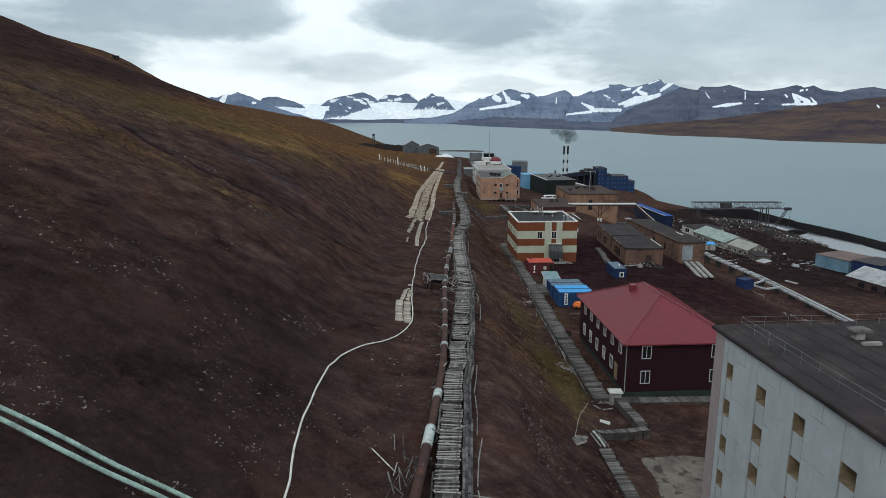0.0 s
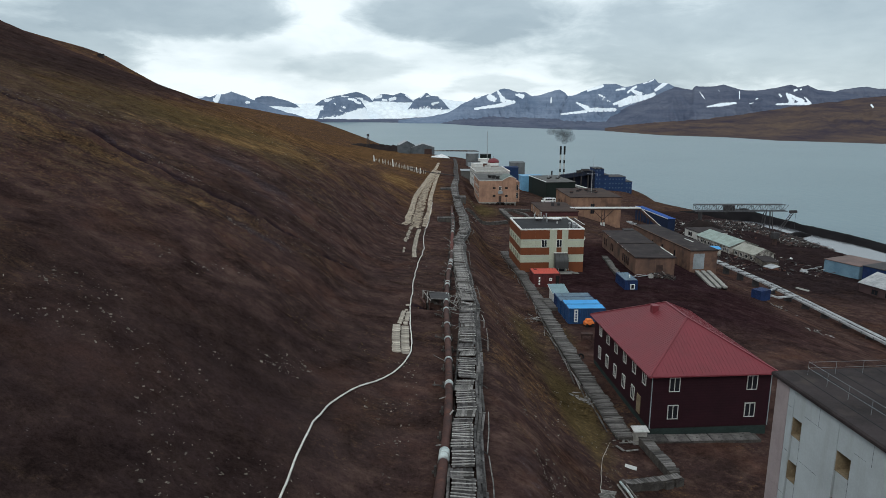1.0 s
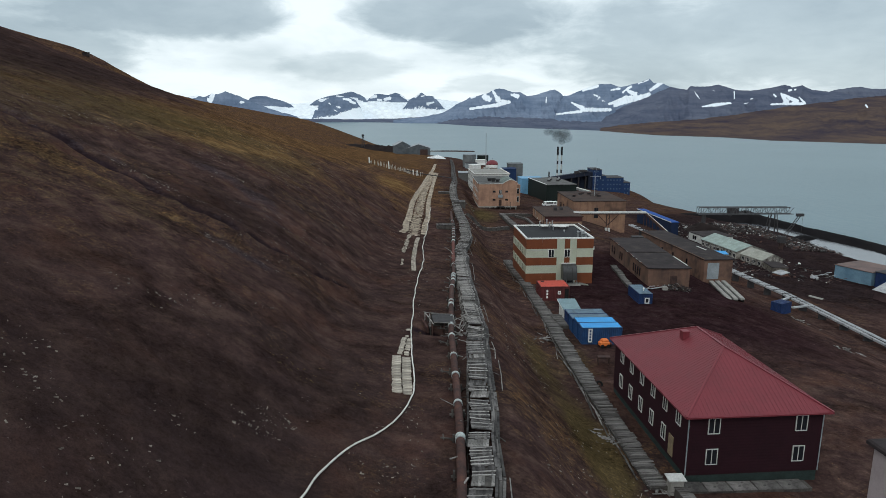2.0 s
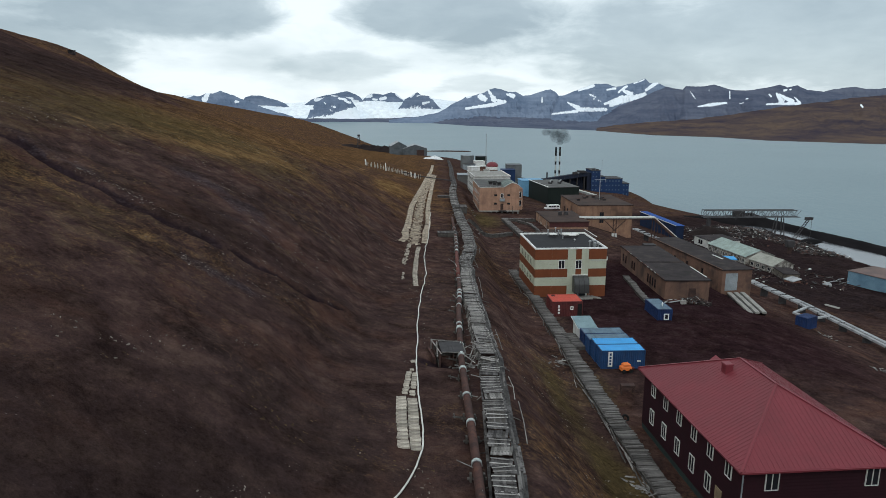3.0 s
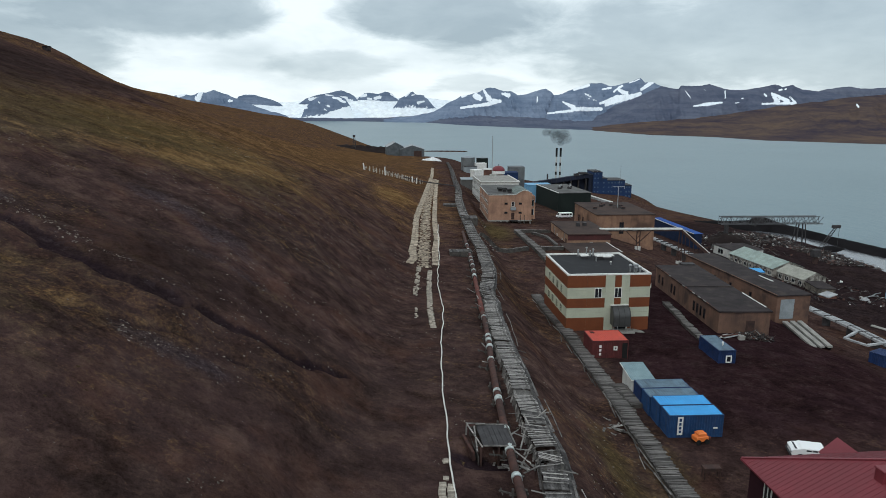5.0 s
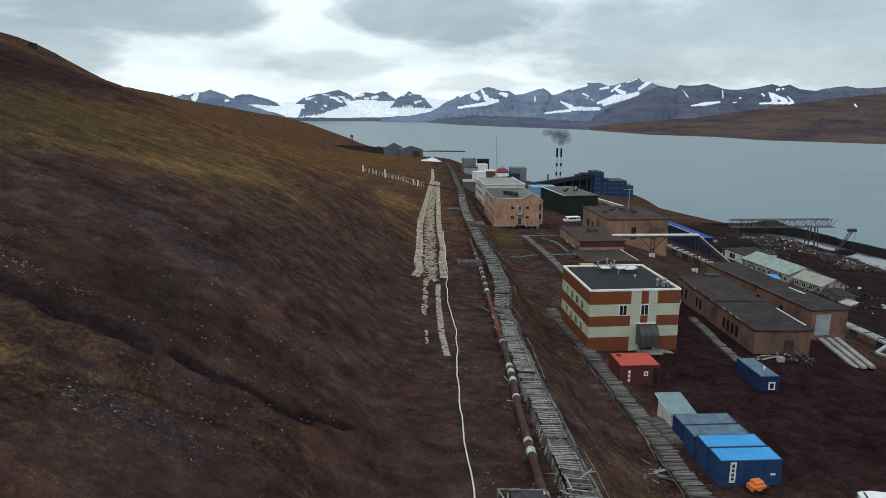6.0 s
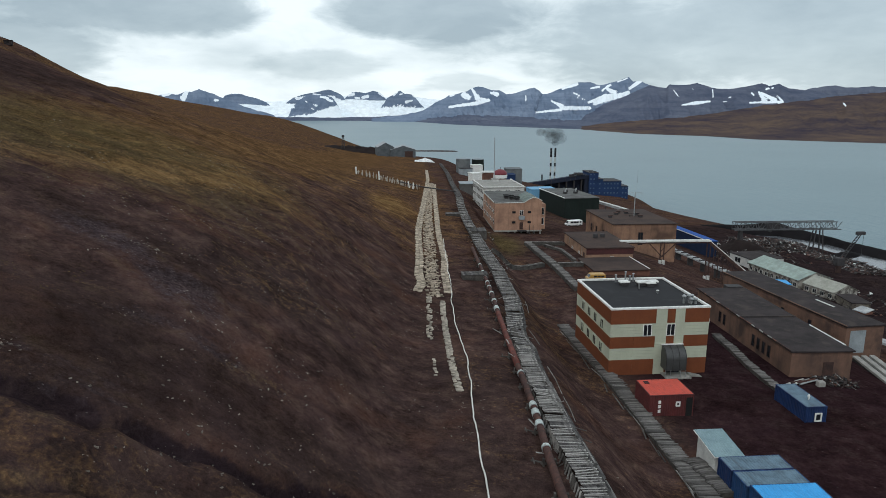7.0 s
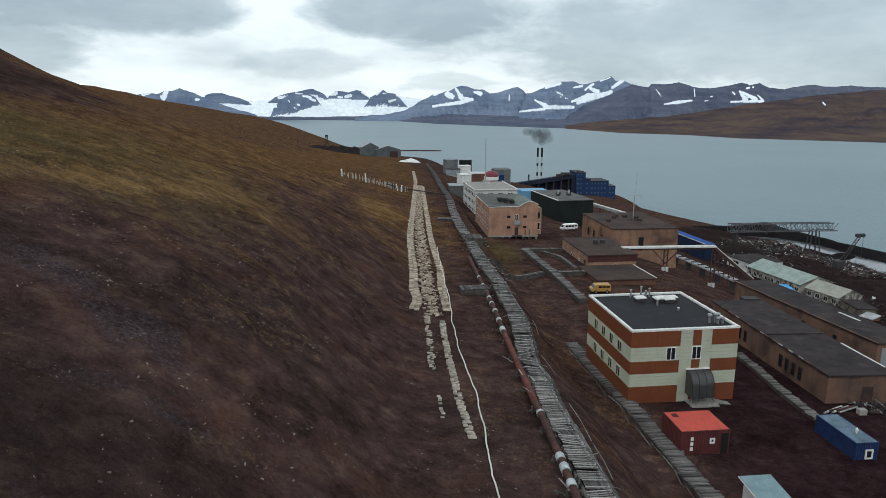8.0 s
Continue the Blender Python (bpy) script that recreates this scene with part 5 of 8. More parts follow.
def main_walk():
    line = Line(MAIN, 0.92)
    b = thing("boardwalk", "weathered grey timber boardwalk over a heating duct, sagging and broken", "boardwalk")
    back, board, batten, pale = deck_meshes()
    s, n, crush = 2.0, 0, False
    while s < 262:
        n += 1
        y = float(line.at(np.array([s]))[1][0])
        near = s < 150
        wide = float(np.interp(y, [50, 66, 90, 130, 140, 146], [0.93, 1.0, 1.12, 1.10, 1.12, 1.42]))
        crush = 86.5 < y < 92.5 or 137.5 < y < 142.5
        sag = (0.04 if y < 62 else 0.10) * math.sin(s * 0.55) + 0.06 * math.sin(s * 1.7) + rng.uniform(-0.05, 0.06) + (rng.uniform(-0.15, 0.3) if crush else 0)
        # runs of a few panels lean and swing together, then break
        if n % 4 == 1:
            calm = 0.4 if y < 62 else 1.0
            swing, tip = calm * rng.gauss(0, 4), calm * rng.gauss(0, 4)
        roll = tip + rng.gauss(0, 2.0) + (rng.gauss(0, 9) if crush else 0)
        grid = 73.6 < y < 74.9
        fresh = any(abs(y - v) < 0.65 for v in (54.3, 59.8, 68.4, 78.8, 101.5, 134.6))
        lift = 14 if grid else rng.uniform(-3.5, 3.5) + (rng.gauss(0, 12) if crush else 0)
        m = line.place(s, rng.uniform(-0.08, 0.08), sag + (0.25 if grid else 0)) @ pose(0, 0, 0, lift, roll, swing + rng.gauss(0, 2.0) + (rng.gauss(0, 9) if crush else 0)) @ Matrix.Diagonal((wide, 1.25 if grid else 1, 1, 1))
        deck = part("deck_panel", back, None, b, m=m)
        k = 7 if near else 5
        for i in range(k):
            if (grid and i % 2) or rng.random() < (0.25 if crush else 0.07):
                continue
            each = 1.52 / k / 0.2 * 0.96
            part("plank", pale if fresh else board, None, deck, m=pose(-0.66 + 1.32 * i / (k - 1), rng.uniform(-0.06, 0.06), rng.uniform(-0.015, 0.02), rng.uniform(-1, 1), 0, rng.uniform(-1.5, 1.5)) @ Matrix.Diagonal((each if not grid else 0.5, rng.uniform(0.95, 1.03), 1, 1)))
        if not fresh:
            for v in (-0.6, -0.2, 0.2, 0.6) if grid else (-0.42, 0.0, 0.42) if y < 62 else (-0.48, -0.16, 0.16, 0.48) if 88 < y < 132 else (-0.33, 0.33) if y < 100 or n % 2 else (0.0,):
                if rng.random() < 0.9:
                    part("batten", batten, None, deck, m=pose(rng.uniform(-0.05, 0.05), v + rng.uniform(-0.05, 0.05), 0.05, 0, rng.uniform(-1.5, 1.5), rng.gauss(0, 3)))
        s += 1.29 + rng.uniform(-0.05, 0.06)
    far = Shape()
    while s < line.long - 1:
        m = line.place(s, -0.1 + rng.uniform(-0.2, 0.2), rng.uniform(-0.1, 0.1)) @ pose(0, 0, 0, 0, rng.uniform(-6, 6), rng.uniform(-6, 6))
        for i in range(4):
            far.box(-0.8, -0.75 + 0.4 * i, -0.06, 0.8, -0.42 + 0.4 * i, rng.uniform(-0.02, 0.04), m)
        s += 1.7
    part("far_deck", far, WOODROW, b, "broken far decking", kind="stuff")
    # the duct under the deck, its long side boards, the handrail poles and the stakes that hold it
    duct = Shape()
    step = 3.0
    s = 1.0
    while s < line.long - step:
        p, q = line.place(s), line.place(s + step)
        for x0, z0, x1, z1, wide in ((-0.86, -0.1, -0.9, -0.95, 0), (0.84, -0.1, 1.42, -0.55, 0)):
            a = [p @ Vector((x0, 0, z0)), q @ Vector((x0, 0, z0)), q @ Vector((x1, 0, z1)), p @ Vector((x1, 0, z1))]
            low = [v + Vector((0, 0, -0.06)) for v in a]
            duct.add([*a, *low], [(0, 1, 2, 3), (7, 6, 5, 4), (0, 4, 5, 1), (3, 2, 6, 7)])
        s += step
    part("duct_side", duct, WOODDARK, b, "dark wet duct boarding")
    for row, (x, z) in enumerate(((0.92, -0.12), (1.08, -0.2), (1.24, -0.32), (1.40, -0.45), (-0.9, -0.3), (-0.93, -0.6))):
        s = 2.0 + rng.random() * 3
        while s < 230:
            long = rng.uniform(3.2, 5.5)
            if row < 4 or rng.random() < 0.6:
                p = line.place(s, x + rng.uniform(-0.05, 0.05), z + rng.uniform(-0.06, 0.08)).translation
                q = line.place(s + long, x + rng.uniform(-0.05, 0.05), z + rng.uniform(-0.06, 0.08)).translation
                part("side_board", Shape().beam(p, q, 0.185, 0.05), rng.choice((WOODROW, PATHWOOD, WOODROW)), b)
            s += long + rng.uniform(-0.1, 0.4)
    # short uprights that close the duct's upper side, where the deck stands clear of the ground
    for k in range(150):
        s = 64 + 0.36 * k + rng.uniform(-0.1, 0.1)
        if rng.random() < 0.85:
            lean = rng.uniform(0.1, 0.4)
            p = line.place(s, -0.9, -0.08).translation
            q = line.place(s - rng.uniform(0.1, 0.5), -0.9 - lean, -0.9).translation
            part("upright", Shape().beam(p, q, 0.15, 0.04), rng.choice((WOOD, PATHWOOD, WOODDARK)), b)
    s = 4.0
    while s < 130:
        long = rng.uniform(5, 8)
        if rng.random() < 0.75:
            p, q = line.place(s, 1.95 + rng.uniform(-0.25, 0.2), -0.35), line.place(s + long, 1.95 + rng.uniform(-0.25, 0.25), -0.35)
            part("rail_pole", Shape().tube([p.translation, (p.translation + q.translation) / 2 + Vector((rng.uniform(-0.15, 0.15), 0, 0.05)), q.translation], 0.045, 5), WOOD, b)
        s += long + 0.5
    s = 5.0
    while s < 190:
        side = rng.choice([-1, 1, 1])
        p = line.place(s, side * 1.3 if side > 0 else -1.0, -0.5).translation
        q = line.place(s + rng.uniform(-0.4, 0.4), side * rng.uniform(1.7, 2.6) if side > 0 else -rng.uniform(1.4, 2.0), -0.75 - rng.random() * 0.3).translation
        part("stake", Shape().beam(p, q, 0.07, 0.06), rng.choice((WOOD, WOODDARK, PATHWOOD)), b)
        s += rng.uniform(1.8, 5.0)
    for s in [62.5 + 0.8 * k for k in range(13)] + [114 + 0.7 * k for k in range(7)] + [15, 16, 17, 120, 148, 149, 171] + [25 + 4.3 * k for k in range(34)]:
        side = rng.uniform(-2.2, 0.6)
        p = line.place(s, side, -0.2 + rng.random() * 0.3).translation
        q = p + Vector((rng.uniform(-1.4, 1.4), rng.uniform(-1.2, 1.2), rng.uniform(-0.3, 0.9)))
        part("broken_plank", Shape().beam(p, q, 0.13, 0.035), WOOD, b)


def heat_pipe():
    line = Line("-2.6 22 -1.36 35.4 -0.93 41 -0.42 48 -0.05 54.5 0.15 63 0.22 74 0.22 86 0.36 93 0.9 109 1.3 115 1.6 122 1.82 130.5 2.05 138 2.35 148.5 2.8 160.5 3.0 170 3.15 190 3.2 196", 0.62)
    b = thing("heating_pipe", "rusty brown heating pipe with pale insulation wraps on low supports", "pipe")
    part("pipe_run", Shape().tube(line.points(2.0), 0.33, 12), RUST, b, smooth=True)
    part("red_run", Shape().tube(line.points(2.0, s0=107, s1=128), 0.345, 12), RUSTRED, b, "red-painted stretch", smooth=True)
    wraps = [(17.0, 2.9), (25.2, 1.5), (38.5, 0.7), (45.0, 0.35), (51.5, 0.4), (57.0, 0.4), (63.5, 0.5), (67.5, 0.8), (71.0, 0.5), (77.0, 0.9), (79.0, 0.5), (88.0, 0.4)]
    wraps += [(92.0, 0.8), (94.2, 1.0), (96.0, 0.8), (104.5, 0.35), (129.0, 1.4), (133.5, 0.8), (138.0, 0.7), (142.0, 0.5), (145.0, 0.6), (149.0, 0.5), (152.5, 0.6), (158.0, 0.5)]
    for s, long in wraps:
        part("insulation_wrap", Shape().tube(line.points(0.4, s0=s, s1=s + long), 0.375, 12), WRAP, b, smooth=True)
        part("strap", Shape().tube(line.points(0.04, s0=s - 0.06, s1=s), 0.39, 12), GALV, b)
    s = 5.0
    while s < 165:
        m = line.place(s)
        cradle = Shape().box(-0.55, -0.12, -0.62, -0.4, 0.12, 0.05, m).box(0.35, -0.12, -0.62, 0.5, 0.12, 0.0, m).box(-0.7, -0.1, -0.42, 0.6, 0.1, -0.3, m)
        part("cradle", cradle, WOODDARK, b)
        if rng.random() < 0.35:
            arm = Shape().beam(m @ Vector((-0.5, 0, -0.3)), m @ Vector((-rng.uniform(1.0, 1.6), rng.uniform(-0.3, 0.3), -0.3 + rng.random() * 0.3)), 0.1, 0.1)
            arm.beam(m @ Vector((-1.2, -0.3, -0.2)), m @ Vector((-1.25, 0.4, -0.1)), 0.09, 0.06)
            part("cross_arm", arm, WOODDARK, b)
        s += rng.uniform(4.0, 5.5)


def chamber(x, y, w, d, lift, turn, label, lid_mat, tilt=0.0):
    """A boarded valve chamber beside the walk."""
    b = thing("valve_chamber", label, "chamber", pose(x, y, ground_at(x, y), 0, 0, turn))
    h = lift
    for x0, y0, x1, y1 in ((-w / 2, -d / 2, w / 2, -d / 2 + 0.08), (-w / 2, d / 2 - 0.08, w / 2, d / 2), (-w / 2, -d / 2 + 0.08, -w / 2 + 0.08, d / 2 - 0.08), (w / 2 - 0.08, -d / 2 + 0.08, w / 2, d / 2 - 0.08)):
        part("side", Shape().box(x0, y0, -0.8, x1, y1, h), lid_mat if lid_mat is RUST else WOODDARK, b)
    n = max(int(w / 0.35), 4)
    lid = part("lid", Shape().box(-w / 2 - 0.05, -d / 2 - 0.05, 0, w / 2 + 0.05, d / 2 + 0.05, 0.05), WOODDARK, b, m=pose(0, 0, h, tilt, tilt))
    for i in range(n):
        a = -w / 2 + i * w / n
        part("board", Shape().box(a + 0.01, -d / 2 - 0.08, 0.054, a + w / n - 0.01, d / 2 + 0.08, 0.085 + rng.random() * 0.03), rng.choice((WOODDARK, WOODROW, WOODROW)), lid)
    if tilt:
        for k in range(3):
            part("loose_plank", Shape().beam((-w / 2 + 0.3 * k, -d / 2, h), (-w / 2 - 0.4 + 0.5 * k, d / 2, h + 0.7 - 0.2 * k), 0.12, 0.05), WOOD, b)


def tubes(name, label, text, r, lift, material, wave=0.0, step=1.2, n=8):
    line = Line(text, lift, wave)
    return single(name, Shape().tube(line.points(step), r, n), material, label, "pipe", smooth=True)


def slabs_on(b, text, wide, rows, loose, as_parts, seed, gone=0.0, size=(0.46, 0.36)):
    """Pale slabs laid across a line in rows, some shifted, some missing."""
    r = random.Random(seed)
    line = Line(text, 0.05)
    mesh = Shape().worn(-size[0] / 2, -size[1] / 2, -0.08, size[0] / 2, size[1] / 2, 0.06, 0.025).mesh("slab", PALE)
    lot = Shape()
    s = 0.3
    while s < line.long - 0.2:
        for k in range(rows):
            if r.random() < gone:
                continue
            side = (k + 0.5 - rows / 2) * wide / rows + r.uniform(-loose, loose)
            m0 = line.place(s + r.uniform(-loose, loose))
            x, y = (m0 @ Vector((side, 0, 0))).xy
            m = Matrix.Translation((x, y, float(height(x, y)) + 0.06 + r.random() * 0.05)) @ m0.to_3x3().to_4x4() @ pose(0, 0, 0, r.uniform(-2, 2), r.uniform(-2.5, 2.5), r.gauss(0, 3 + 60 * loose))
            if as_parts:
                part("slab", mesh, None, b, m=m)
            else:
                e = r.uniform(0.75, 1.15)
                lot.worn(-size[0] / 2 * e, -size[1] / 2, -0.1, size[0] / 2 * e, size[1] / 2, 0.06, 0.03, m)
        s += size[1] + (0.05 if as_parts else 0.02)
    if not as_parts:
        part("laid_slab", lot, PALEROW, b, kind="stuff")


def lay_slabs():
    b = thing("slab_row", "rows of pale weathered slabs lying on the slope", "slabs")
    slabs_on(b, "-4.45 69.3 -4.75 74 -5.0 79", 1.85, 2, 0.035, True, 5, 0.03, (0.86, 0.62))
    slabs_on(b, "-4.85 79.4 -4.7 85.2", 1.15, 2, 0.06, True, 15, 0.08, (0.5, 0.52))
    slabs_on(b, "-4.7 85.5 -4.6 89", 0.5, 1, 0.12, True, 16, 0.35, (0.4, 0.4))
    b = thing("slab_row", "narrow broken trail of pale slabs on dark soil", "slabs")
    slabs_on(b, "-5.0 122 -5.3 130 -5.3 140 -5.2 151 -5.0 156", 0.72, 2, 0.08, True, 6, 0.14, (0.38, 0.26))
    slabs_on(b, "-7.1 125 -7.2 131", 0.3, 1, 0.1, True, 7, 0.4, (0.34, 0.26))
    slabs_on(b, "-7.4 138 -7.2 146 -7.0 158", 0.6, 2, 0.16, True, 12, 0.5, (0.34, 0.22))
    b = thing("slab_row", "two long bands of pale weathered slabs running up the valley", "slabs")
    slabs_on(b, "-8.7 160 -8.0 166 -8.3 172 -8.0 184 -8.0 203 -7.3 230 -5.8 261 -4.6 289 -1.7 365 -0.1 455", 1.4, 2, 0.10, False, 8, 0.10, (0.74, 0.24))
    slabs_on(b, "-3.9 161 -3.8 172 -3.1 190 -3.2 200 -3.1 218 -2.5 242 -1.6 277 0.3 336", 1.15, 2, 0.10, False, 9, 0.14, (0.62, 0.24))
    slabs_on(b, "-6.0 158 -6.0 175 -5.8 190 -5.5 215 -4.8 245 -3.4 280 -1.0 340", 2.1, 4, 0.4, False, 10, 0.6, (0.5, 0.17))


main_walk()
heat_pipe()
def open_chamber():
    b = thing("valve_chamber", "dark boarded valve chamber over an open pit with crossed boards", "chamber", pose(-0.85, 91.5, float(height(-0.9, 91.5)), 0, 0, 8))
    # rubber-black floor paints the shade at the bottom of the pit
    part("floor", Shape().box(-1.5, -1.7, -0.9, 1.4, 1.8, -0.8), RUBBER, b, "flat black floor standing for the pit's shade")
    for x0, y0, x1, y1, z0, h in ((-1.5, 1.72, 1.4, 1.8, -0.8, 0.82), (-1.5, -1.6, -1.42, 1.7, -0.8, 0.1), (1.32, -1.6, 1.4, 1.7, -0.8, 0.75), (-1.4, 0.1, 1.3, 0.18, -0.8, 0.7)):
        part("side", Shape().box(x0, y0, z0, x1, y1, h), WOODDARK, b)
    lid = part("cover", Shape().worn(-1.05, -1.75, 0, 1.45, 1.85, 0.05, 0.02), DARKSTEEL, b, "sagging dark cover", m=pose(0, 0, 0.86, -2, 3, -3))
    for k in range(6):
        part("board", Shape().box(-0.98 + 0.4 * k, -1.7, 0.052, -0.62 + 0.4 * k, 1.8, 0.06 + 0.03 * rng.random()), DARKSTEEL, lid)
    for p, q in (((-1.05, -1.78, 0.08), (1.45, -1.78, 0.05)), ((-1.05, 1.86, 0.1), (1.45, 1.8, 0.08)), ((1.45, -1.7, 0.08), (1.45, 1.8, 0.12))):
        part("edge_batten", Shape().beam(p, q, 0.1, 0.09), WOOD, lid, "pale grey edge batten")
    for x in (-1.3, 0.1, 1.3):
        part("post", Shape().beam((x, -1.6, -0.85), (x, -1.6, 0.84), 0.14), RUSTSTEEL, b)
    part("rusty_plate", Shape().worn(-0.12, -1.5, -0.5, 0.12, 1.4, 0.25, 0.05), RUST, b, "rusty steel plate", m=pose(-1.95, 0, 0.25, 0, -8, 4))
    for p, q in (((-1.75, 1.6, 1.25), (-1.1, -1.3, 0.7)), ((-1.2, 1.3, 1.15), (-1.55, -1.5, 0.5)), ((-1.8, 1.75, 1.2), (-0.2, 1.8, 1.0)), ((-1.75, 1.7, 0.2), (-1.75, 1.6, 1.35))):
        part("tilted_board", Shape().beam(p, q, 0.12, 0.05), WOOD, b, "pale crossed board")
    for p, q in (((1.9, -1.2, 0.1), (2.7, 0.2, 1.0)), ((1.5, -3.0, -0.1), (2.6, -1.9, 0.9)), ((1.7, 0.9, 0.3), (2.5, 1.3, 0.5))):
        part("loose_plank", Shape().beam(p, q, 0.12, 0.05), WOOD, b)


open_chamber()
chamber(1.3, 172.0, 4.4, 2.4, 0.95, 4, "dark boarded valve chamber beside the pipe", WOODDARK)
chamber(2.6, 243.0, 5.0, 2.6, 0.6, 3, "dark boarded valve chamber beside the pipe", WOODDARK)
chamber(6.3, 214.0, 3.4, 4.4, 1.5, 0, "tall dark boarded chamber on the walk", WOODDARK)
tubes("hose", "thin white hose lying on the dark slope", "-7.6 22 -7.9 30.1 -8.6 34.6 -9 40.4 -9 47.8 -7.9 55.6 -5.3 62.1 -4.1 66.6 -3.6 71.4 -4.4 89 -4.4 104 -4.3 111 -4.2 116 -3.9 121 -3.5 131 -3.8 142 -3.8 150 -3.1 168 -2.6 200 -2.4 207", 0.068, 0.12, HOSE, 0.25, 0.8)
tubes("slope_pipe", "pale green painted pipe lying across the hillside", "-32 21 -26 22.6 -17.7 24.1 -15.8 24.4 -13.8 24.6 -11.3 25.1 -8.5 25.4", 0.1, 0.5, GREENPIPE, 0.1, 0.8)
tubes("slope_pipe", "pale green painted pipe lying across the hillside", "-32 20.2 -26 21.9 -17.4 23.5 -15.4 23.7 -13.4 24.0 -12.1 24.3 -8.5 24.7", 0.1, 0.5, GREENPIPE, 0.1, 0.8)
tubes("cable", "thin pale cable lying on the mossy bank", "16.6 69.5 14.7 64.9 13.3 59.7 12.4 55.8 12.7 54.9", 0.03, 0.06, POST, 0.2, 0.6, 5)
tubes("cross_pipe", "dark pipe on props crossing to the boardwalk", "-14 306 -6 304 7 300", 0.22, 1.2, DARKSTEEL)
lay_slabs()


def plank_path(label, text, wide, lift, board, skirt=0.4, s_parts=400, gap=0.02, chaos=0.35):
    """A raised path of boards laid across, on a dark skirt."""
    line = Line(text, lift)
    b = thing("boardwalk", label, "boardwalk")
    base = Shape()
    ring = ((-wide / 2 + 0.08, -0.06), (wide / 2 - 0.08, -0.06), (wide / 2 - 0.08, -lift - skirt), (-wide / 2 + 0.08, -lift - skirt))
    n = max(int(line.long / 2), 1)
    rings = [line.place(line.long * k / n) for k in range(n + 1)]
    base.add([m @ Vector((x, 0, z)) for m in rings for x, z in ring], [(0, 1, 2, 3), tuple(4 * n + k for k in (3, 2, 1, 0))] + [(4 * k + i, 4 * k + 4 + i, 4 * k + 4 + (i + 1) % 4, 4 * k + (i + 1) % 4) for k in range(n) for i in range(4)])
    part("skirt", base, WOODDARK, b, "dark boarded sides")
    mesh = Shape().box(-wide / 2, -board / 2 + gap / 2, -0.05, wide / 2, board / 2 - gap / 2, 0.0).mesh("plank", PATHWOOD)
    n, s = 0, board / 2
    while s < line.long - board / 2 and n < s_parts:
        m = line.place(s, chaos * (rng.uniform(-0.14, 0.14) + 0.1 * math.sin(s * 0.7)), rng.uniform(-0.02, 0.05) * chaos) @ pose(0, 0, 0, rng.uniform(-4, 4) * chaos, rng.uniform(-2.5, 2.5) * chaos, chaos * (rng.gauss(0, 2.6) + 3 * math.sin(s * 0.45))) @ Matrix.Diagonal((rng.uniform(0.98 - 0.2 * chaos, 1.05), rng.uniform(0.92, 1.0), 1, 1))
        if rng.random() > 0.05:
            part("plank", mesh, None, b, m=m)
        s += board
        n += 1
    return b


plank_path("long grey plank path below the slope, edged with loose poles", "15.6 166 16.0 156 16.7 146 17.1 130 17.2 116 17.3 103 17.5 95 18.0 82 18.6 70.5", 2.1, 0.45, 0.25, chaos=1.0)
plank_path("wooden duct path bending down beside the house", "20.1 71.0 20.75 67 21.25 63.6", 1.15, 1.0, 0.3, 0.5)
plank_path("wooden duct path crossing to the slope", "21.5 63.2 18.4 61.9 15.3 60.2", 0.8, 0.9, 0.3, 0.6)
plank_path("wooden duct path running down the slope's foot", "15.6 57.3 15.75 54.6 16.05 49.4 16.5 42 16.8 36", 1.2, 0.6, 0.3, 0.5)
plank_path("dark boarded terrace along the house front", "20.6 71.0 26 71.3 33 71.8", 1.5, 0.35, 2.4, chaos=0.12)
plank_path("short plank platform beside the containers", "18.4 121.8 18.9 118.8 19.2 115.6", 2.0, 0.55, 0.3, chaos=0.9)
plank_path("wooden duct path along the brick building", "38.9 160 38.2 152 37.4 144 37.2 138", 1.3, 0.5, 0.28, chaos=0.8)
plank_path("raised timber duct leading towards the apartment house", "23.6 187 23.2 199 22.8 208 21.9 218 20.9 230", 1.8, 0.9, 0.5, 0.6, chaos=0.9)
plank_path("timber duct turning to the yard", "21.8 229.8 26 230 31 231", 1.1, 0.9, 0.5, 0.6)
plank_path("short timber duct crossing the yard", "25.1 228 28.2 222 28.9 211", 0.8, 0.7, 0.5, 0.5)
plank_path("wooden duct running from the walk to the lower path", "8.0 199.5 14 203 20.6 207", 1.2, 0.9, 0.6, 0.6, chaos=0.8)
plank_path("wooden duct running beside the yard", "23.9 207 27 207.3 29.9 207.7", 1.1, 0.9, 0.5, 0.6, chaos=0.8)


def duct_bend():
    """What carries the bent duct where the slope falls away, and the pipe bared at its upper bend."""
    b = thing("duct_piers", "dark timber piers under the bent duct with a bared pale pipe", "support")
    for x, y in ((21.3, 63.0), (20.2, 62.5), (18.6, 61.9)):
        z = ground_at(x, y)
        part("pier", Shape().box(-0.45, -0.35, -0.4, 0.45, 0.35, float(height(x, y)) + 0.72 - z), WOODDARK, b, m=pose(x, y, z, 0, 0, 24))
    z = float(height(15.3, 59))
    part("bared_pipe", Shape().tube([(15.15, 60.3, z + 0.72), (15.42, 58.9, z + 0.72), (15.62, 57.4, z + 0.68)], 0.11, 8), WRAP, b, "pale insulated pipe", smooth=True)
    for side in (-0.38, 0.38):
        part("edge_board", Shape().beam((15.2 + side, 60.0, z + 0.66), (15.6 + side, 57.4, z + 0.66), 0.06, 0.16), WOOD, b)
    x, y = 17.55, 65.05
    single("sheet_scrap", Shape().worn(-0.55, -0.28, 0.02, 0.55, 0.28, 0.08, 0.02), PLASTER, "scrap of white sheet lying on mossy ground", "scrap", m=pose(x, y, ground_at(x, y), 4, 6, -22))


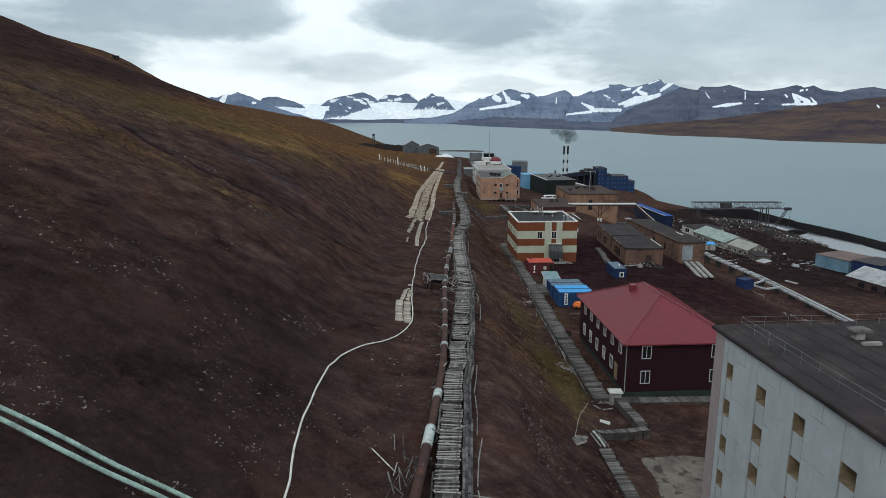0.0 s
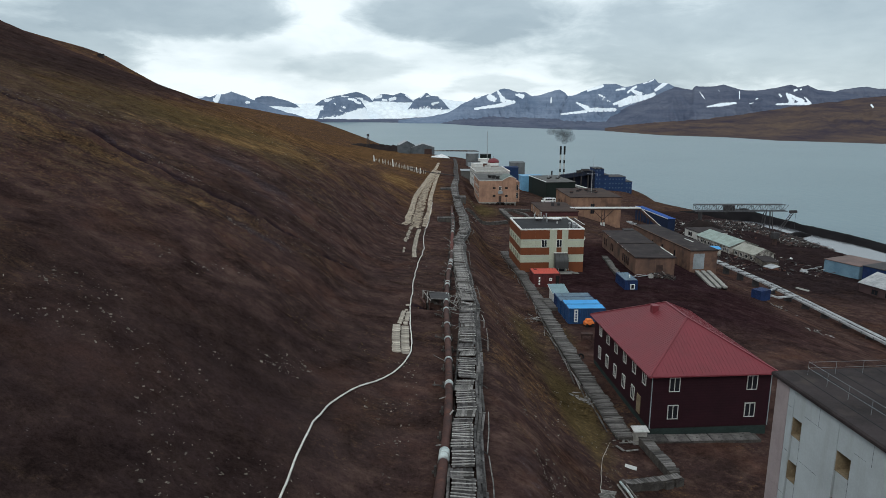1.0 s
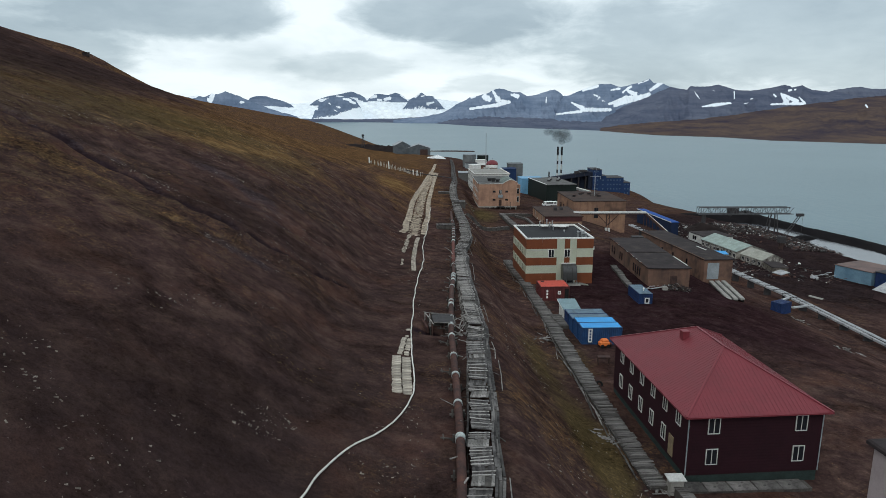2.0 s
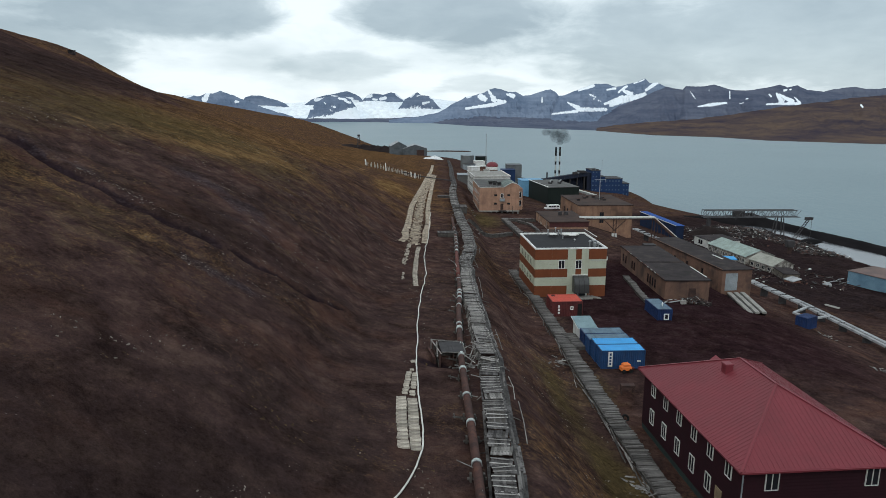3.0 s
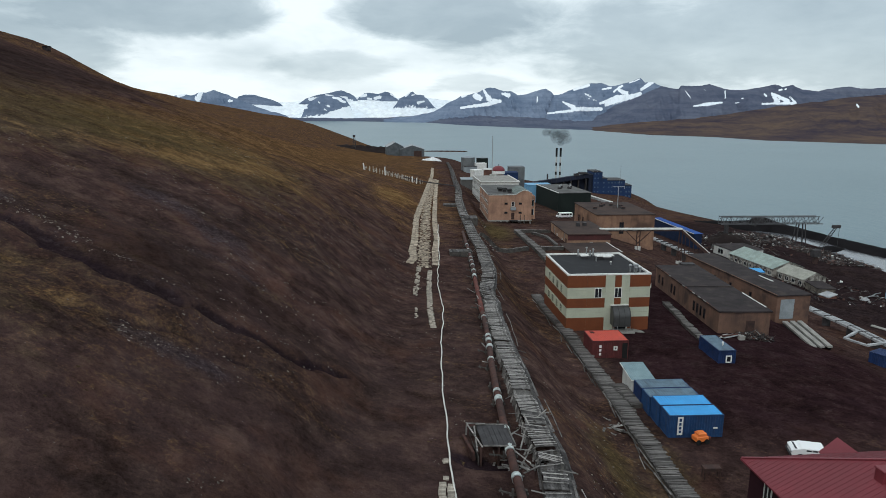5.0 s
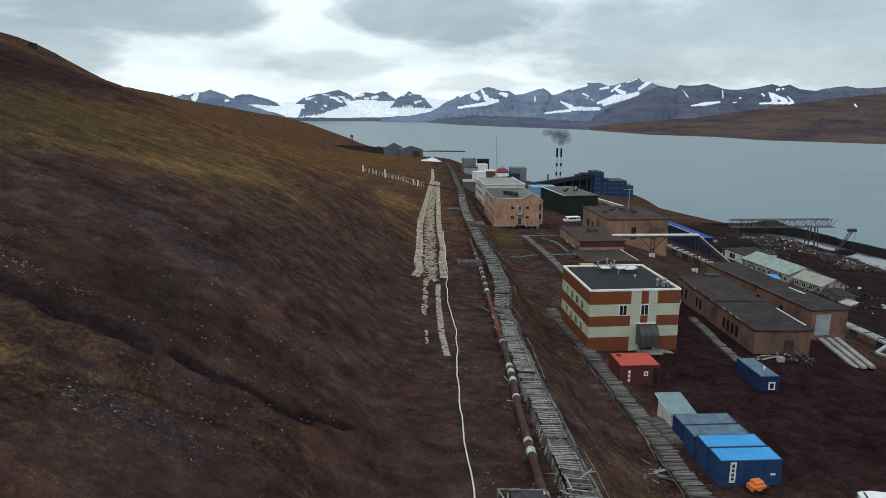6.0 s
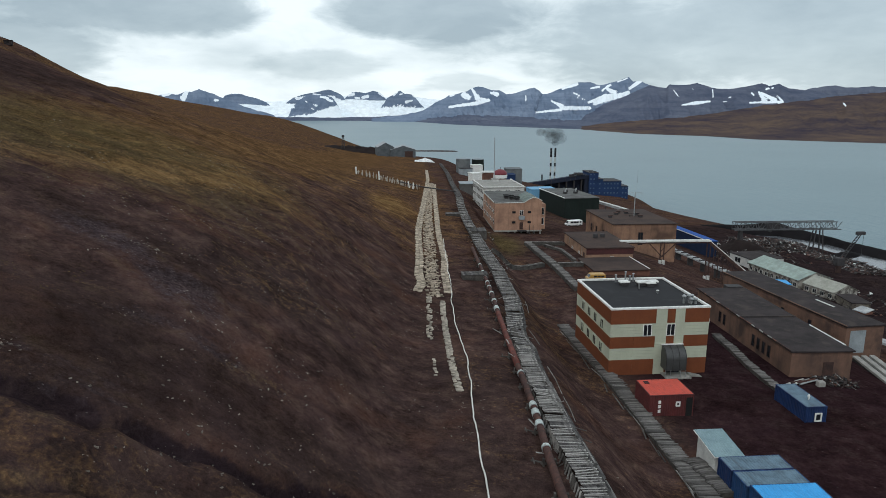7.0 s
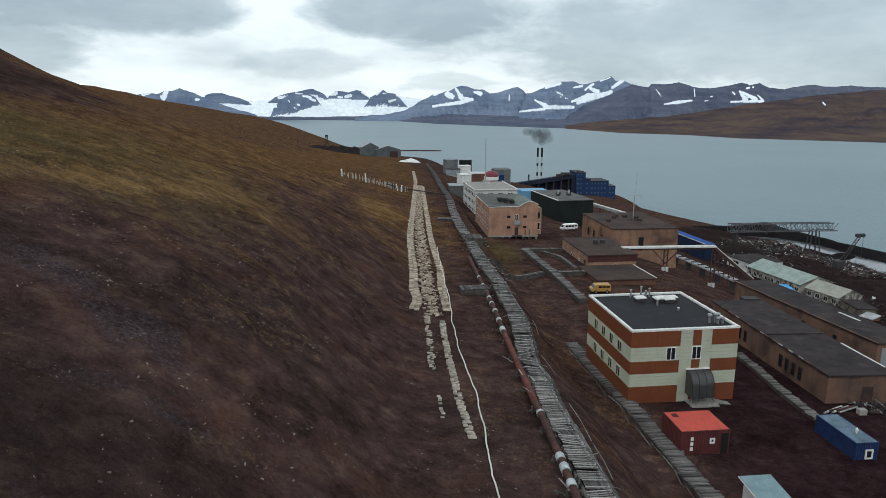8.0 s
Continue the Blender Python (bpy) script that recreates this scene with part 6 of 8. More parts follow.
duct_bend()


def path_edge():
    """Poles and split boards that have slid off the plank path along its upper side."""
    line = Line("15.6 166 16.0 156 16.7 146 17.1 130 17.2 116 17.3 103 17.5 95 18.0 82 18.6 70.5", 0.2)
    b = thing("edge_poles", "loose grey poles and split boards along the plank path", "poles")
    s = 1.0
    while s < line.long - 4:
        long = rng.uniform(2.2, 5.0)
        side = 1.15 + abs(rng.gauss(0, 0.22))
        p, q = line.place(s, side + rng.uniform(-0.1, 0.15), rng.uniform(0, 0.3)).translation, line.place(s + long, side + rng.uniform(-0.2, 0.4), rng.uniform(-0.1, 0.2)).translation
        part("pole", Shape().beam(p, q, rng.uniform(0.07, 0.16), 0.06), rng.choice((WOOD, WOODDARK, PATHWOOD)), b)
        s += rng.uniform(0.7, 1.8) if s > 60 else rng.uniform(1.5, 4)


path_edge()


# ---- containers, huts and machines in the yard ----
def container(label, x, y, z, w, d, h, turn, side_mat, top_mat, group="", window=None, category="container"):
    """A corrugated steel box; x, y is the middle of its front edge line's centre, front faces -y."""
    b = thing("container", label, category, pose(x, y, z, 0, 0, turn), group)
    part("frame", Shape().box(-w / 2, -d / 2, 0, w / 2, d / 2, 0.12).box(-w / 2, -d / 2, h - 0.12, w / 2, -d / 2 + 0.1, h).box(-w / 2, d / 2 - 0.1, h - 0.12, w / 2, d / 2, h)
         .box(-w / 2, -d / 2 + 0.1, h - 0.12, -w / 2 + 0.1, d / 2 - 0.1, h).box(w / 2 - 0.1, -d / 2 + 0.1, h - 0.12, w / 2, d / 2 - 0.1, h)
         .box(-w / 2, -d / 2, 0.12, -w / 2 + 0.12, -d / 2 + 0.12, h - 0.12).box(w / 2 - 0.12, -d / 2, 0.12, w / 2, -d / 2 + 0.12, h - 0.12)
         .box(-w / 2, d / 2 - 0.12, 0.12, -w / 2 + 0.12, d / 2, h - 0.12).box(w / 2 - 0.12, d / 2 - 0.12, 0.12, w / 2, d / 2, h - 0.12), side_mat, b)
    part("front_wall", ripple(-w / 2 + 0.12, w / 2 - 0.12, 0.12, h - 0.12, -d / 2 + 0.03), side_mat, b)
    part("back_wall", ripple(-w / 2 + 0.12, w / 2 - 0.12, 0.12, h - 0.12, -d / 2 + 0.03), side_mat, b, m=pose(0, 0, 0, 0, 0, 180))
    for a in (-90, 90):
        part("side_wall", ripple(-d / 2 + 0.12, d / 2 - 0.12, 0.12, h - 0.12, -w / 2 + 0.03), side_mat, b, m=pose(0, 0, 0, 0, 0, a))
    roof = ripple(-w / 2 + 0.1, w / 2 - 0.1, -d / 2 + 0.1, d / 2 - 0.1, 0, 0.3, 0.035)
    part("roof", roof, top_mat, b, m=pose(0, 0, h - 0.02, -90) @ Matrix.Scale(-1, 4, (0, 1, 0)))
    if window:
        wx, wz, ww, wh = window
        put_window(b, pose(wx, -d / 2 - 0.01, wz), ww, wh, 0, bar=0.16)
    return b


Z = 33.45
c = container("bright blue-roofed blue shipping container with a white sign", 23.05, 109.75, Z, 6.0, 2.44, 2.6, 1.0, BLUE, BLUETOP, "containers beside the path")
sign = part("sign", Shape().box(-0.3, -0.02, 0, 0.3, 0, 2.1), WHITE, c, "white vertical sign with unreadable lettering", m=pose(-1.75, -1.23, 0.35))
for k, (dz, hh) in enumerate(((1.55, 0.35), (1.1, 0.3), (0.65, 0.3), (0.25, 0.28))):
    part("lettering", Shape().box(-0.12, -0.03, dz, 0.14, -0.022, dz + hh), BLUE, sign)
part("plate", Shape().box(1.9, -1.25, 1.0, 2.4, -1.22, 1.2), WHITE, c, "small white plate")
container("bright blue-roofed blue shipping container", 22.9, 112.3, Z, 6.0, 2.44, 2.6, 1.0, BLUE, BLUETOP, "containers beside the path")
container("grey-blue weathered shipping container", 22.7, 114.95, Z - 0.3, 6.0, 2.44, 2.6, 1.5, BLUE, BLUEGREY, "containers beside the path")
container("grey-blue weathered shipping container", 22.55, 117.5, Z - 0.3, 6.0, 2.44, 2.6, 1.5, NAVY, BLUEGREY, "containers beside the path")
red = container("faded red container hut with a small white window", 20.5, 134.7, 32.85, 5.3, 4.5, 2.8, 2.0, CONTRED, CONTTOP, window=(0.75, 1.35, 0.55, 0.6), category="container")
for k, hh in enumerate((1.75, 1.2, 0.62)):
    part("lettering", Shape().box(-1.62, -2.27, hh, -1.3, -2.255, hh + 0.4), WHITE, red, "white unreadable letter")
# black plate on the wall paints the doorway's unlit inside
part("dark_doorway", Shape().box(1.75, -2.27, 0.1, 2.5, -2.24, 2.4), RUBBER, red, "flat black panel for an open doorway's shade")
part("roof_hatch", Shape().box(-2.0, 1.0, 2.78, -1.4, 1.7, 2.86), FASCIA, red)
navy = container("navy blue container cabin with a white window", 36.5, 133.3, 32.15, 2.5, 6.3, 2.75, 1.0, NAVY, BLUEGREY, window=(0.25, 0.95, 0.85, 1.05), category="cabin")
for x in (-1.1, 1.1):
    part("skid", Shape().box(x - 0.3, -3.3, -0.12, x + 0.3, -2.9, 0.02), CONCRETE, navy, "concrete pad")
part("lamp_bulb", Shape().tube([(0.2, -1.2, 2.7), (0.2, -1.2, 3.2), (0.2, -1.2, 3.4)], [0.05, 0.16, 0.05], 8), WHITE, navy, "round white roof lamp")
container("small navy blue container beside the conveyor", 68.2, 142.4, ground_at(68.2, 142.4) - 0.05, 3.2, 2.3, 2.3, 28, NAVY, NAVY, category="container")


TEALROOF = surface("pale_teal_sheet", (0.20, 0.285, 0.31), (0.15, 0.22, 0.245), 0.8, 0.7, 0.1, 7)


def lean_hut():
    b = thing("shed", "small pale shed with a sloping teal sheet roof", "shed", pose(20.75, 121.2, 33.1, 0, 0, 1.5))
    part("wall", Shape().add([(-1.2, -1.9, 0), (1.2, -1.9, 0), (1.2, 1.9, 0), (-1.2, 1.9, 0), (-1.2, -1.9, 2.45), (1.2, -1.9, 2.45), (1.2, 1.9, 2.85), (-1.2, 1.9, 2.85)], [(0, 1, 5, 4), (1, 2, 6, 5), (2, 3, 7, 6), (3, 0, 4, 7), (4, 5, 6, 7)]), PLASTER, b, "pale painted walls")
    tilt = math.degrees(math.atan2(0.4, 3.8))
    part("roof", ripple(-1.5, 1.5, -2.3, 2.3, 0, 0.25, 0.02), TEALROOF, b, "pale teal sheet roof", m=pose(0, 0, 2.72, -90 + tilt) @ Matrix.Scale(-1, 4, (0, 1, 0)))
    part("roof_edge", Shape().box(-1.54, -2.34, -0.1, 1.54, 2.34, -0.04), WHITE, b, "white roof edging", m=pose(0, 0, 2.71, tilt))
    part("door", Shape().box(-0.2, -1.94, 0, 0.9, -1.9, 1.9), FASCIA, b, "dull brown door")


lean_hut()


def porch_box():
    b = thing("hatch_box", "small pale box hut on the plank path", "box", pose(20.0, 70.4, 34.2))
    part("body", Shape().box(-0.6, -0.5, -0.6, 0.6, 0.5, 0.85), CONCRETE, b)
    part("lid", Shape().worn(-0.8, -0.65, 0.85, 0.8, 0.65, 0.98, 0.04), PLASTER, b, "pale flat lid")


porch_box()


def orange_machine():
    b = thing("compressor", "small orange machine beside the blue container", "machine", pose(23.2, 107.5, ground_at(23.2, 107.5), 0, 0, 12) @ Matrix.Scale(1.3, 4))
    part("body", Shape().worn(-0.6, -0.35, 0.25, 0.5, 0.35, 0.75, 0.15), ORANGEPAINT, b)
    part("hood", Shape().worn(-0.4, -0.3, 0.75, 0.35, 0.3, 1.0, 0.12), ORANGEPAINT, b)
    part("nozzle", Shape().tube([(0.45, 0, 0.5), (0.85, -0.1, 0.35)], [0.16, 0.12], 8), RUSTRED, b)
    for x in (-0.4, 0.35):
        for y in (-0.38, 0.38):
            part("wheel", Shape().tube([(x, y - 0.06, 0.22), (x, y + 0.06, 0.22)], 0.22, 10), RUBBER, b)


def bench_frame():
    b = thing("iron_trough", "dark empty iron frame standing on mossy ground", "frame", pose(21.3, 100.6, ground_at(21.3, 100.6)))
    for x in (-0.75, 0.75):
        for y in (-0.3, 0.3):
            part("leg", Shape().beam((x, y, 0), (x, y, 0.95), 0.08), RUSTSTEEL, b)
    part("top", Shape().worn(-0.85, -0.4, 0.95, 0.85, 0.4, 1.25, 0.04), RUSTSTEEL, b)


def tyre():
    s = Shape()
    n, k = 16, 8
    v = [((0.36 + 0.14 * math.cos(b)) * math.cos(a), (0.36 + 0.14 * math.cos(b)) * math.sin(a), 0.16 + 0.14 * math.sin(b)) for a in (2 * math.pi * i / n for i in range(n)) for b in (2 * math.pi * j / k for j in range(k))]
    s.add(v, [(i * k + j, ((i + 1) % n) * k + j, ((i + 1) % n) * k + (j + 1) % k, i * k + (j + 1) % k) for i in range(n) for j in range(k)])
    single("tyre", s, RUBBER, "black rubber tyre leaning on the plank path", "tyre", smooth=True, m=pose(18.9, 93.6, ground_at(18.9, 93.6) + 0.1, 55, 0, 20))


def van(label, x, y, turn, paint, long=4.6, tall=2.0):
    b = thing("van", label, "van", pose(x, y, ground_at(x, y), 0, 0, turn))
    h = tall
    body = [(-long / 2, 0.45), (long / 2, 0.45), (long / 2, 0.95), (long / 2 - 0.35, 1.1), (long / 2 - 0.75, h - 0.1), (long / 2 - 1.0, h), (-long / 2 + 0.15, h), (-long / 2, h - 0.2)]
    part("body", Shape().prism(body, -0.9, 0.9), paint, b)
    part("windscreen", Shape().add([(long / 2 - 0.36, -0.78, 1.12), (long / 2 - 0.36, 0.78, 1.12), (long / 2 - 0.74, 0.74, h - 0.16), (long / 2 - 0.74, -0.74, h - 0.16)], [(0, 1, 2, 3)]), GLASS, b, m=pose(0.03, 0, 0.02))
    for side in (-1, 1):
        for k in range(3):
            x0 = -long / 2 + 0.35 + k * (long - 1.6) / 3
            part("side_window", Shape().box(x0, side * 0.905 - 0.01, 1.15, x0 + (long - 1.9) / 3, side * 0.905 + 0.01, h - 0.25), GLASS, b)
        for x0 in (-long / 2 + 0.85, long / 2 - 0.85):
            w = part("wheel", Shape().tube([(x0, side * 0.92 - 0.1, 0.34), (x0, side * 0.92 + 0.1, 0.34)], 0.34, 12), RUBBER, b)
            part("hub", Shape().tube([(x0, side * 0.93 - 0.1, 0.34), (x0, side * 0.93 + 0.1, 0.34)], 0.16, 8), GALV, w)
        part("headlight", Shape().box(long / 2, side * 0.7 - 0.12, 0.65, long / 2 + 0.03, side * 0.7 + 0.12, 0.85), GALV, b)
    part("bumper", Shape().worn(long / 2 - 0.05, -0.9, 0.35, long / 2 + 0.12, 0.9, 0.55, 0.04), DARKSTEEL, b)


orange_machine()
bench_frame()
tyre()
van("white minibus parked before the dark green building", 44.5, 277, 190, VANWHITE)
van("white minibus parked beside another", 46.5, 281, 190, VANWHITE)
van("yellow van parked behind the striped building", 29.0, 194.2, 180, VANYELLOW, 3.9, 1.75)
van("white car parked behind the maroon house", 33.0, 104.6, 165, VANWHITE, 3.3, 1.25)


# ---- brick sheds and larger buildings down the slope ----
rows_a = [("left", y, 33.3, 0.85, 1.8) for y in (13, 11, 6, 4.4, -5.2, -6.7, -8.2, -9.7)]
a = long_shed("brick_building", "long sooty orange-brick building with a flat bitumen roof", 45.7, 158.6, 8.3, 30.6, 32.2, 36.25, -1.2, BRICK, None, rows_a)
part("door", Shape().box(-0.7, -15.36, 32.4, 0.7, -15.32, 34.8), RUSTSTEEL, a, "rusty brown door", m=pose(1.0, 0, 0))
part("roof_joint", Shape().worn(-4.3, -1.3, 36.46, 4.3, -0.85, 36.62, 0.05), BITUMEN, a, "dark tarred roof joint")
edge_bits = random.Random(71)
for k in range(26):
    y = -15.2 + 1.2 * k
    part("roof_edging", Shape().box(-4.42, y, 36.40 + edge_bits.uniform(-0.03, 0.02), -4.30, y + edge_bits.uniform(0.8, 1.17), 36.53), edge_bits.choice((RUSTSTEEL, CONCRETE, BRICKDARK)), a)
part("back_box", Shape().box(1.2, 15.3, 33.0, 3.9, 17.0, 36.7), DARKSTEEL, a, "dark sheet-metal lean-to at the back")
part("steel_flashing", Shape().box(4.15, -13.5, 36.45, 4.3, -5, 36.56), WHITE, a, "bright sheet-metal flashing")
b2 = long_shed("brick_building", "long orange-brick store with a loading ramp", 60.0, 174.6, 6.6, 34.2, 29.2, 34.65, 5.6, BRICK, None, [("left", y, 31.6, 0.8, 1.6) for y in (10, 4, -2, -9)])
part("roof_edging", Shape().box(-3.6, -17.4, 34.84, -3.42, 17.3, 34.98), BRICK, b2, "low brick parapet")
part("roof_flap", Shape().box(1.6, -8.0, 34.88, 2.0, -3.6, 34.93), PLASTER, b2, "loose pale roofing strip")
part("gate", Shape().box(-1.35, -17.16, 30.3, 1.35, -17.12, 34.0), GREYMETAL, b2, "pale blue loading door", m=pose(-1.2, 0, 0))


def loading_ramp():
    b = thing("loading_ramp", "sloping concrete loading ramp with three pale tracks", "ramp", pose(61.3, 156.6, 0, 0, 0, 2))
    for k, x in enumerate((-1.9, -0.5, 0.9)):
        part("track", Shape().add([(x, 0, 30.2), (x + 0.85, 0, 30.2), (x + 0.75, -9.2, 28.75), (x - 0.1, -9.2, 28.75), (x, 0, 29.9), (x + 0.85, 0, 29.9), (x + 0.75, -9.2, 28.4), (x - 0.1, -9.2, 28.4)], [(3, 2, 1, 0), (4, 5, 6, 7), (2, 3, 7, 6), (0, 3, 7, 4), (1, 2, 6, 5)]), CONCRETE, b)
    part("understructure", Shape().add([(-1.8, 0, 29.9), (1.7, 0, 29.9), (1.6, -9, 28.5), (-1.9, -9, 28.5), (-1.8, 0, 27), (1.7, 0, 27), (1.6, -9, 27), (-1.9, -9, 27)], [(3, 2, 1, 0), (0, 3, 7, 4), (1, 5, 6, 2)]), DARKSTEEL, b)


loading_ramp()
SOOTROOF = surface("sooty_brown_roofing", (0.062, 0.042, 0.036), (0.030, 0.022, 0.021), 0.16, 0.9, 0.3, 5)
low = long_shed("service_building", "low building with a dark red fascia over cream walls", 38.1, 225.2, 11.6, 20.0, 31.3, 34.85, 2.0, TANWALL, SOOTROOF, [("front", 0.6, 31.9, 0.9, 0.9), ("left", -4, 31.9, 0.9, 1.0), ("left", 2, 31.9, 0.9, 1.0)])
part("fascia", Shape().box(-5.85, -10.1, 33.35, 5.85, -10.02, 34.8), FASCIA, low, "dark red fascia over the front")
part("roof_edge", Shape().box(-6.1, -10.3, 34.78, 6.1, -10.26, 35.0), RUSTSTEEL, low)
part("side_door", Shape().box(-5.86, -8.6, 31.3, -5.82, -7.4, 33.5), RUSTSTEEL, low, "rusty side door")
for y in (-6.5, 5.0):
    part("downpipe", Shape().tube([(-5.9, y, 31.3), (-5.9, y, 34.7)], 0.06, 6), GALV, low)
part("roof_vent", Shape().box(-0.6, 1, 35, 0.4, 2, 36.1), DARKSTEEL, low)
part("roof_vent", Shape().box(1.6, 2, 35, 2.6, 3, 35.9), DARKSTEEL, low)
an = long_shed("service_annex", "flat-roofed dark brick annex", 36.5, 206.5, 12.5, 12.0, 31.0, 33.0, 3.0, BRICKDARK, SOOTROOF)
part("steel_flashing", Shape().box(6.2, -6, 33.2, 6.35, 6, 33.32), WHITE, an)
mid = long_shed("boiler_house", "soot-stained orange brick boiler house with dark windows", 55.6, 253.2, 18.2, 26.0, 27.5, 36.0, 1.5, BRICKOLD, SOOTROOF, [("left", y, 30.8, 1.3, 2.2) for y in (-9, -4.5, 2, 7)])
part("window", window_mesh(1.4, 3.6).mesh("window", RUSTSTEEL), None, mid, m=pose(-1.2, -13.05, 30.2))
part("pane", Shape().box(-0.66, -0.03, 0.04, 0.66, 0.01, 3.55), GLASS, mid, m=pose(-1.2, -13.05, 30.2))
m2 = part("antenna", Shape().tube([(1.5, 0, 36.2), (1.5, 0, 43.2)], 0.14, 6).tube([(1.9, 0, 46.5), (1.9, 0, 50.0)], 0.05, 5).tube([(1.5, 0, 43.1), (1.9, 0, 46.6)], 0.03, 5), GALV, mid, "pale roof mast")
part("cross_arm", Shape().beam((-0.4, 0, 43.2), (3.6, 0, 43.2), 0.14).beam((3.5, 0, 42.4), (3.5, 0, 43.2), 0.1), GALV, m2)
for x, y in ((-6.5, -2.0), (-3.0, 3.0), (-1.5, 5.5), (0.6, 4.4), (3.2, 2.0), (2.6, -2.2)):
    u = part("roof_vent", Shape().box(x - 0.5, y - 0.5, 36.1, x + 0.5, y + 0.5, 36.8), DARKSTEEL, mid)
    part("cap", Shape().worn(x - 0.65, y - 0.65, 36.8, x + 0.65, y + 0.65, 36.95, 0.04), RUSTSTEEL, u)
part("frame", Shape().beam((-0.5, -1, 36.7), (3.5, -1, 36.7), 0.15).beam((0, 1, 36.9), (3, 1, 36.9), 0.15).beam((-0.2, -1, 36.2), (-0.2, -1, 36.7), 0.1).beam((3, -1, 36.2), (3, -1, 36.7), 0.1), DARKSTEEL, m2)


def pipe_bridge():
    b = thing("pipe_bridge", "rust-brown steel pipe bridge with a pale covered top", "bridge")
    part("deck", Shape().box(43.0, 221.4, 34.5, 66.2, 222.6, 34.75), RUSTSTEEL, b)
    part("cover", Shape().worn(43.0, 221.2, 34.9, 66.2, 222.8, 35.3, 0.1), PLASTER, b, "pale sheet-metal cover")
    part("incline", Shape().beam((66, 222, 34.8), (73.0, 216, 28.0), 1.0, 0.6), RUSTSTEEL, b, "sloping end")
    part("incline_cover", Shape().beam((66, 222, 35.2), (73.2, 216, 28.4), 0.25, 0.12), PLASTER, b)
    for x in (54.0, 66.0):
        z0 = ground_at(x, 222) - 0.5
        for dx in (-0.45, 0.45):
            part("column", Shape().beam((x + dx, 222, z0), (x + dx, 222, 34.5), 0.22), RUSTSTEEL, b)
            part("footing", Shape().box(x + dx - 0.3, 221.7, z0, x + dx + 0.3, 222.3, z0 + 1.5), PLASTER, b, "pale concrete footing")
        for k in range(3):
            z = z0 + 2 + 1.6 * k
            part("brace", Shape().beam((x - 0.45, 222, z), (x + 0.45, 222, z + 1.2), 0.12), RUSTSTEEL, b)
    for s in (-1, 1):
        part("strut", Shape().beam((54, 222, 31), (54 + 3.4 * s, 222, 34.4), 0.2), RUSTSTEEL, b)
    for k in range(7):
        x = 67 + 0.9 * k
        z = 34 - 0.95 * k
        part("post", Shape().beam((x, 221 - 0.75 * k, ground_at(x, 221 - 0.75 * k) - 0.3), (x, 221 - 0.75 * k, z), 0.15), RUSTSTEEL, b)


pipe_bridge()


STEELROOF = surface("worn_grey_roofing", (0.115, 0.115, 0.112), (0.070, 0.068, 0.067), 0.3, 0.85, 0.2, 5)
FLAT = Matrix.Diagonal((1, 0.2, 1, 1))


GREENDARK = surface("weathered_green_roofing", (0.17, 0.205, 0.19), (0.105, 0.125, 0.118), 0.4, 0.85, 0.15, 5)


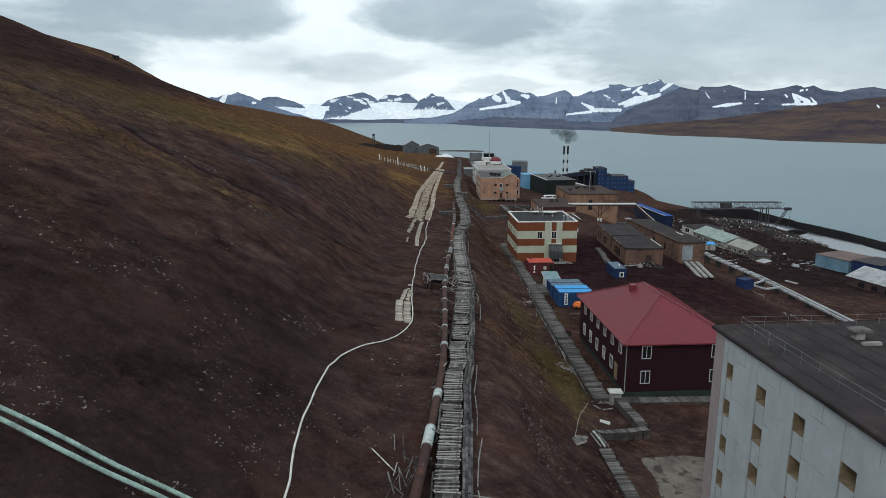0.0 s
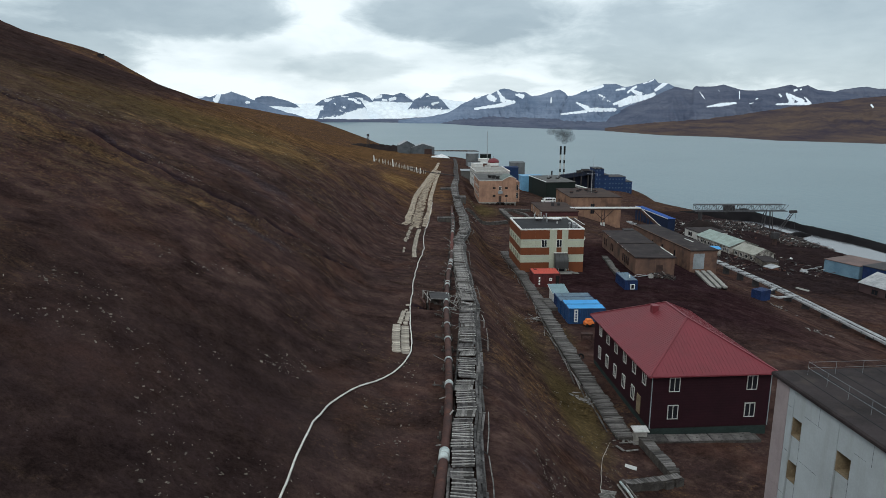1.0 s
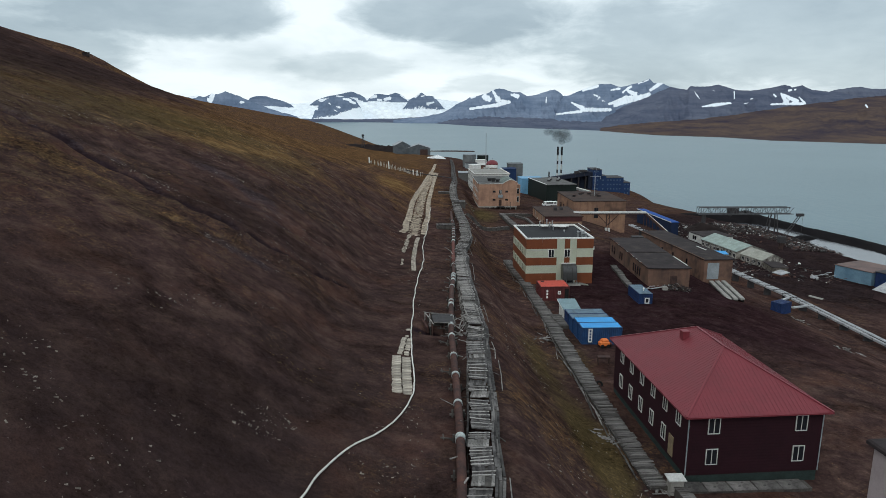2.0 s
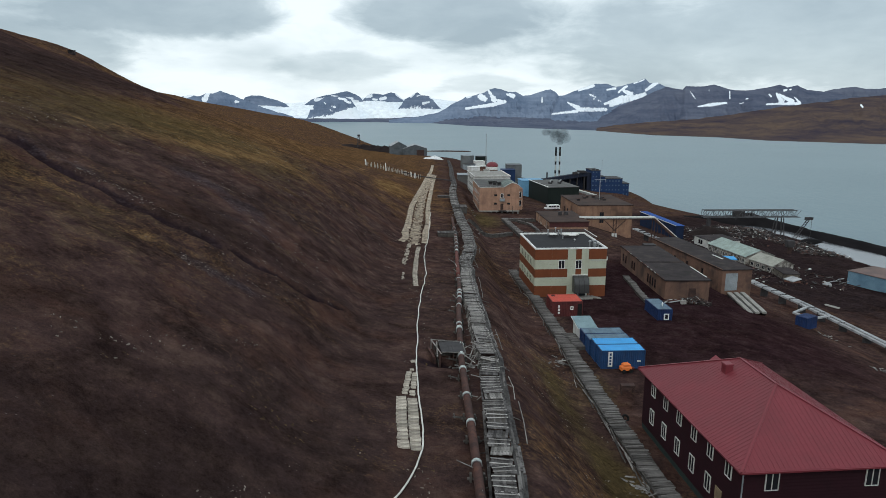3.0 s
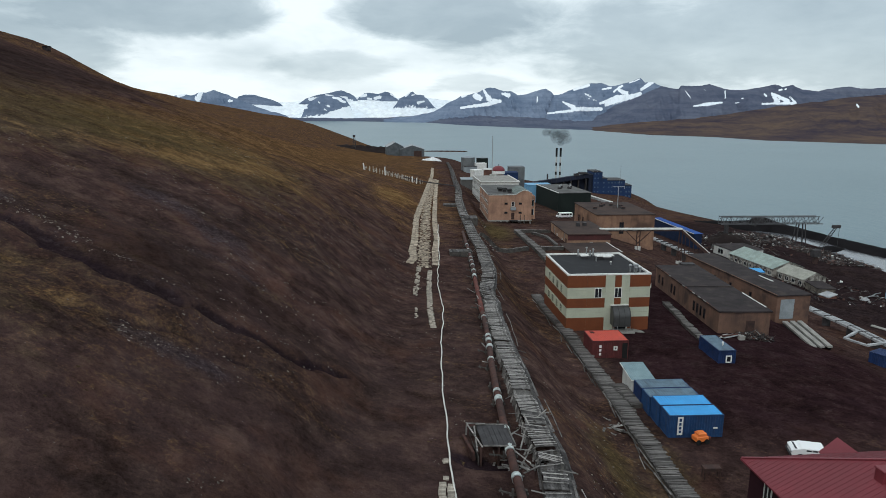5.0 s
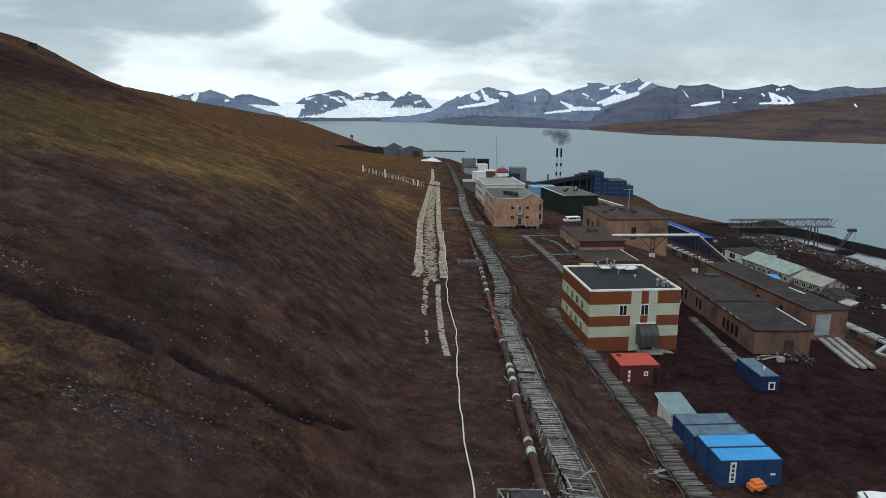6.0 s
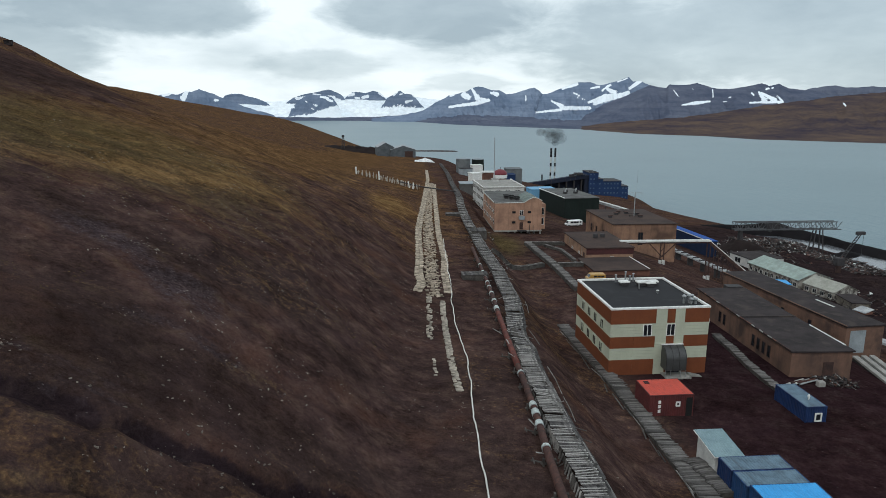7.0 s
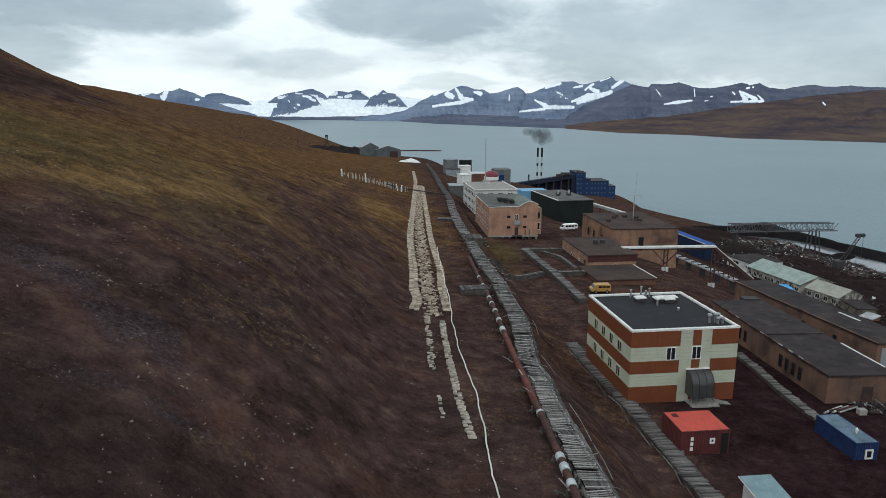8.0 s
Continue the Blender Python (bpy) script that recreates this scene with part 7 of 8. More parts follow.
def apartment():
    b = thing("apartment_house", "orange brick apartment house on stilts with a curved gable", "building", pose(21.2, 247.0, 0, 0, 0, 1.2))
    w, d, z0, z1 = 6.8, 25.0, 33.4, 41.3
    part("wall", Shape().box(-w, 0.5, z0, w, d, z1), BRICKAPT, b, "stained orange brick wall")
    top = [(-w, z0), (w, z0), (w, z1 + 0.6), (5.6, z1 + 1.25), (4.2, z1 + 1.5), (2.9, z1 + 0.9), (1.6, z1 + 0.1), (-w, z1)]
    part("gable_wall", Shape().prism(top, 0, 0.5), BRICKAPT, b, "curved brick gable front")
    part("side_wing", Shape().box(w, 1.5, z0, w + 1.4, 9, z1 - 0.6), BRICKAPT, b)
    part("raised_roof", Shape().prism([(1.6, z1 + 0.02), (w, z1 + 0.02), (w, z1 + 0.55), (5.6, z1 + 1.2), (4.2, z1 + 1.4), (2.9, z1 + 0.85)], 0.5, 13), GREENDARK, b, "green-grey raised roof")
    part("roof", Shape().box(-w - 0.2, 0.52, z1 + 0.01, 1.58, d + 0.2, z1 + 0.2), STEELROOF, b, "dark grey flat roof")
    part("back_roof", Shape().box(1.6, 13.02, z1 + 0.01, w + 0.2, d + 0.2, z1 + 0.2), STEELROOF, b)
    part("gable_cap", Shape().tube([(-w, -0.05, z1 + 0.02), (1.6, -0.05, z1 + 0.12), (2.9, -0.05, z1 + 0.95), (4.2, -0.05, z1 + 1.55), (5.6, -0.05, z1 + 1.3), (w, -0.05, z1 + 0.62)], 0.12, 6), PLASTER, b)
    part("side_cap", Shape().box(-w - 0.25, 0.3, z1, -w - 0.15, d, z1 + 0.22), PLASTER, b)
    part("plinth", Shape().box(-w - 0.15, -0.15, z0 - 0.4, w + 0.15, d, z0), CONCRETE, b)
    for k in range(8):
        part("stilt", Shape().box(-w + 0.2 + 1.85 * k, 0.2, 30.5, -w + 0.6 + 1.85 * k, 0.6, z0 - 0.4), CONCRETE, b)
    for k in range(9):
        part("stilt", Shape().box(-w + 0.1, 1.5 + 2.8 * k, 30.5, -w + 0.5, 1.9 + 2.8 * k, z0 - 0.4), CONCRETE, b)
    for z in (34.7, 37.6):
        for x in (-1.3, 3.2):
            put_window(b, pose(x, -0.03, z + 0.7), 1.0, 0.65, 0, RUSTSTEEL)
        for k in range(7):
            put_window(b, pose(-w - 0.02, 2.0 + 3.2 * k, z + 0.4, 0, 0, -90) @ FLAT, 1.5, 1.2, 1, bar=0.14)
        put_window(b, pose(w + 0.6, 1.47, z), 0.8, 2.0, 0)
    part("balcony", Shape().box(-0.8, -0.9, 36.6, 0.8, 0, 36.7).box(-0.8, -0.9, 36.7, 0.8, -0.84, 37.6).box(-0.8, -0.84, 36.7, -0.74, 0, 37.6).box(0.74, -0.84, 36.7, 0.8, 0, 37.6), GREYMETAL, b, "small sheet-metal balcony", m=pose(0.9, 0, 0))
    put_window(b, pose(0.9, -0.03, 37.7), 1.0, 1.5, 1)
    part("door", Shape().box(-0.5, -0.05, 33.6, 0.5, -0.02, 35.7), RUSTSTEEL, b, m=pose(0.9, 0, 0))
    st = part("stair", Shape().box(-0.3, -1.6, 33.3, 2.3, 0, 33.45), DARKSTEEL, b, "steel entrance stair")
    for k in range(6):
        part("tread", Shape().box(2.3 + 0.3 * k, -1.5, 33.1 - 0.22 * k, 2.6 + 0.3 * k, -0.3, 33.16 - 0.22 * k), DARKSTEEL, st)
    for k, (x, y) in enumerate(((-2.2, 8.0), (-1.0, 6.2), (-2.0, 10.5), (-0.6, 9.2), (0.6, 6.6), (0.4, 4.4))):
        p = part("roof_vent", Shape().box(-0.55, -0.55, 0, 0.55, 0.55, 0.7), DARKSTEEL, b, m=pose(x, y, z1 + 0.2))
        part("cap", Shape().worn(-0.75, -0.75, 0.7, 0.75, 0.75, 0.88, 0.05), RUBBER, p)
    for x in (3.4, 4.6):
        part("drain_pole", Shape().tube([(x, -0.12, 31.0), (x, -0.12, 35.0)], 0.07, 6), DARKSTEEL, b)
    w = thing("school_block", "white plastered block with a grey flat roof", "building", pose(21.8, 299.0, 0, 0, 0, 3.2))
    part("wall", Shape().box(-7.0, -12, 30, 7.4, 12, 40.6), PLASTER, w)
    part("roof", Shape().worn(-7.2, -12.2, 40.6, 7.6, 12.2, 40.85, 0.08), CONCRETE, w, "stained grey flat roof")
    for x0, x1 in ((-7.25, -7.0), (7.4, 7.65)):
        part("parapet_cap", Shape().box(x0, -12.2, 40.85, x1, 12.2, 41.15), WHITE, w, "white parapet cap")
    part("parapet_cap", Shape().box(-7.0, -12.2, 40.85, 7.4, -11.95, 41.15), WHITE, w, "white parapet cap")
    for z in (33.0, 35.8, 38.4):
        for k in range(8):
            put_window(w, pose(-7.02, -10.6 + 3.0 * k, z, 0, 0, -90) @ FLAT, 2.0, 1.5, 2, bar=0.1)
        for k in range(4):
            put_window(w, pose(-5.2 + 3.4 * k, -12.02, z), 1.8, 1.5, 1, bar=0.1)
    part("roof_hut", Shape().box(-0.6, 5, 40.85, 1.6, 8, 41.7), PLASTER, w)
    part("hut_roof", Shape().worn(-0.8, 4.8, 41.7, 1.8, 8.2, 41.85, 0.05), CONCRETE, w)


apartment()


def dome_tower():
    b = thing("dome_tower", "round tower with a red dome over a white band", "tower", pose(25.4, 317, 0))
    part("drum", Shape().tube([(0, 0, 29), (0, 0, 40.9)], 2.45, 20), BRICKDARK, b, smooth=False)
    part("band", Shape().tube([(0, 0, 40.9), (0, 0, 42.2)], 2.75, 24), WHITE, b, "white band")
    steps = np.linspace(0, 1.5, 8)
    part("dome", Shape().tube([(0, 0, 42.2 + 2.1 * math.sin(a)) for a in steps], [2.75 * math.cos(a) for a in steps], 24), REDROOF, b, "red metal dome", smooth=True)
    part("finial", Shape().tube([(0, 0, 44.25), (0, 0, 45.0)], 0.07, 6), DARKSTEEL, b)


dome_tower()
dg = long_shed("workshop_hall", "large dark green clad hall with a pale roof edge", 54.2, 324.2, 14.0, 30.0, 23.0, 33.7, 7.5, DKGREEN, STEELROOF)
part("roof_edge", Shape().box(-7.3, -15, 33.92, -6.9, 15, 34.1), WHITE, dg, "white roof edge")
for k in range(4):
    u = part("roof_vent", Shape().box(-0.7, -0.7, 33.9, 0.7, 0.7, 34.6), DARKSTEEL, dg, m=pose(-2 + 2.2 * k, -2 + (k % 2) * 5, 0))
    part("cap", Shape().tube([(0, 0, 34.6), (0, 0, 35.4)], 0.4, 8), GALV, u)
long_shed("blue_hall", "light blue clad hall", 47.3, 345.0, 11, 9, 22, 33.2, 5, SKYBLUE, SKYBLUE)
long_shed("grey_shed", "low grey sheet-metal shed beside the walk", 14.6, 334, 7.6, 9, 31, 37.0, 0, STEELROOF, GREYMETAL)
BLUEBAND = surface("bright_blue_sheet", (0.028, 0.085, 0.30), (0.022, 0.065, 0.22), 0.5)
BLUESIDE = surface("deep_blue_sheet", (0.014, 0.024, 0.058), (0.010, 0.018, 0.042), 0.4)
g1 = long_shed("gallery_shed", "long low store with a bright blue sheet roof", 106.0, 326.0, 3.4, 40.0, 11.0, 17.0, 4.5, BLUESIDE, BLUEBAND)
part("roof_edge", Shape().box(-1.98, -20.2, 17.0, -1.96, 20.2, 17.3), WHITE, g1, "pale roof edge")


def trough():
    """The pale double conveyor casing that runs along the lower terrace."""
    b = thing("conveyor_trough", "long pale double conveyor casing on short posts", "conveyor")
    pts = [(97.8, 95.0), (97.2, 144.0), (95.8, 190.0), (93.2, 216.0), (90.0, 262.0), (86.0, 300.0)]
    tops = [17.6, 17.6, 17.4, 17.3, 17.2, 17.0]
    for off in (-1.15, -0.35, 0.45):
        for (p, q), z0, z1 in zip(zip(pts, pts[1:]), tops, tops[1:]):
            part("casing", Shape().beam((p[0] + off, p[1], z0), (q[0] + off, q[1], z1), 0.55, 0.5), CASING, b)
    for k in range(50):
        y = 97 + 4.0 * k
        x = float(np.interp(y, [p[1] for p in pts], [p[0] for p in pts]))
        part("clamp", Shape().box(x - 1.5, y, 17.0, x + 0.8, y + 0.12, 17.75), DARKSTEEL, b)
    part("gap_rail", Shape().beam((97.5, 95, 17.7), (96.6, 144, 17.7), 0.15, 0.4).beam((96.6, 144, 17.7), (95.4, 190, 17.5), 0.15, 0.4), DARKSTEEL, b)
    for k in range(24):
        y = 98 + 8.3 * k
        x = float(np.interp(y, [p[1] for p in pts], [p[0] for p in pts])) - 0.3
        part("post", Shape().box(x - 1.0, y - 0.15, ground_at(x, y) - 0.5, x + 1.0, y + 0.15, 17.1), DARKSTEEL, b)
    part("branch", Shape().beam((88.5, 181, 17.6), (95, 186, 17.6), 0.6, 0.4), CASING, b)
    part("branch", Shape().beam((88.5, 181, 17.6), (90.5, 176.5, 17.6), 0.6, 0.4), CASING, b)
    part("branch", Shape().beam((90.5, 176.5, 17.6), (96, 178, 17.6), 0.6, 0.4), CASING, b)


trough()


RUINWALL = surface("patched_ruined_wall", (0.42, 0.40, 0.36), (0.055, 0.045, 0.042), 0.55, 0.92, 0.3, 6, streak=((0.05, 0.042, 0.04), 0.8))


# ---- the shore: sheds, scrap, coal bank, cranes ----
def gable_shed(name, label, cx, cy, w, d, base, eave, ridge, turn, wall_mat, roof_mat, windows=0):
    b = thing(name, label, "shed", pose(cx, cy, 0, 0, 0, turn))
    part("wall", Shape().prism([(-w / 2, base - 2), (w / 2, base - 2), (w / 2, eave), (0, ridge - 0.05), (-w / 2, eave)], -d / 2, d / 2), wall_mat, b)
    for s in (-1, 1):
        n = max(int(d / 2.2), 3)
        for k in range(n):
            y0, y1 = -d / 2 - 0.4 + k * (d + 0.8) / n, -d / 2 - 0.4 + (k + 1) * (d + 0.8) / n - 0.03
            x = w / 2 + 0.5
            drop = eave - (ridge - eave) * 0.5 / (w / 2)
            part("roof_sheet", Shape().add([(0, y0, ridge), (s * x, y0, drop), (s * x, y1, drop), (0, y1, ridge), (0, y0, ridge - 0.06), (s * x, y0, drop - 0.06), (s * x, y1, drop - 0.06), (0, y1, ridge - 0.06)], [(0, 1, 2, 3) if s > 0 else (3, 2, 1, 0), (0, 4, 5, 1), (1, 5, 6, 2), (2, 6, 7, 3), (7, 6, 5, 4)]), roof_mat, b)
    for k in range(windows):
        put_window(b, pose(-w / 2 - 0.02, -d / 2 + (k + 0.5) * d / windows, base + 0.8, 0, 0, -90), 1.5, 1.3, 1, PLASTER)
    return b


ruin = gable_shed("green_roof_shed", "long shed with a pale green weathered roof and broken walls", 119.6, 274.6, 12.0, 25.0, 10.2, 13.6, 15.8, 8, RUINWALL, GREENROOF, 9)
gable_shed("slate_shed", "small ruined shed with a grey sheet roof", 121.6, 254.6, 8.6, 12.0, 10.2, 13.3, 15.3, 12, RUINWALL, SLATE, 4)
long_shed("white_shed", "low white shed with a dark flat roof", 119.3, 295.0, 13.0, 13.0, 10.4, 13.8, 8, PLASTER, None, [("left", 1.5, 11.2, 3.4, 1.9), ("left", -4.5, 11.8, 1.0, 1.2)])
long_shed("tarp_hut", "small hut covered with a bright blue sheet", 107.2, 257.8, 4.6, 5.0, 10.8, 13.8, -12, RUINWALL, BLUETOP)
long_shed("low_hut", "low dark concrete hut among rubble", 120.3, 241.6, 5.2, 9.0, 10.6, 12.9, -8, YARDSLAB, BITUMEN)
single("roof_slab", Shape().worn(-2.2, -1.8, -0.12, 2.2, 1.8, 0.12, 0.05), CASING, "pale concrete slab lying on rubble", "slab", m=pose(118.7, 234.8, ground_at(118.7, 234.8) + 1.0, 4, -6, 25))
single("rubble_mound", Shape().worn(-2.0, -1.6, -0.6, 2.0, 1.6, 0.85, 0.5), BRICKDARK, "low dark mound of brick rubble under a slab", "rubble", m=pose(118.7, 234.8, ground_at(118.7, 234.8), 0, 0, 25))
long_shed("clad_hall", "blue-grey clad hall with a brown flat roof", 149.6, 236.6, 14.0, 13.0, 7.0, 13.4, 24, STEELBLUE, surface("brown_flat_roof", (0.17, 0.12, 0.11), (0.12, 0.09, 0.085), 0.2))
long_shed("navy_hall", "navy blue clad hall", 154.6, 225.2, 13.0, 10.0, 6.5, 13.9, 24, NAVY, DARKSTEEL)
pink = gable_shed("pink_workshop", "dull pink plastered workshop with a white metal roof", 142.2, 195.4, 14.0, 26.0, 8.5, 14.0, 16.6, 16, PINKBLOCK, CASING, 0)
for k in range(3):
    put_window(pink, pose(-7.02, 7.5 - 4.6 * k, 11.2, 0, 0, -90), 2.2, 1.6, 1, RUSTSTEEL)


def coal_bank():
    """A low black bank: the crest's line and the inner foot's line, and a steep outer side down to the fjord."""
    crest = np.array([(150, 410, 4.6), (172, 408, 4.8), (188.5, 406, 5.6), (196, 397, 4.5), (200, 384, 4.0), (203, 362, 4.0), (208.5, 346, 3.8), (214, 325, 3.4), (220, 286, 2.5), (234, 232, 1.0), (262, 190, -2)], float)
    foot = np.array([(148, 401, 2.5), (168, 395, 1.4), (185, 387, 0.6), (191.5, 375, 0.6), (196.5, 359, 0.6), (197, 348, 0.6), (198, 336, 0.6), (204.5, 313, 0.6), (205, 271, 0.4), (222, 226, -1), (250, 184, -4)], float)
    k = np.arange(len(crest))
    s = np.linspace(0, len(crest) - 1, 170)
    a, b = (np.stack([hermite(k, p[:, i], s) for i in range(3)]) for p in (crest, foot))
    b[2] -= 1.2
    a[2] += 1.1 * np.exp(-(((s - 2.0) / 0.35) ** 2)) * 1.2
    away = a[:2] - b[:2]
    away = away / np.hypot(*away)
    rows = []
    for u in np.linspace(0, 1, 9):
        p = b + (a - b) * u
        p[2] = b[2] + (a[2] - b[2]) * math.sin(u * math.pi / 2)
        rows.append(p)
    for w, dz in ((2, -0.4), (5, -3), (14, -14), (26, -31)):
        p = a.copy()
        p[:2] += away * w
        p[2] += dz
        rows.append(p)
    X, Y, Zb = (np.array([r[i] for r in rows]) for i in range(3))
    tagged(sheet("coal_bank", X, Y, Zb + 0.35 * fbm(X, Y, 5.0, 21), COAL), "long low black coal bank along the shore", "coal bank", kind="stuff")
    # the tongue that parts the two ponds
    u = np.linspace(-1, 1, 21)
    U, V = np.meshgrid(u, u)
    X, Y = 189.5 + 11 * U, 346 + 5.5 * V + 4 * U
    tagged(sheet("coal_bank", X, Y, 2.9 - 3.2 * (U ** 2 + V ** 2) * 0.75 + 0.3 * fbm(X, Y, 3.0, 8), COAL), "black coal tongue between two ponds", "coal bank", kind="stuff")


coal_bank()


TRUSS = surface("weathered_grey_steel", (0.115, 0.118, 0.125), (0.07, 0.07, 0.074), 0.8, 0.75)


def truss_crane():
    b = thing("gantry_crane", "long dark lattice gantry crane beam on slender legs", "crane")
    x0, x1, y, z0, z1 = 126.4, 172.6, 328.0, 17.4, 20.6
    n = 20
    step = (x1 - x0) / n
    for dy in (-1.3, 1.3):
        part("chord", Shape().beam((x0, y + dy, z0), (x1, y + dy, z0), 0.36), TRUSS, b)
        part("chord", Shape().beam((x0, y + dy, z1), (x1 - 2, y + dy, z1), 0.36), TRUSS, b)
        for k in range(n):
            a = x0 + k * step
            part("lattice_bar", Shape().beam((a, y + dy, z0 if k % 2 else z1), (a + step, y + dy, z1 if k % 2 else z0), 0.16), TRUSS, b)
            part("lattice_bar", Shape().beam((a, y + dy, z0), (a, y + dy, z1), 0.13), TRUSS, b)
    for (xa, xb) in ((160.8, 162.0), (166.0, 164.8)):
        zg = ground_at(xa, y) - 0.6
        for dy in (-1.6, 1.6):
            part("leg", Shape().beam((xa, y + dy, zg), (xb, y + dy * 0.6, z0), 0.42), DARKSTEEL, b)
    part("end_pier", Shape().box(129.0, y - 1.0, ground_at(129, y) - 1.0, 130.2, y + 1.0, z0 - 0.2), DARKSTEEL, b)
    cab = part("trolley", Shape().worn(141.0, y - 1.1, z0 + 0.3, 146.0, y + 1.1, z1 - 0.3, 0.2), DARKSTEEL, b, "dark trolley inside the beam")
    part("winch", Shape().tube([(142, y - 1.2, z0 - 0.5), (142, y + 1.2, z0 - 0.5)], 0.6, 10), DARKSTEEL, cab)


def jib_crane():
    b = thing("jib_crane", "small lattice jib crane behind the bank", "crane")
    a, c = Vector((148.0, 290, 13.5)), Vector((154.4, 290, 23.0))
    for dx, dz in ((0, 0), (1.3, -0.6)):
        part("boom_chord", Shape().beam(a + Vector((dx, 0, dz)), c + Vector((dx * 0.6, 0, dz * 0.6)), 0.22), DARKSTEEL, b)
    for k in range(10):
        p, q = a.lerp(c, k / 10), a.lerp(c, (k + 1) / 10)
        part("lattice_bar", Shape().beam(p, q + Vector((1.0, 0, -0.5)), 0.16), DARKSTEEL, b)
    part("head", Shape().worn(153.2, 289.5, 22.4, 156.4, 290.5, 23.6, 0.2), DARKSTEEL, b)
    part("hoist_rope", Shape().tube([(156.1, 290, 22.8), (156.1, 290, 15.0)], 0.06, 5), DARKSTEEL, b)
    part("mast", Shape().box(147.4, 289.4, ground_at(148, 290) - 0.5, 148.8, 290.6, 11.0), RUSTSTEEL, b)
    part("cab", Shape().worn(146.6, 288.8, 11.0, 149.4, 291.2, 13.8, 0.3), DARKSTEEL, b)


truss_crane()
jib_crane()


def scrap(label, x0, y0, x1, y1, count, tall, seed, size=1.0):
    r = random.Random(seed)
    s = Shape()
    X = np.array([r.uniform(x0, x1) for _ in range(count)])
    Y = np.array([r.uniform(y0, y1) for _ in range(count)])
    ZZ = relief(X, Y)
    for x, y, z in zip(X, Y, ZZ):
        pile = tall * max(0.0, 1 - abs(2 * (x - x0) / (x1 - x0) - 1)) * max(0.1, 1 - abs(2 * (y - y0) / (y1 - y0) - 1))
        m = Matrix.Translation((x, y, z + r.random() * (pile + 0.4))) @ Euler((r.uniform(-0.6, 0.6), r.uniform(-0.6, 0.6), r.uniform(0, 6.3))).to_matrix().to_4x4() @ Matrix.Scale(size, 4)
        kind = r.random()
        if kind < 0.4:
            a = r.uniform(0.2, 0.8)
            s.box(-a / 2, -a / 3, -0.2, a / 2, a / 3, r.uniform(0.05, 0.35), m)
        elif kind < 0.75:
            s.box(-r.uniform(0.5, 2.6), -0.06, -0.06, r.uniform(0.5, 2.6), 0.06, 0.06, m)
        else:
            a = r.uniform(0.25, 0.8)
            s.box(-a, -a * 0.7, -0.04, a, a * 0.7, 0.04, m)
    single("scrap_heap", s, SCRAP, label, "scrap", kind="stuff")


scrap("rusty scrap metal and timber heaped along the shore", 140, 322, 176, 362, 1500, 1.7, 5)
scrap("dark scrap and rubble heaped along the shore", 154, 288, 174, 322, 1100, 1.9, 6)
scrap("scattered rubble on the lower terrace", 108, 300, 146, 352, 420, 0.5, 7)
scrap("loose rubble between the sheds", 104, 226, 140, 262, 200, 0.5, 8)


# ---- far end of the settlement ----
PLANTPANE = surface("dull_blue_pane", (0.075, 0.11, 0.17), (0.05, 0.08, 0.13), 0.3, 0.4)


PLANTDARK = surface("dark_navy_cladding", (0.020, 0.025, 0.043), (0.013, 0.017, 0.030), 0.1, 0.7)


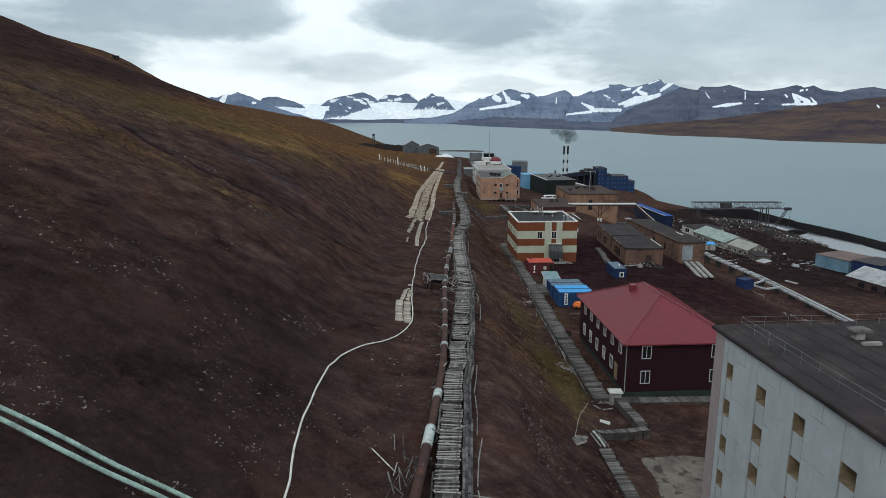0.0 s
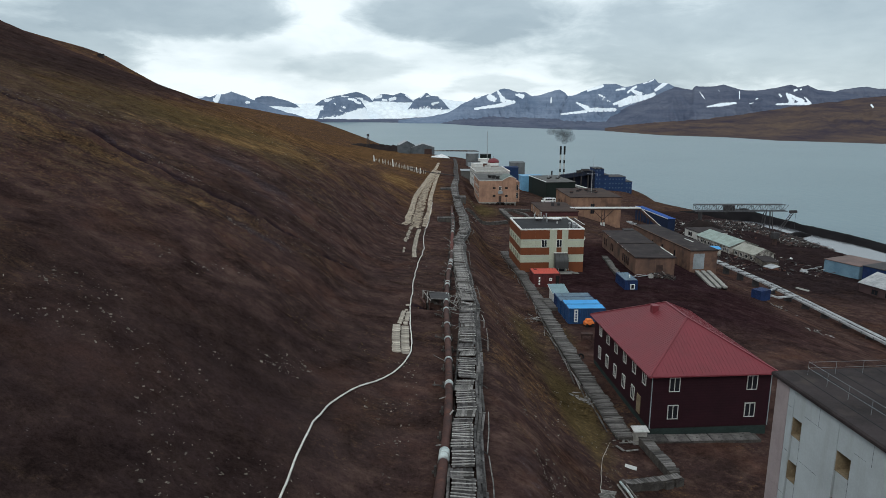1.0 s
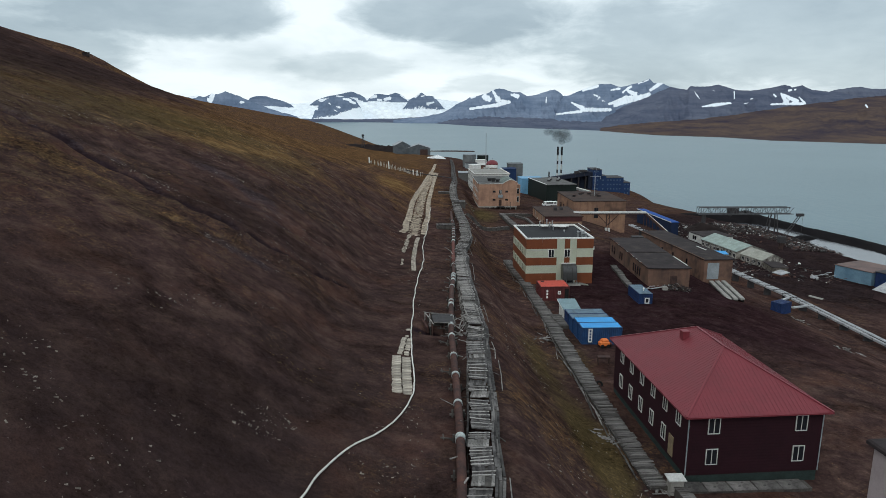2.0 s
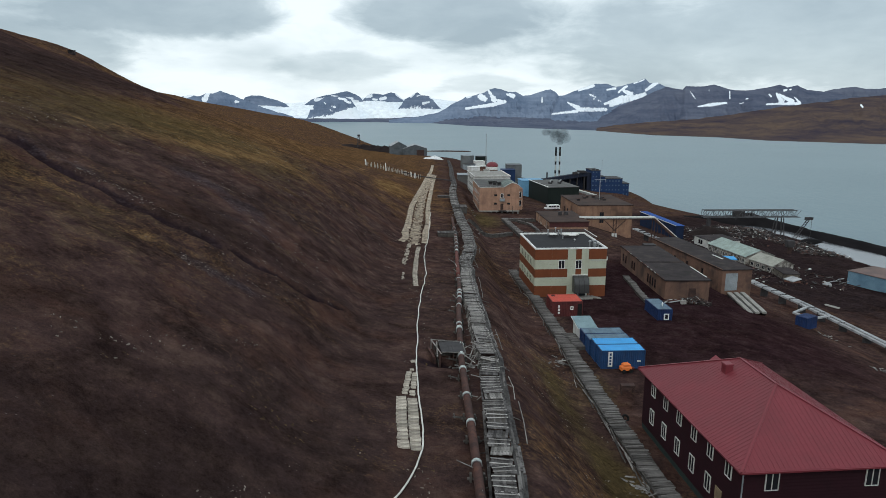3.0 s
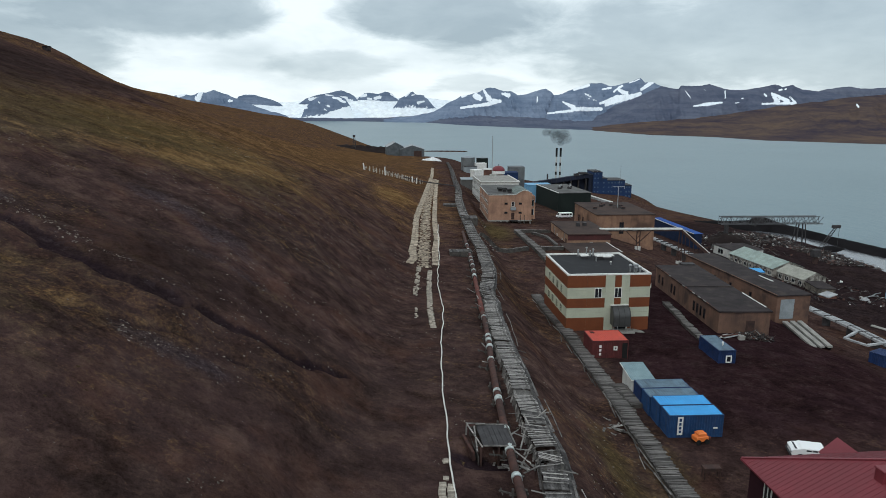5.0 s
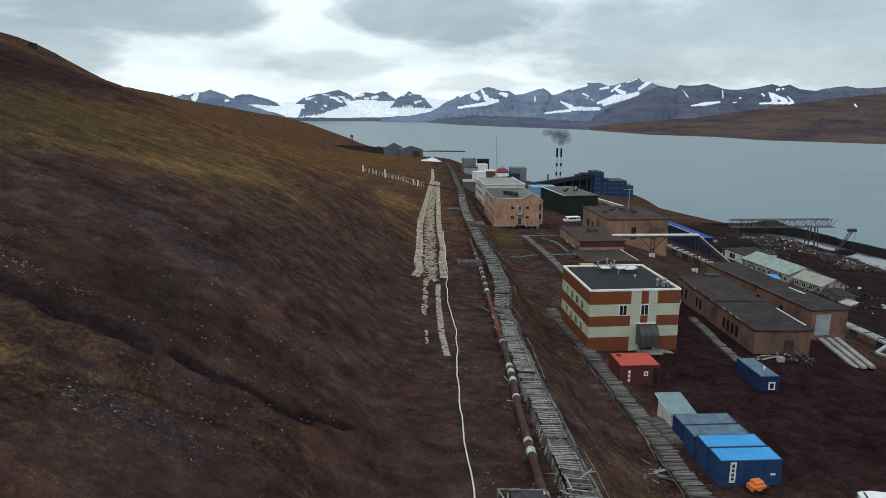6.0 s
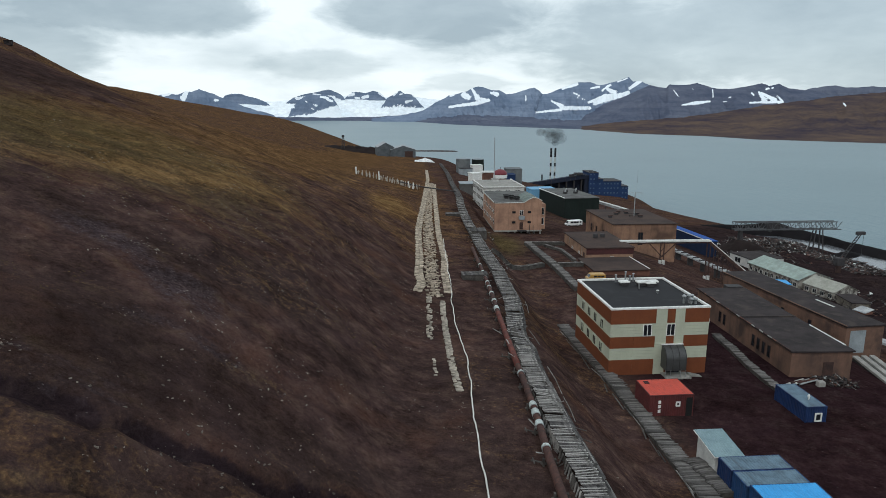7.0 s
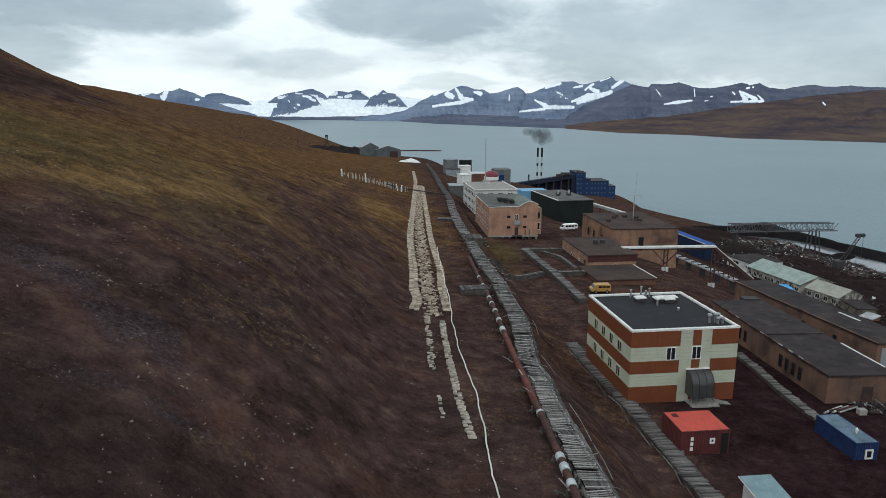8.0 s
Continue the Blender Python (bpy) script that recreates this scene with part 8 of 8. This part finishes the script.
def power_plant():
    b = thing("power_plant", "dark blue clad power plant with stepped blocks", "building")
    for x0, x1, z1, d in ((164, 173, 4.6, 26), (173.05, 178, -1.6, 25), (178.05, 196, -3.6, 24), (196.05, 203, -8.6, 22)):
        blk = part("block", Shape().box(x0, 690, -26, x1, 690 + d, z1), PLANTBLUE, b)
        part("roof", Shape().worn(x0 - 0.3, 689.7, z1, x1 + 0.3, 690.3 + d, z1 + 0.5, 0.15), DARKSTEEL, blk)
        for r in range(int((z1 + 24) / 4.5)):
            for k in range(int((x1 - x0) / 3.2)):
                part("window", Shape().box(x0 + 1.0 + 3.2 * k, 689.93, -20 + 4.5 * r, x0 + 2.4 + 3.2 * k, 689.99, -18.6 + 4.5 * r), PLANTPANE, blk)
    gal = part("gallery", Shape().prism([(96, -10.5), (160, -1.2), (160, 3.0), (96, -6.5)], 692, 698), PLANTDARK, b, "inclined dark conveyor gallery")
    for k in range(9):
        x = 98 + 7.4 * k
        part("pylon", Shape().box(x, 693, -22, x + 0.9, 697, -9 + k * 1.0), DARKSTEEL, gal)
    part("hall", Shape().prism([(122, -24), (160, -24), (160, -1.4), (122, -7)], 698.5, 722), PLANTDARK, b)
    part("transfer_block", Shape().box(160, 692, -26, 163.95, 714, 2.2), PLANTDARK, b)
    part("head_house", Shape().worn(150, 690.5, 2.8, 158, 697, 4.6, 0.3), DARKSTEEL, b)
    for x, zz in ((146, 2.2), (148.5, 2.6), (166, 5.2), (170, 5.2)):
        part("roof_unit", Shape().worn(x - 1.2, 691, zz - 1.5, x + 1.2, 694, zz + 1.0, 0.2), DARKSTEEL, b)
    for k in range(13):
        x = 99 + 4.7 * k
        zb = -8.5 + 0.14 * (x - 99)
        part("gallery_post", Shape().box(x, 691.85, zb - 0.9, x + 0.3, 691.99, zb + 2.6), DARKSTEEL, gal)
    for x in (134.3, 138.6):
        c = part("chimney", Shape().tube([(x, 730, -20), (x, 730, 26)], [0.85, 0.65], 12), PLASTER, b, "slender chimney with dark bands")
        for z0, z1 in ((17, 26.2), (7.5, 11.0), (-2, 1.5)):
            part("band", Shape().tube([(x, 730, z0), (x, 730, z1)], 0.9 if z1 < 20 else 1.0, 12), RUBBER, c)
    part("short_chimney", Shape().tube([(124, 722, -18), (124, 722, 0)], 0.8, 10), DARKSTEEL, b)


power_plant()
HALLGREY = surface("dull_hall_sheet", (0.105, 0.118, 0.13), (0.07, 0.08, 0.088), 0.3, 0.8)
ha = gable_shed("hall", "grey sheet-metal hall at the end of the valley", -36, 742, 17, 26, 16.5, 27.5, 32.0, 8, HALLGREY, CASING)
hb = gable_shed("hall", "grey sheet-metal hall with a dark open end", -17.5, 738, 25, 22, 16.0, 25.0, 29.0, 4, HALLGREY, CASING)
# dark plate over the closed wall stands for shade within the bay
part("open_bay", Shape().box(1.5, -11.1, 15.5, 9.6, -11.05, 23.5), RUSTSTEEL, hb, "flat brown panel for the open bay's shade")


def heap(label, cx, cy, rx, ry, tall, material, seed):
    u = np.linspace(-1, 1, 25)
    U, V = np.meshgrid(u, u)
    X, Y = cx + rx * U, cy + ry * V
    lift = np.clip(1 - U**2 - V**2, -0.3, 1) * tall
    Zh = height(X, Y) + lift * (0.7 + 0.5 * fbm(X, Y, 3.0, seed)) + 0.6 * fbm(X, Y, 2.0, seed + 1) - 0.2
    tagged(sheet("mound", X, Y, Zh, material), label, "mound")


DARKBANK = surface("dark_spoil_bank", (0.026, 0.020, 0.019), (0.016, 0.012, 0.012), 0.1, 0.95, 0.5, 2, spec=0.05)
heap("dark coal bank behind the sheet-metal halls", -58, 800, 46, 16, 9, DARKBANK, 9)
heap("dark slag mound under the crane beam's end", 131.0, 327.0, 11.0, 7.0, 5.6, DARKBANK, 14)
heap("white sheet-covered heap beside the walk's end", 2.0, 604, 9, 6, 3.6, TARP, 4)


def tank(label, x, y, r, z1, material):
    b = thing("storage_tank", label, "tank", pose(x, y, 0))
    part("shell", Shape().tube([(0, 0, ground_at(x, y) - 1), (0, 0, z1)], r, 20), material, b)
    part("roof", Shape().tube([(0, 0, z1), (0, 0, z1 + 0.15), (0, 0, z1 + 0.7)], [r + 0.1, r + 0.1, 0.3], 20), GREYMETAL, b)


STEELGREY = surface("dull_grey_cladding", (0.15, 0.16, 0.165), (0.10, 0.105, 0.11), 0.3, 0.8)
tank("grey steel storage tank", 24.0, 480, 4.6, 35.4, STEELGREY)
tank("dark green steel storage tank", 34.0, 486, 4.0, 34.6, DKGREEN)
long_shed("white_hut", "white hut beside the tanks", 31.5, 470, 6.5, 6, 20, 32.3, 10, WHITE, WHITE)
long_shed("dark_hut", "dark hut below the tanks", 24.5, 468, 8, 5, 20, 30.5, 5, GREYMETAL, DARKSTEEL)
long_shed("grey_tower_block", "tall grey clad block", 57.0, 486, 10, 12, 8, 28.6, 0, STEELGREY, STEELGREY)
long_shed("blue_tower_block", "dark blue clad block", 51.5, 474, 9, 10, 8, 26.2, 0, PLANTBLUE, PLANTBLUE)
long_shed("brown_hut", "brown hut with a pale roof edge", 30.0, 390, 9, 8, 22, 36.0, 0, BRICKDARK, PLASTER)
long_shed("pale_hut", "small pale hut near the tanks", 21.0, 372, 5, 5, 26, 37.2, 20, WHITE, WHITE)
mast = thing("radio_mast", "slender dark radio mast", "mast", pose(21.6, 306, 0))
part("pole", Shape().tube([(0, 0, 30), (0, 0, 57)], [0.2, 0.12], 8), GALV, mast)
part("base_block", Shape().box(-0.5, -0.5, 29.5, 0.5, 0.5, 31.5), CONCRETE, mast)


def far_casing():
    b = thing("conveyor_casing", "pale covered conveyor running behind the boiler house", "conveyor")
    p, q = Vector((64.0, 335, 30.3)), Vector((75.5, 286, 29.8))
    part("casing", Shape().beam(p, q, 1.2, 0.9), CASING, b)
    part("top_sheet", Shape().beam(p + Vector((0, 0, 0.5)), q + Vector((0, 0, 0.5)), 1.4, 0.1), PLASTER, b, "pale top sheet")
    for k in range(7):
        c = p.lerp(q, (k + 0.5) / 7)
        part("post", Shape().beam((c.x, c.y, ground_at(c.x, c.y) - 0.5), (c.x, c.y, c.z - 0.3), 0.3), DARKSTEEL, b)


far_casing()
zr = ground_at(-146.4, 303.3)
hut = thing("ridge_hut", "small ruined concrete hut on the hill's crest", "hut", pose(-146.4, 303.3, zr, 0, 0, 15) @ Matrix.Scale(0.5, 4))
part("wall", Shape().box(-2.4, -1.6, -0.8, 2.4, 1.6, 2.3), BITUMEN, hut)
part("roof", Shape().worn(-2.7, -1.9, 2.3, 2.7, 1.9, 2.6, 0.08), BITUMEN, hut)
# the opening is a black plate whose colour stands for inner shade
part("opening", Shape().box(-0.8, -1.63, 0.7, 0.8, -1.6, 1.8), RUBBER, hut, "flat black panel for an empty opening's shade")
tw = thing("lattice_tower", "small dark lattice tower on the far hill", "tower", pose(-83, 790, ground_at(-83, 790) - 1))
for sx in (-1, 1):
    for sy in (-1, 1):
        part("leg", Shape().beam((1.8 * sx, 1.8 * sy, 0), (0.8 * sx, 0.8 * sy, 17), 0.35), DARKSTEEL, tw)
for k in range(5):
    r0, r1 = 1.8 - 0.2 * k, 1.6 - 0.2 * k
    part("brace", Shape().beam((-r0, -r0, 3.4 * k), (r1, -r1, 3.4 * k + 3.4), 0.25).beam((r0, r0, 3.4 * k), (-r1, r1, 3.4 * k + 3.4), 0.25), DARKSTEEL, tw)
part("cabin", Shape().worn(-1.4, -1.4, 16.5, 1.4, 1.4, 18.5, 0.1), DARKSTEEL, tw)


def stake_fence():
    pts = Line("-29.6 308 -25.6 313.7 -21.3 315.6 -16.9 314.2 -12.4 310.6 -7.5 302.8", 0)
    for k in range(52):
        s = pts.long * (k + 0.5) / 52
        p = pts.place(s, rng.uniform(-2.2, 2.2)).translation
        h = rng.uniform(1.2, 2.15)
        if k in (0, 18, 48, 51):
            h = (2.6, 3.4, 2.4, 2.3)[(0, 18, 48, 51).index(k)]
        w = 0.2 if h < 2.2 else 0.36
        b = thing("marker_post", "pale weathered wooden marker post on the slope", "post", pose(p.x, p.y, ground_at(p.x, p.y), rng.uniform(-6, 6), rng.uniform(-10, 10), rng.uniform(0, 90)), "marker posts on the slope")
        part("stem", Shape().worn(-w / 2, -w / 2, -0.4, w / 2, w / 2, h, 0.04), WHITE if h > 2.2 else POST, b)
        if rng.random() < 0.6:
            part("cross_board", Shape().worn(-0.4, -0.04, h * 0.55, 0.4, 0.04, h * 0.55 + 0.18, 0.03), POST, b)


stake_fence()


def smoke():
    """A thin grey puff over the two chimneys."""
    m = bpy.data.materials.new("thin_smoke")
    m.use_nodes = True
    t = m.node_tree
    t.nodes.clear()
    at = wire(t, "ShaderNodeTexCoord").outputs["Object"]
    n = wire(t, "ShaderNodeTexNoise", {"Vector": at, "Scale": 0.2, "Detail": 5.0}).outputs[0]
    node = t.nodes.new("ShaderNodeAttribute")
    node.attribute_name = "soft"
    thick = maths(t, "MULTIPLY", maths(t, "MULTIPLY", node.outputs["Fac"], n), 0.6)
    mix = wire(t, "ShaderNodeMixShader", {0: thick, 1: wire(t, "ShaderNodeBsdfTransparent").outputs[0], 2: wire(t, "ShaderNodeBsdfDiffuse", {"Color": (0.075, 0.085, 0.095, 1)}).outputs[0]})
    wire(t, "ShaderNodeOutputMaterial", {"Surface": mix.outputs[0]})
    b = thing("smoke_puff", "thin grey smoke drifting from the chimneys", "smoke")
    a, e = np.meshgrid(np.linspace(0, 2 * math.pi, 25), np.linspace(0, math.pi, 13))
    for cx, cz, r in ((138, 31, 4.0), (142, 36, 8.0), (135, 37, 8.5), (140, 41, 7.5), (131, 41.5, 7.0), (123, 42, 5.5)):
        X, Y, Zp = cx + r * np.sin(e) * np.cos(a), 730 + r * np.cos(e), cz + 0.8 * r * np.sin(e) * np.sin(a)
        ob = sheet("puff", X, Y, Zp, m, {"soft": np.abs(np.cos(e)) ** 1.6})
        ob.parent = b


smoke()


# ---- loose things, stones and dry grass ----
def loose_timber(label, cx, cy, count, spread, seed):
    r = random.Random(seed)
    b = thing("timber_scraps", label, "timber")
    for _ in range(count):
        x, y = cx + r.gauss(0, spread), cy + r.gauss(0, spread * 1.4)
        z = ground_at(x, y) + 0.06
        a = r.uniform(0, 6.3)
        l = r.uniform(0.4, 1.5)
        part("scrap_board", Shape().beam((x, y, z), (x + l * math.cos(a), y + l * math.sin(a), z + r.uniform(-0.05, 0.3)), r.uniform(0.1, 0.3), 0.05), WOOD, b)


single("fallen_slab", Shape().worn(-1.9, -0.5, -0.1, 1.9, 0.5, 0.1, 0.05), CONCRETE, "pale concrete slab lying beside the conveyor", "slab", m=pose(110.9, 200.6, ground_at(110.9, 200.6) + 0.3, 5, 4, -50))
single("white_tank", Shape().worn(-1.2, -0.8, -0.3, 1.2, 0.8, 0.8, 0.4), CASING, "white rounded tank lying on rubble", "tank", m=pose(130.8, 235.1, ground_at(130.8, 235.1), 8, 0, 20))
for x, y, turn, long in ((136.0, 239.5, 20, 3.2), (140.0, 243.0, 35, 3.6)):
    single("white_pipe", Shape().tube([(-long, 0, 0.5), (0, 0.2, 0.7), (long, 0, 0.4)], 0.16, 7), CASING, "white bent pipe lying on dark rubble", "pipe", m=pose(x, y, ground_at(x, y) - 0.1, 0, 0, turn))
loose_timber("pale broken slabs in a row across the yard", 66.5, 118.5, 12, 1.0, 21)
loose_timber("pale rubble bits beside the ramp", 70.0, 138.0, 9, 1.2, 23)
loose_timber("broken boards beside the rusty chamber", 1.2, 88.5, 18, 0.9, 25)
loose_timber("pale broken boards tipped beside the plank path", 14.9, 111.0, 16, 0.7, 3)
tangle = thing("stick_heap", "bleached sticks and split poles standing beside the pipe", "timber")
stick = random.Random(44)
for _ in range(24):
    x, y = stick.gauss(-2.3, 0.55), stick.gauss(34.6, 1.5)
    z = ground_at(x, y)
    lean = Vector((stick.gauss(0, 0.5), stick.gauss(0, 0.5), stick.uniform(0.25, 1.0))).normalized() * stick.uniform(0.6, 1.6)
    part("stick", Shape().beam((x, y, z - 0.1), (x + lean.x, y + lean.y, z + lean.z), stick.uniform(0.03, 0.08), 0.04), stick.choice((WOOD, PATHWOOD, PATHWOOD)), tangle)
for x, y, dx, dy in ((-4.6, 38.6, 1.7, -2.6), (-3.4, 41.5, 0.25, -2.6), (-2.9, 37.6, -0.1, -2.0)):
    part("pole", Shape().beam((x, y, ground_at(x, y) + 0.05), (x + dx, y + dy, ground_at(x + dx, y + dy) + 0.25), 0.06, 0.05), BATTEN, tangle)
loose_timber("broken boards at the plank path's end", 18.0, 70.0, 12, 0.7, 5)
loose_timber("splintered boards beside the plank path", 16.0, 80.0, 16, 0.5, 6)
loose_timber("scattered boards on bare soil", 9.5, 196, 10, 1.5, 7)
loose_timber("broken boards beside the orange house", 10.0, 226, 10, 1.0, 8)


def pallet(x, y, turn, label):
    b = thing("pallet", label, "pallet", pose(x, y, ground_at(x, y) + 0.1, 4, -8, turn))
    for k in range(5):
        part("slat", Shape().box(-0.75, -0.6 + 0.25 * k, 0.1, 0.75, -0.42 + 0.25 * k, 0.14), WOOD, b)
    for x0 in (-0.7, 0, 0.6):
        part("runner", Shape().box(x0, -0.6, 0, x0 + 0.1, 0.6, 0.1), WOOD, b)


pallet(12.4, 55.4, 25, "grey broken pallet lying on the slope")
pallet(12.9, 56.6, -30, "grey broken pallet lying on the slope")
single("dropped_board", Shape().worn(-0.7, -0.3, 0, 0.7, 0.3, 0.08, 0.03), CONCRETE, "pale ragged board lying on mossy ground", "board", m=pose(16.4, 61.8, ground_at(16.4, 61.8) + 0.05, 3, 3, 20))
single("concrete_yard", Shape().slab([(17.4, 36), (31, 37), (31, 57.4), (24, 59.0), (18.3, 58.4)], 31.5, 33.45), YARDSLAB, "cracked pale concrete yard slab", "slab", kind="structure")
loose = thing("junk_pile", "pale pipes and junk piled behind the navy cabin", "junk", pose(41.2, 141.2, 32.7))
for k in range(7):
    part("pipe_piece", Shape().tube([(-2 + 0.3 * k, -0.6, 0.2 + 0.12 * (k % 3)), (0.5 + 0.4 * k, 0.5, 0.3 + 0.1 * (k % 2))], 0.13, 6), (GALV, PLASTER, RUST)[k % 3], loose)
part("crate", Shape().worn(2.0, -1.2, 0, 2.9, -0.5, 0.7, 0.05), CONCRETE, loose)
scrap("dark rusted wreckage heaped against the brick building", 44.0, 140.2, 49.0, 142.8, 260, 1.3, 12, 0.4)


def scatter(name, label, material, count, x0, x1, y0, y1, seed, maker, keep=None, category="stones", rare=-0.05):
    r = np.random.default_rng(seed)
    X, Y = r.uniform(x0, x1, count), y0 + (y1 - y0) * r.uniform(0, 1, count) ** 1.5
    ok = np.ones(count, bool)
    clump = fbm(X, Y, 9.0, seed) + 0.5 * fbm(X, Y, 2.5, seed + 1)
    ok &= clump > rare
    if keep is not None:
        ok &= keep(X, Y)
    X, Y = X[ok], Y[ok]
    ZZ = relief(X, Y)
    s = Shape()
    rr = random.Random(seed)
    for x, y, z in zip(X, Y, ZZ):
        maker(s, float(x), float(y), float(z), rr)
    single(name, s, material, label, category, kind="stuff")


def stone(s, x, y, z, r):
    a = 0.022 + 0.075 * r.random() ** 2.5
    m = Matrix.Translation((x, y, z)) @ pose(0, 0, 0, r.uniform(-20, 20), r.uniform(-20, 20), r.uniform(0, 360))
    s.worn(-a * 1.3, -a * 0.45, -a * 0.5, a * 1.3, a * 0.45, a * r.uniform(0.3, 0.6), a * 0.2, m)


def tuft(s, x, y, z, r):
    """A low clump of moss: a flat ragged cap."""
    w, n = r.uniform(0.05, 0.16), 6
    rim = [(x + w * r.uniform(0.5, 1.2) * math.cos(6.283 * k / n) * 1.5, y + w * r.uniform(0.5, 1.2) * math.sin(6.283 * k / n) * 0.8, z - 0.04 - 0.25 * w * math.cos(6.283 * k / n)) for k in range(n)]
    s.add([(x, y, z + r.uniform(0.03, 0.07)), *rim], [(0, k + 1, (k + 1) % n + 1) for k in range(n)])


def in_slides(x, y):
    """How thickly shale chips lie: along the slides beside the gully and on the bank below the boardwalk."""
    runs = ([(-36.5, 118.5), (-31, 116), (-26, 112.5)], 3.2), ([(-25, 85.0), (-20, 85.8)], 1.6), ([(-28, 105.5), (-22.5, 107)], 1.4), ([(7.5, 36), (6.5, 52)], 2.8), ([(-40, 98), (-30, 95.5)], 1.3), ([(-21, 66), (-18, 74)], 2.0), ([(-9, 62), (-16, 48)], 2.2)
    return np.maximum.reduce([np.exp(-((off_line(line, x, y) / w) ** 2)) for line, w in runs])


free = lambda x, y: ~((x > 17) & (x < 36) & (y > 70) & (y < 96)) & ~((x > -2.6) & (x < 6.5))
scatter("slope_stones", "small pale stones scattered over the dark slope", STONE, 26000, -62, 17, 24, 190, 31, stone, free, rare=0.22)
scatter("slope_stones", "pale flat shale chips in slides on the hillside", STONE, 60000, -44, 14, 30, 130, 35, stone, lambda x, y: free(x, y) & (in_slides(x, y) > np.abs(fbm(x, y, 1.3, 50)) * 1.6 + 0.25))
scatter("tundra_moss", "golden brown tundra moss clumps over the hillside", TUFT, 42000, -75, 16, 24, 190, 33, tuft, lambda x, y: free(x, y) & (y > 62) & (fbm(x * 0.35, y, 9.0, 40) + 0.25 * np.clip((-x - 14) / 20, -1, 1) > 0.10), "moss")
